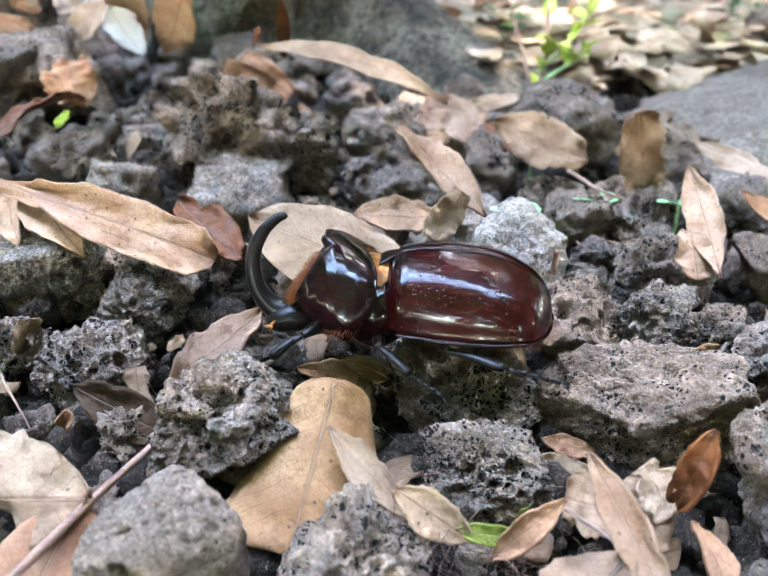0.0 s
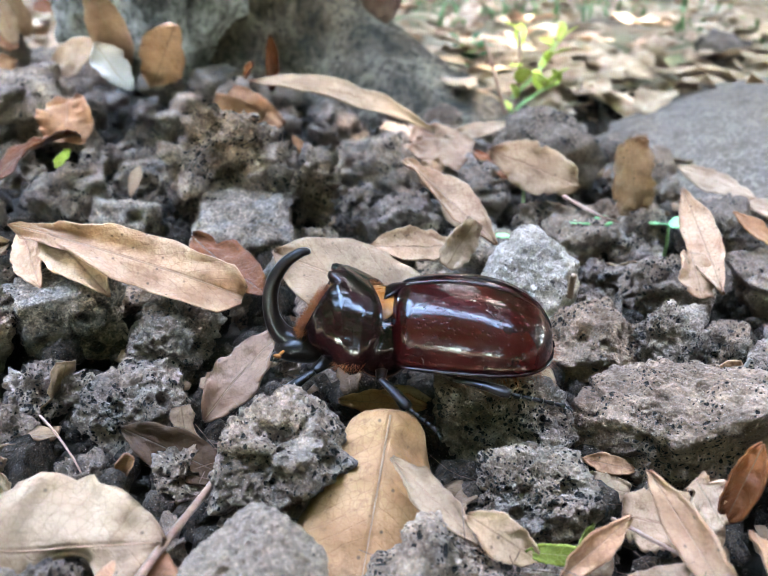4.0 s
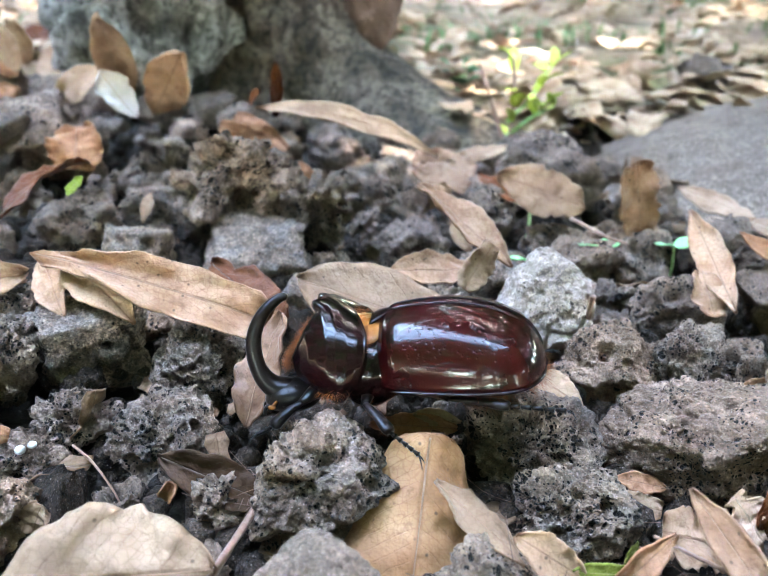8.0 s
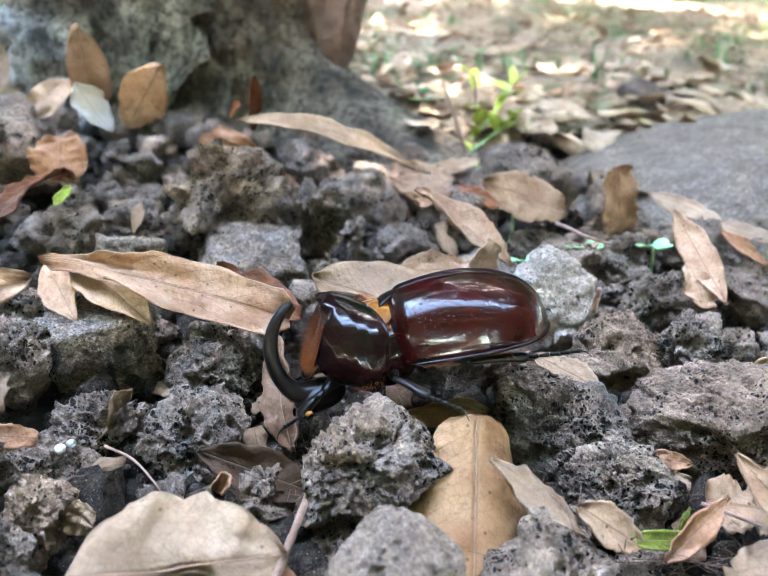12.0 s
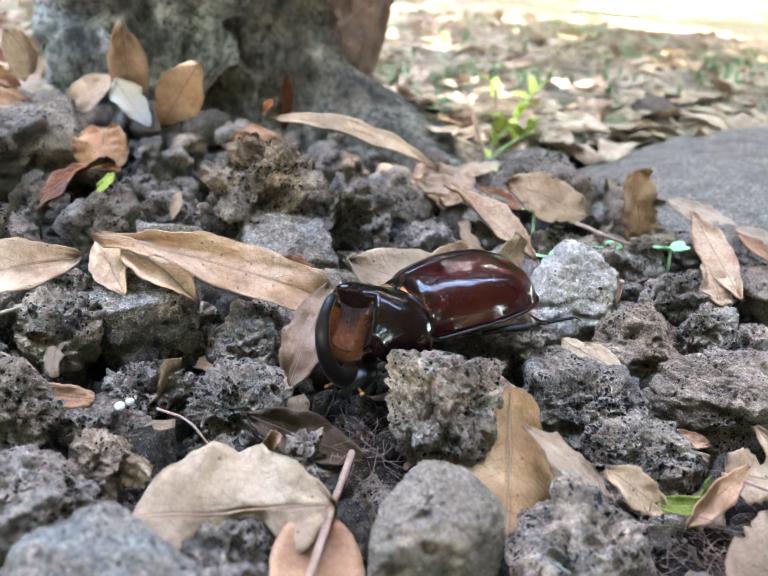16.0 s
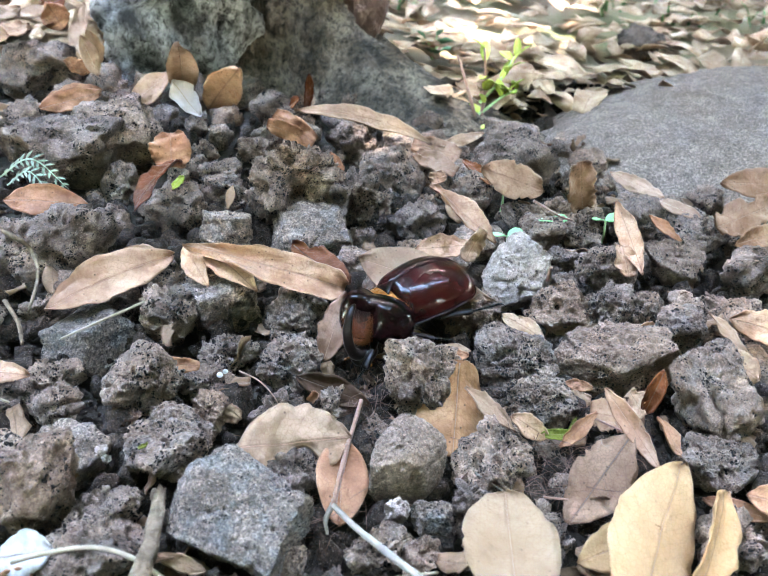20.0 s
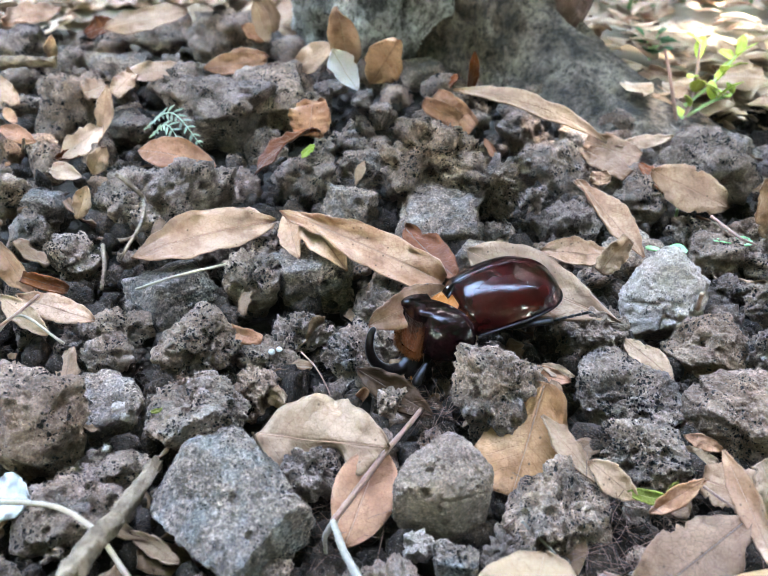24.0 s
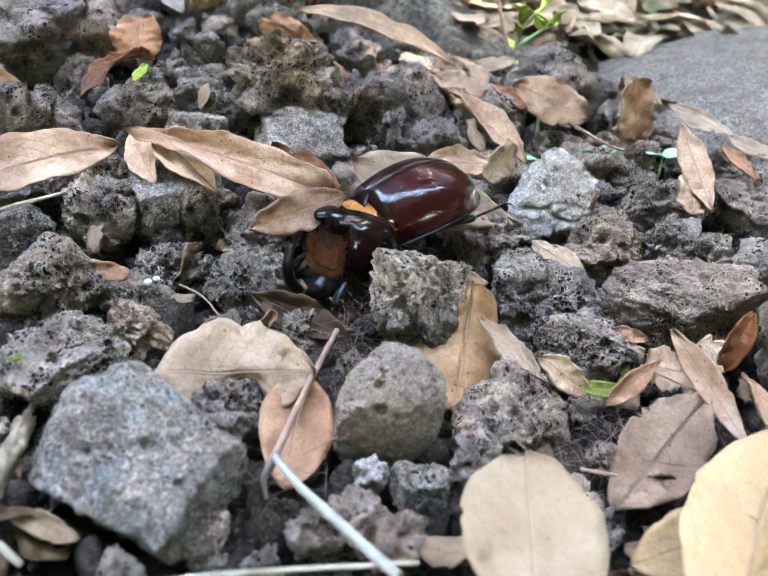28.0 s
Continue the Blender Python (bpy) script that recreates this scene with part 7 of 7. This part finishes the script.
    head = mesh_object("head", (v + np.array([0.5, 0, -0.2])) * MM, faces, HORN, root, label="small black head")
    ctrl = [(1.2, 0, 0.2), (3.6, 0, 0.9), (5.4, 0, 2.9), (6.3, 0, 5.6), (6.3, 0, 8.4), (5.3, 0, 11.0), (3.6, 0, 12.9), (2.2, 0, 13.5)]
    line = smooth_line(ctrl, 56)
    rad = np.interp(np.linspace(0, 1, 56), [0, 0.12, 0.3, 0.6, 0.85, 0.97, 1], [2.1, 1.75, 1.32, 1.1, 0.8, 0.6, 0.3])
    v, f = tube(line, rad, 20, 0.0, 0, 0.9)
    mesh_object("horn", v * MM, f, HORN, head, label="long curved black horn")
    for sgn in (1, -1):
        mesh_object("eye", (ico(3)[0] * 0.75 + np.array([0.9, 2.2 * sgn, 0.0])) * MM, ico(3)[1], HORN, head)
        line = smooth_line([(2.4, 1.6 * sgn, -0.6), (3.0, 2.6 * sgn, -0.9), (3.3, 3.2 * sgn, -1.2)], 10)
        mesh_object("antenna", np.asarray(tube(line, np.linspace(0.22, 0.28, 10), 7)[0]) * MM, tube(line, 0.25, 7)[1], AMBER, head)
        club = ico(3)[0] * np.array([0.58, 0.36, 0.34]) + np.array([3.5, 3.5 * sgn, -1.3])
        mesh_object("antenna_club", club * MM, ico(3)[1], AMBER, head, label="orange-brown antenna club")
        line = smooth_line([(3.2, 1.0 * sgn, -1.2), (4.2, 1.3 * sgn, -2.0), (4.3, 1.5 * sgn, -2.9)], 10)
        mesh_object("palp", np.asarray(tube(line, np.linspace(0.34, 0.22, 10), 7)[0]) * MM, tube(line, 0.25, 7)[1], HORN, head)
    # legs
    legs = {}
    for sgn, tag in ((1, "l"), (-1, "r")):
        for which, knee, ankle, toe, fat in (("front", (3.4, 3.8, -0.6), (7.4, 5.0, -3.4), (9.6, 5.6, -4.2), 1.3), ("mid", (-0.5, 5.5, -0.3), (-4.5, 8.6, -2.6), (-8.5, 10.5, -4.5), 1.0), ("rear", (-4.0, 5.0, -0.2), (-11.5, 7.2, -0.6), (-18.5, 8.6, -0.9), 1.1)):
            knee, ankle, toe = (np.array((q[0], q[1] * sgn, q[2])) for q in (knee, ankle, toe))
            leg = mesh_object("leg", *(lambda t: (t[0] * MM, t[1]))(tube(smooth_line([(0, 0, 0), knee * 0.5 + (0, 0, 0.3), knee], 16), np.interp(np.linspace(0, 1, 16), [0, 0.4, 1], [0.9, 1.1 * fat, 0.6]), 12, 0, 0, 0.75)), HORN, root, label="dark shiny jointed leg")
            line = smooth_line([knee, knee * 0.5 + ankle * 0.5 + (0, 0, 0.2), ankle], 18)
            bits = [tube(line, np.interp(np.linspace(0, 1, 18), [0, 0.55, 0.9, 1], [0.5, 0.75 * fat, 0.95 * fat, 0.7]), 12, 0, 0, 0.7)]
            rng = np.random.RandomState(11)
            d = (ankle - knee) / np.linalg.norm(ankle - knee)
            for k in range(9 if which != "front" else 4):
                b = line[int(3 + k * 14 / (9 if which != "front" else 4))]
                o = np.cross(d, (0, 0, 1.0)) * (1 if k % 2 else -1) + np.array([0, 0, 0.5]) + d * 0.7
                o = o / np.linalg.norm(o)
                sl = 1.5 if which == "front" else 0.9
                bits.append(tube([b, b + o * sl * 0.6, b + o * sl + d * 0.2], [0.32 if which == "front" else 0.16, 0.2 if which == "front" else 0.1, 0.03], 5))
            mesh_object("tibia", bits[0][0] * MM, bits[0][1], HORN, leg, label="flattened black shin")
            v, f = join(bits[1:])
            tagged(mesh_object("spines", v * MM, f, HORN, leg), kind="stuff")
            bits = []
            for k in range(5):
                p0, p1 = ankle + (toe - ankle) * k / 5, ankle + (toe - ankle) * (k + 0.92) / 5
                bits.append(tube([p0, p0 * 0.4 + p1 * 0.6, p1], [0.2, 0.3, 0.36], 7))
                bits.append(tube([p1, p1 + (toe - ankle) * 0.07 + (0, 0, -0.5)], [0.06, 0.02], 4))
            for c in (-0.4, 0.4):
                bits.append(tube([toe, toe + d * 0.8 + np.array([0.2, c, -0.1]), toe + d * 1.2 + np.array([0.2, c * 2, -0.7])], [0.14, 0.1, 0.03], 5))
            v, f = join(bits)
            tagged(mesh_object("tarsus", v * MM, f, HORN, leg), kind="stuff")
            if which != "front":
                pts = [line[rng.randint(3, 17)] for k in range(70)]
                v, f = hairs(pts, [np.cross(d, (0, 0, 1.0)) * rng.choice((-1, 1)) + (0, 0, -0.3) for k in pts], 1.2, 12)
                tagged(mesh_object("bristles", v, f, HAIR, leg), kind="stuff")
            legs[which + tag] = leg
    return root, ob, head, legs


def motions():
    body, pronotum, head, legs = beetle()
    cam.data.dof.focus_object = body
    walk(body, [(t, pose(x, y, z, rx, ry, rz)) for t, x, y, z, rx, ry, rz in (
        (0.0, 0.0017, 0.0960, 0.0030, 6, 1, 174), (1.0, 0.0004, 0.0965, 0.0030, 5, 1, 173), (3.0, -0.0020, 0.0970, 0.0025, 4, 1, 171),
        (4.5, -0.0040, 0.0962, 0.0027, 5, 3, 170), (6.5, -0.0075, 0.0948, 0.0032, 6, 5, 168), (8.0, -0.0093, 0.0940, 0.0035, 7, 7, 167),
        (9.5, -0.0097, 0.0955, 0.0030, 7, 8, 168), (11.0, -0.0100, 0.0980, 0.0020, 8, 10, 170), (12.5, -0.0126, 0.0980, 0.0030, 8, 14, 175),
        (14.5, -0.0145, 0.1035, 0.0010, 6, 14, 187), (15.3, -0.0148, 0.1035, 0.0010, 8, 13, 191), (16.0, -0.0142, 0.1035, 0.0, 8, 12, 194),
        (17.0, -0.0146, 0.1030, 0.0, 8, 12, 196), (20.0, -0.0150, 0.1050, -0.0015, 8, 11, 204), (22.5, -0.0185, 0.1035, -0.0020, 9, 14, 205),
        (23.5, -0.0205, 0.1030, -0.0020, 10, 16, 206), (25.0, -0.0205, 0.1010, -0.0010, 11, 16, 207), (26.5, -0.0198, 0.1000, -0.0010, 10, 17, 208),
        (28.0, -0.0175, 0.1060, -0.0030, 7, 17, 207))])
    # the thorax nods and turns at its joint, and the head on it
    joint = Matrix.Translation((0.001, 0, 0.006))
    for part_ob, base, rows in (
            (pronotum, Matrix(), ((0, 1, 5, 10, 0, 0), (8, 1, 4, 8, 0, 0), (11, 4, 5, 4, 0, 0), (12.5, 6, 12, 0, 0, 0), (14.5, 1, 23, -2, 0, 0), (17, 6, 18, -1, 0, 0), (20, 6, 18, -3, 0, 0), (23.5, 9, 17, -9, 0, 0), (28, 9, 17, -9, 0, 0))),
            (head, pose(0.0118, 0, 0.0040), ((0, 1, 9, 10, -5, 0), (0.5, 1, 9, 10, -17, 0), (1, 1, 8, 10, -27, 0), (3, 1, 8, 9, -28, 0), (4.0, 1, 7, 9, -14, 0), (4.5, 1, 7, 9, -8, 0), (6.5, 1, 14, 8, -18, -1),
                                            (7.3, 1, 16, 8, -11, -1.3), (8, 1, 17, 8, -11, -1.4), (9.5, 2, 19, 6, -9, -1.5), (11, 4, 19, 4, -8, -1.5), (12.5, 6, 24, 0, -9, -1.4), (14.5, 1, 34, -2, 3, -1.2), (17, 6, 26, -1, -12, -1.2),
                                            (20, 6, 26, -3, -12, -1.2), (23.5, 9, 15, -9, 10, -0.6), (28, 9, 15, -9, 10, -0.6)))):
        walk(part_ob, [(t, joint @ pose(0, 0, 0, roll, nod, turn) @ joint.inverted() @ Matrix.Translation((0, 0, drop * 0.001)) @ base @ pose(0, 0, 0, 0, own, 0)) for t, nod, turn, roll, own, drop in rows])
    for key, leg in legs.items():
        s = 1 if key[-1] == "l" else -1
        at = {"f": 0.0065, "m": 0.0005, "r": -0.006}[key[0]]
        beat = {"f": 0.0, "m": 2.1, "r": 4.2}[key[0]] + (0.0 if s > 0 else 3.1)
        rows = []
        for k in range(57):
            t = k * 0.5
            swing = 7 * math.sin(t * 1.9 + beat)
            rows.append((t, pose(at, 0.0034 * s, 0.0034, 2.5 * s * math.cos(t * 1.9 + beat), 0, swing)))
        walk(leg, rows)

    # the stone that the beetle tips over
    stone_ob = rock(-0.0178, 0.0810, -0.0015, 0.0220, 0.0160, 0.0175, 28, "v", 7)
    tagged(stone_ob, "rough grey lava stone that the beetle pushes over")
    walk(stone_ob, [(t, pose(x, y, z, rx, ry, rz)) for t, x, y, z, rx, ry, rz in (
        (0.0, -0.0178, 0.0810, -0.0015, 0, -14, 22), (14.5, -0.0180, 0.0812, -0.0012, 0, -12, 22), (15.2, -0.0170, 0.0812, -0.0005, 4, 0, 20), (15.6, -0.0140, 0.0818, 0.0005, 8, 30, 12),
        (16.0, -0.0124, 0.0823, 0.0010, 8, 66, 8), (17.0, -0.0121, 0.0824, 0.0008, 8, 68, 8), (28.0, -0.0121, 0.0822, 0.0008, 8, 68, 8))])

    # the leaf that it shoves before it
    pushed = leaf((0, 0, 0), (0.0180, 0, 0), 0.0080, (0, 0, 1), "dusky", cup=0.35, bend=0.25, shape="oval", label="brown leaf propped up before the beetle")
    walk(pushed, [(t, frame_of(b, e, u)[0]) for t, b, e, u in (
        (0, (-0.0286, 0.0944, -0.0066), (-0.0155, 0.1047, 0.0027), (-0.5, -0.8, 0.4)),
        (3, (-0.0301, 0.0969, -0.0072), (-0.0170, 0.1068, 0.0034), (-0.5, -0.8, 0.4)),
        (4.5, (-0.0304, 0.0972, -0.0060), (-0.0189, 0.1070, 0.0050), (-0.5, -0.8, 0.3)),
        (8, (-0.0288, 0.0969, -0.0030), (-0.0233, 0.1078, 0.0101), (-0.6, -0.8, 0.2)),
        (11, (-0.0267, 0.0987, -0.0077), (-0.0278, 0.1112, 0.0083), (-0.7, -0.7, 0.1)),
        (12.5, (-0.0273, 0.0969, -0.0086), (-0.0292, 0.1095, 0.0074), (-0.7, -0.7, 0.1)),
        (14.5, (-0.0300, 0.1013, -0.0057), (-0.0271, 0.1120, 0.0089), (-0.5, -0.8, 0.2)),
        (17, (-0.0345, 0.1005, -0.0040), (-0.0258, 0.1096, 0.0096), (-0.4, -0.85, 0.2)),
        (20, (-0.0329, 0.0985, -0.0050), (-0.0255, 0.1107, 0.0077), (-0.4, -0.85, 0.2)),
        (23.5, (-0.0247, 0.1020, 0.0100), (-0.0354, 0.0974, 0.0060), (0.0, -0.85, 0.45)),
        (25, (-0.0236, 0.1074, 0.0100), (-0.0367, 0.0988, 0.0060), (0.0, -0.85, 0.45)),
        (28, (-0.0240, 0.1045, 0.0100), (-0.0356, 0.1027, 0.0060), (0.0, -0.85, 0.45)))])


motions()
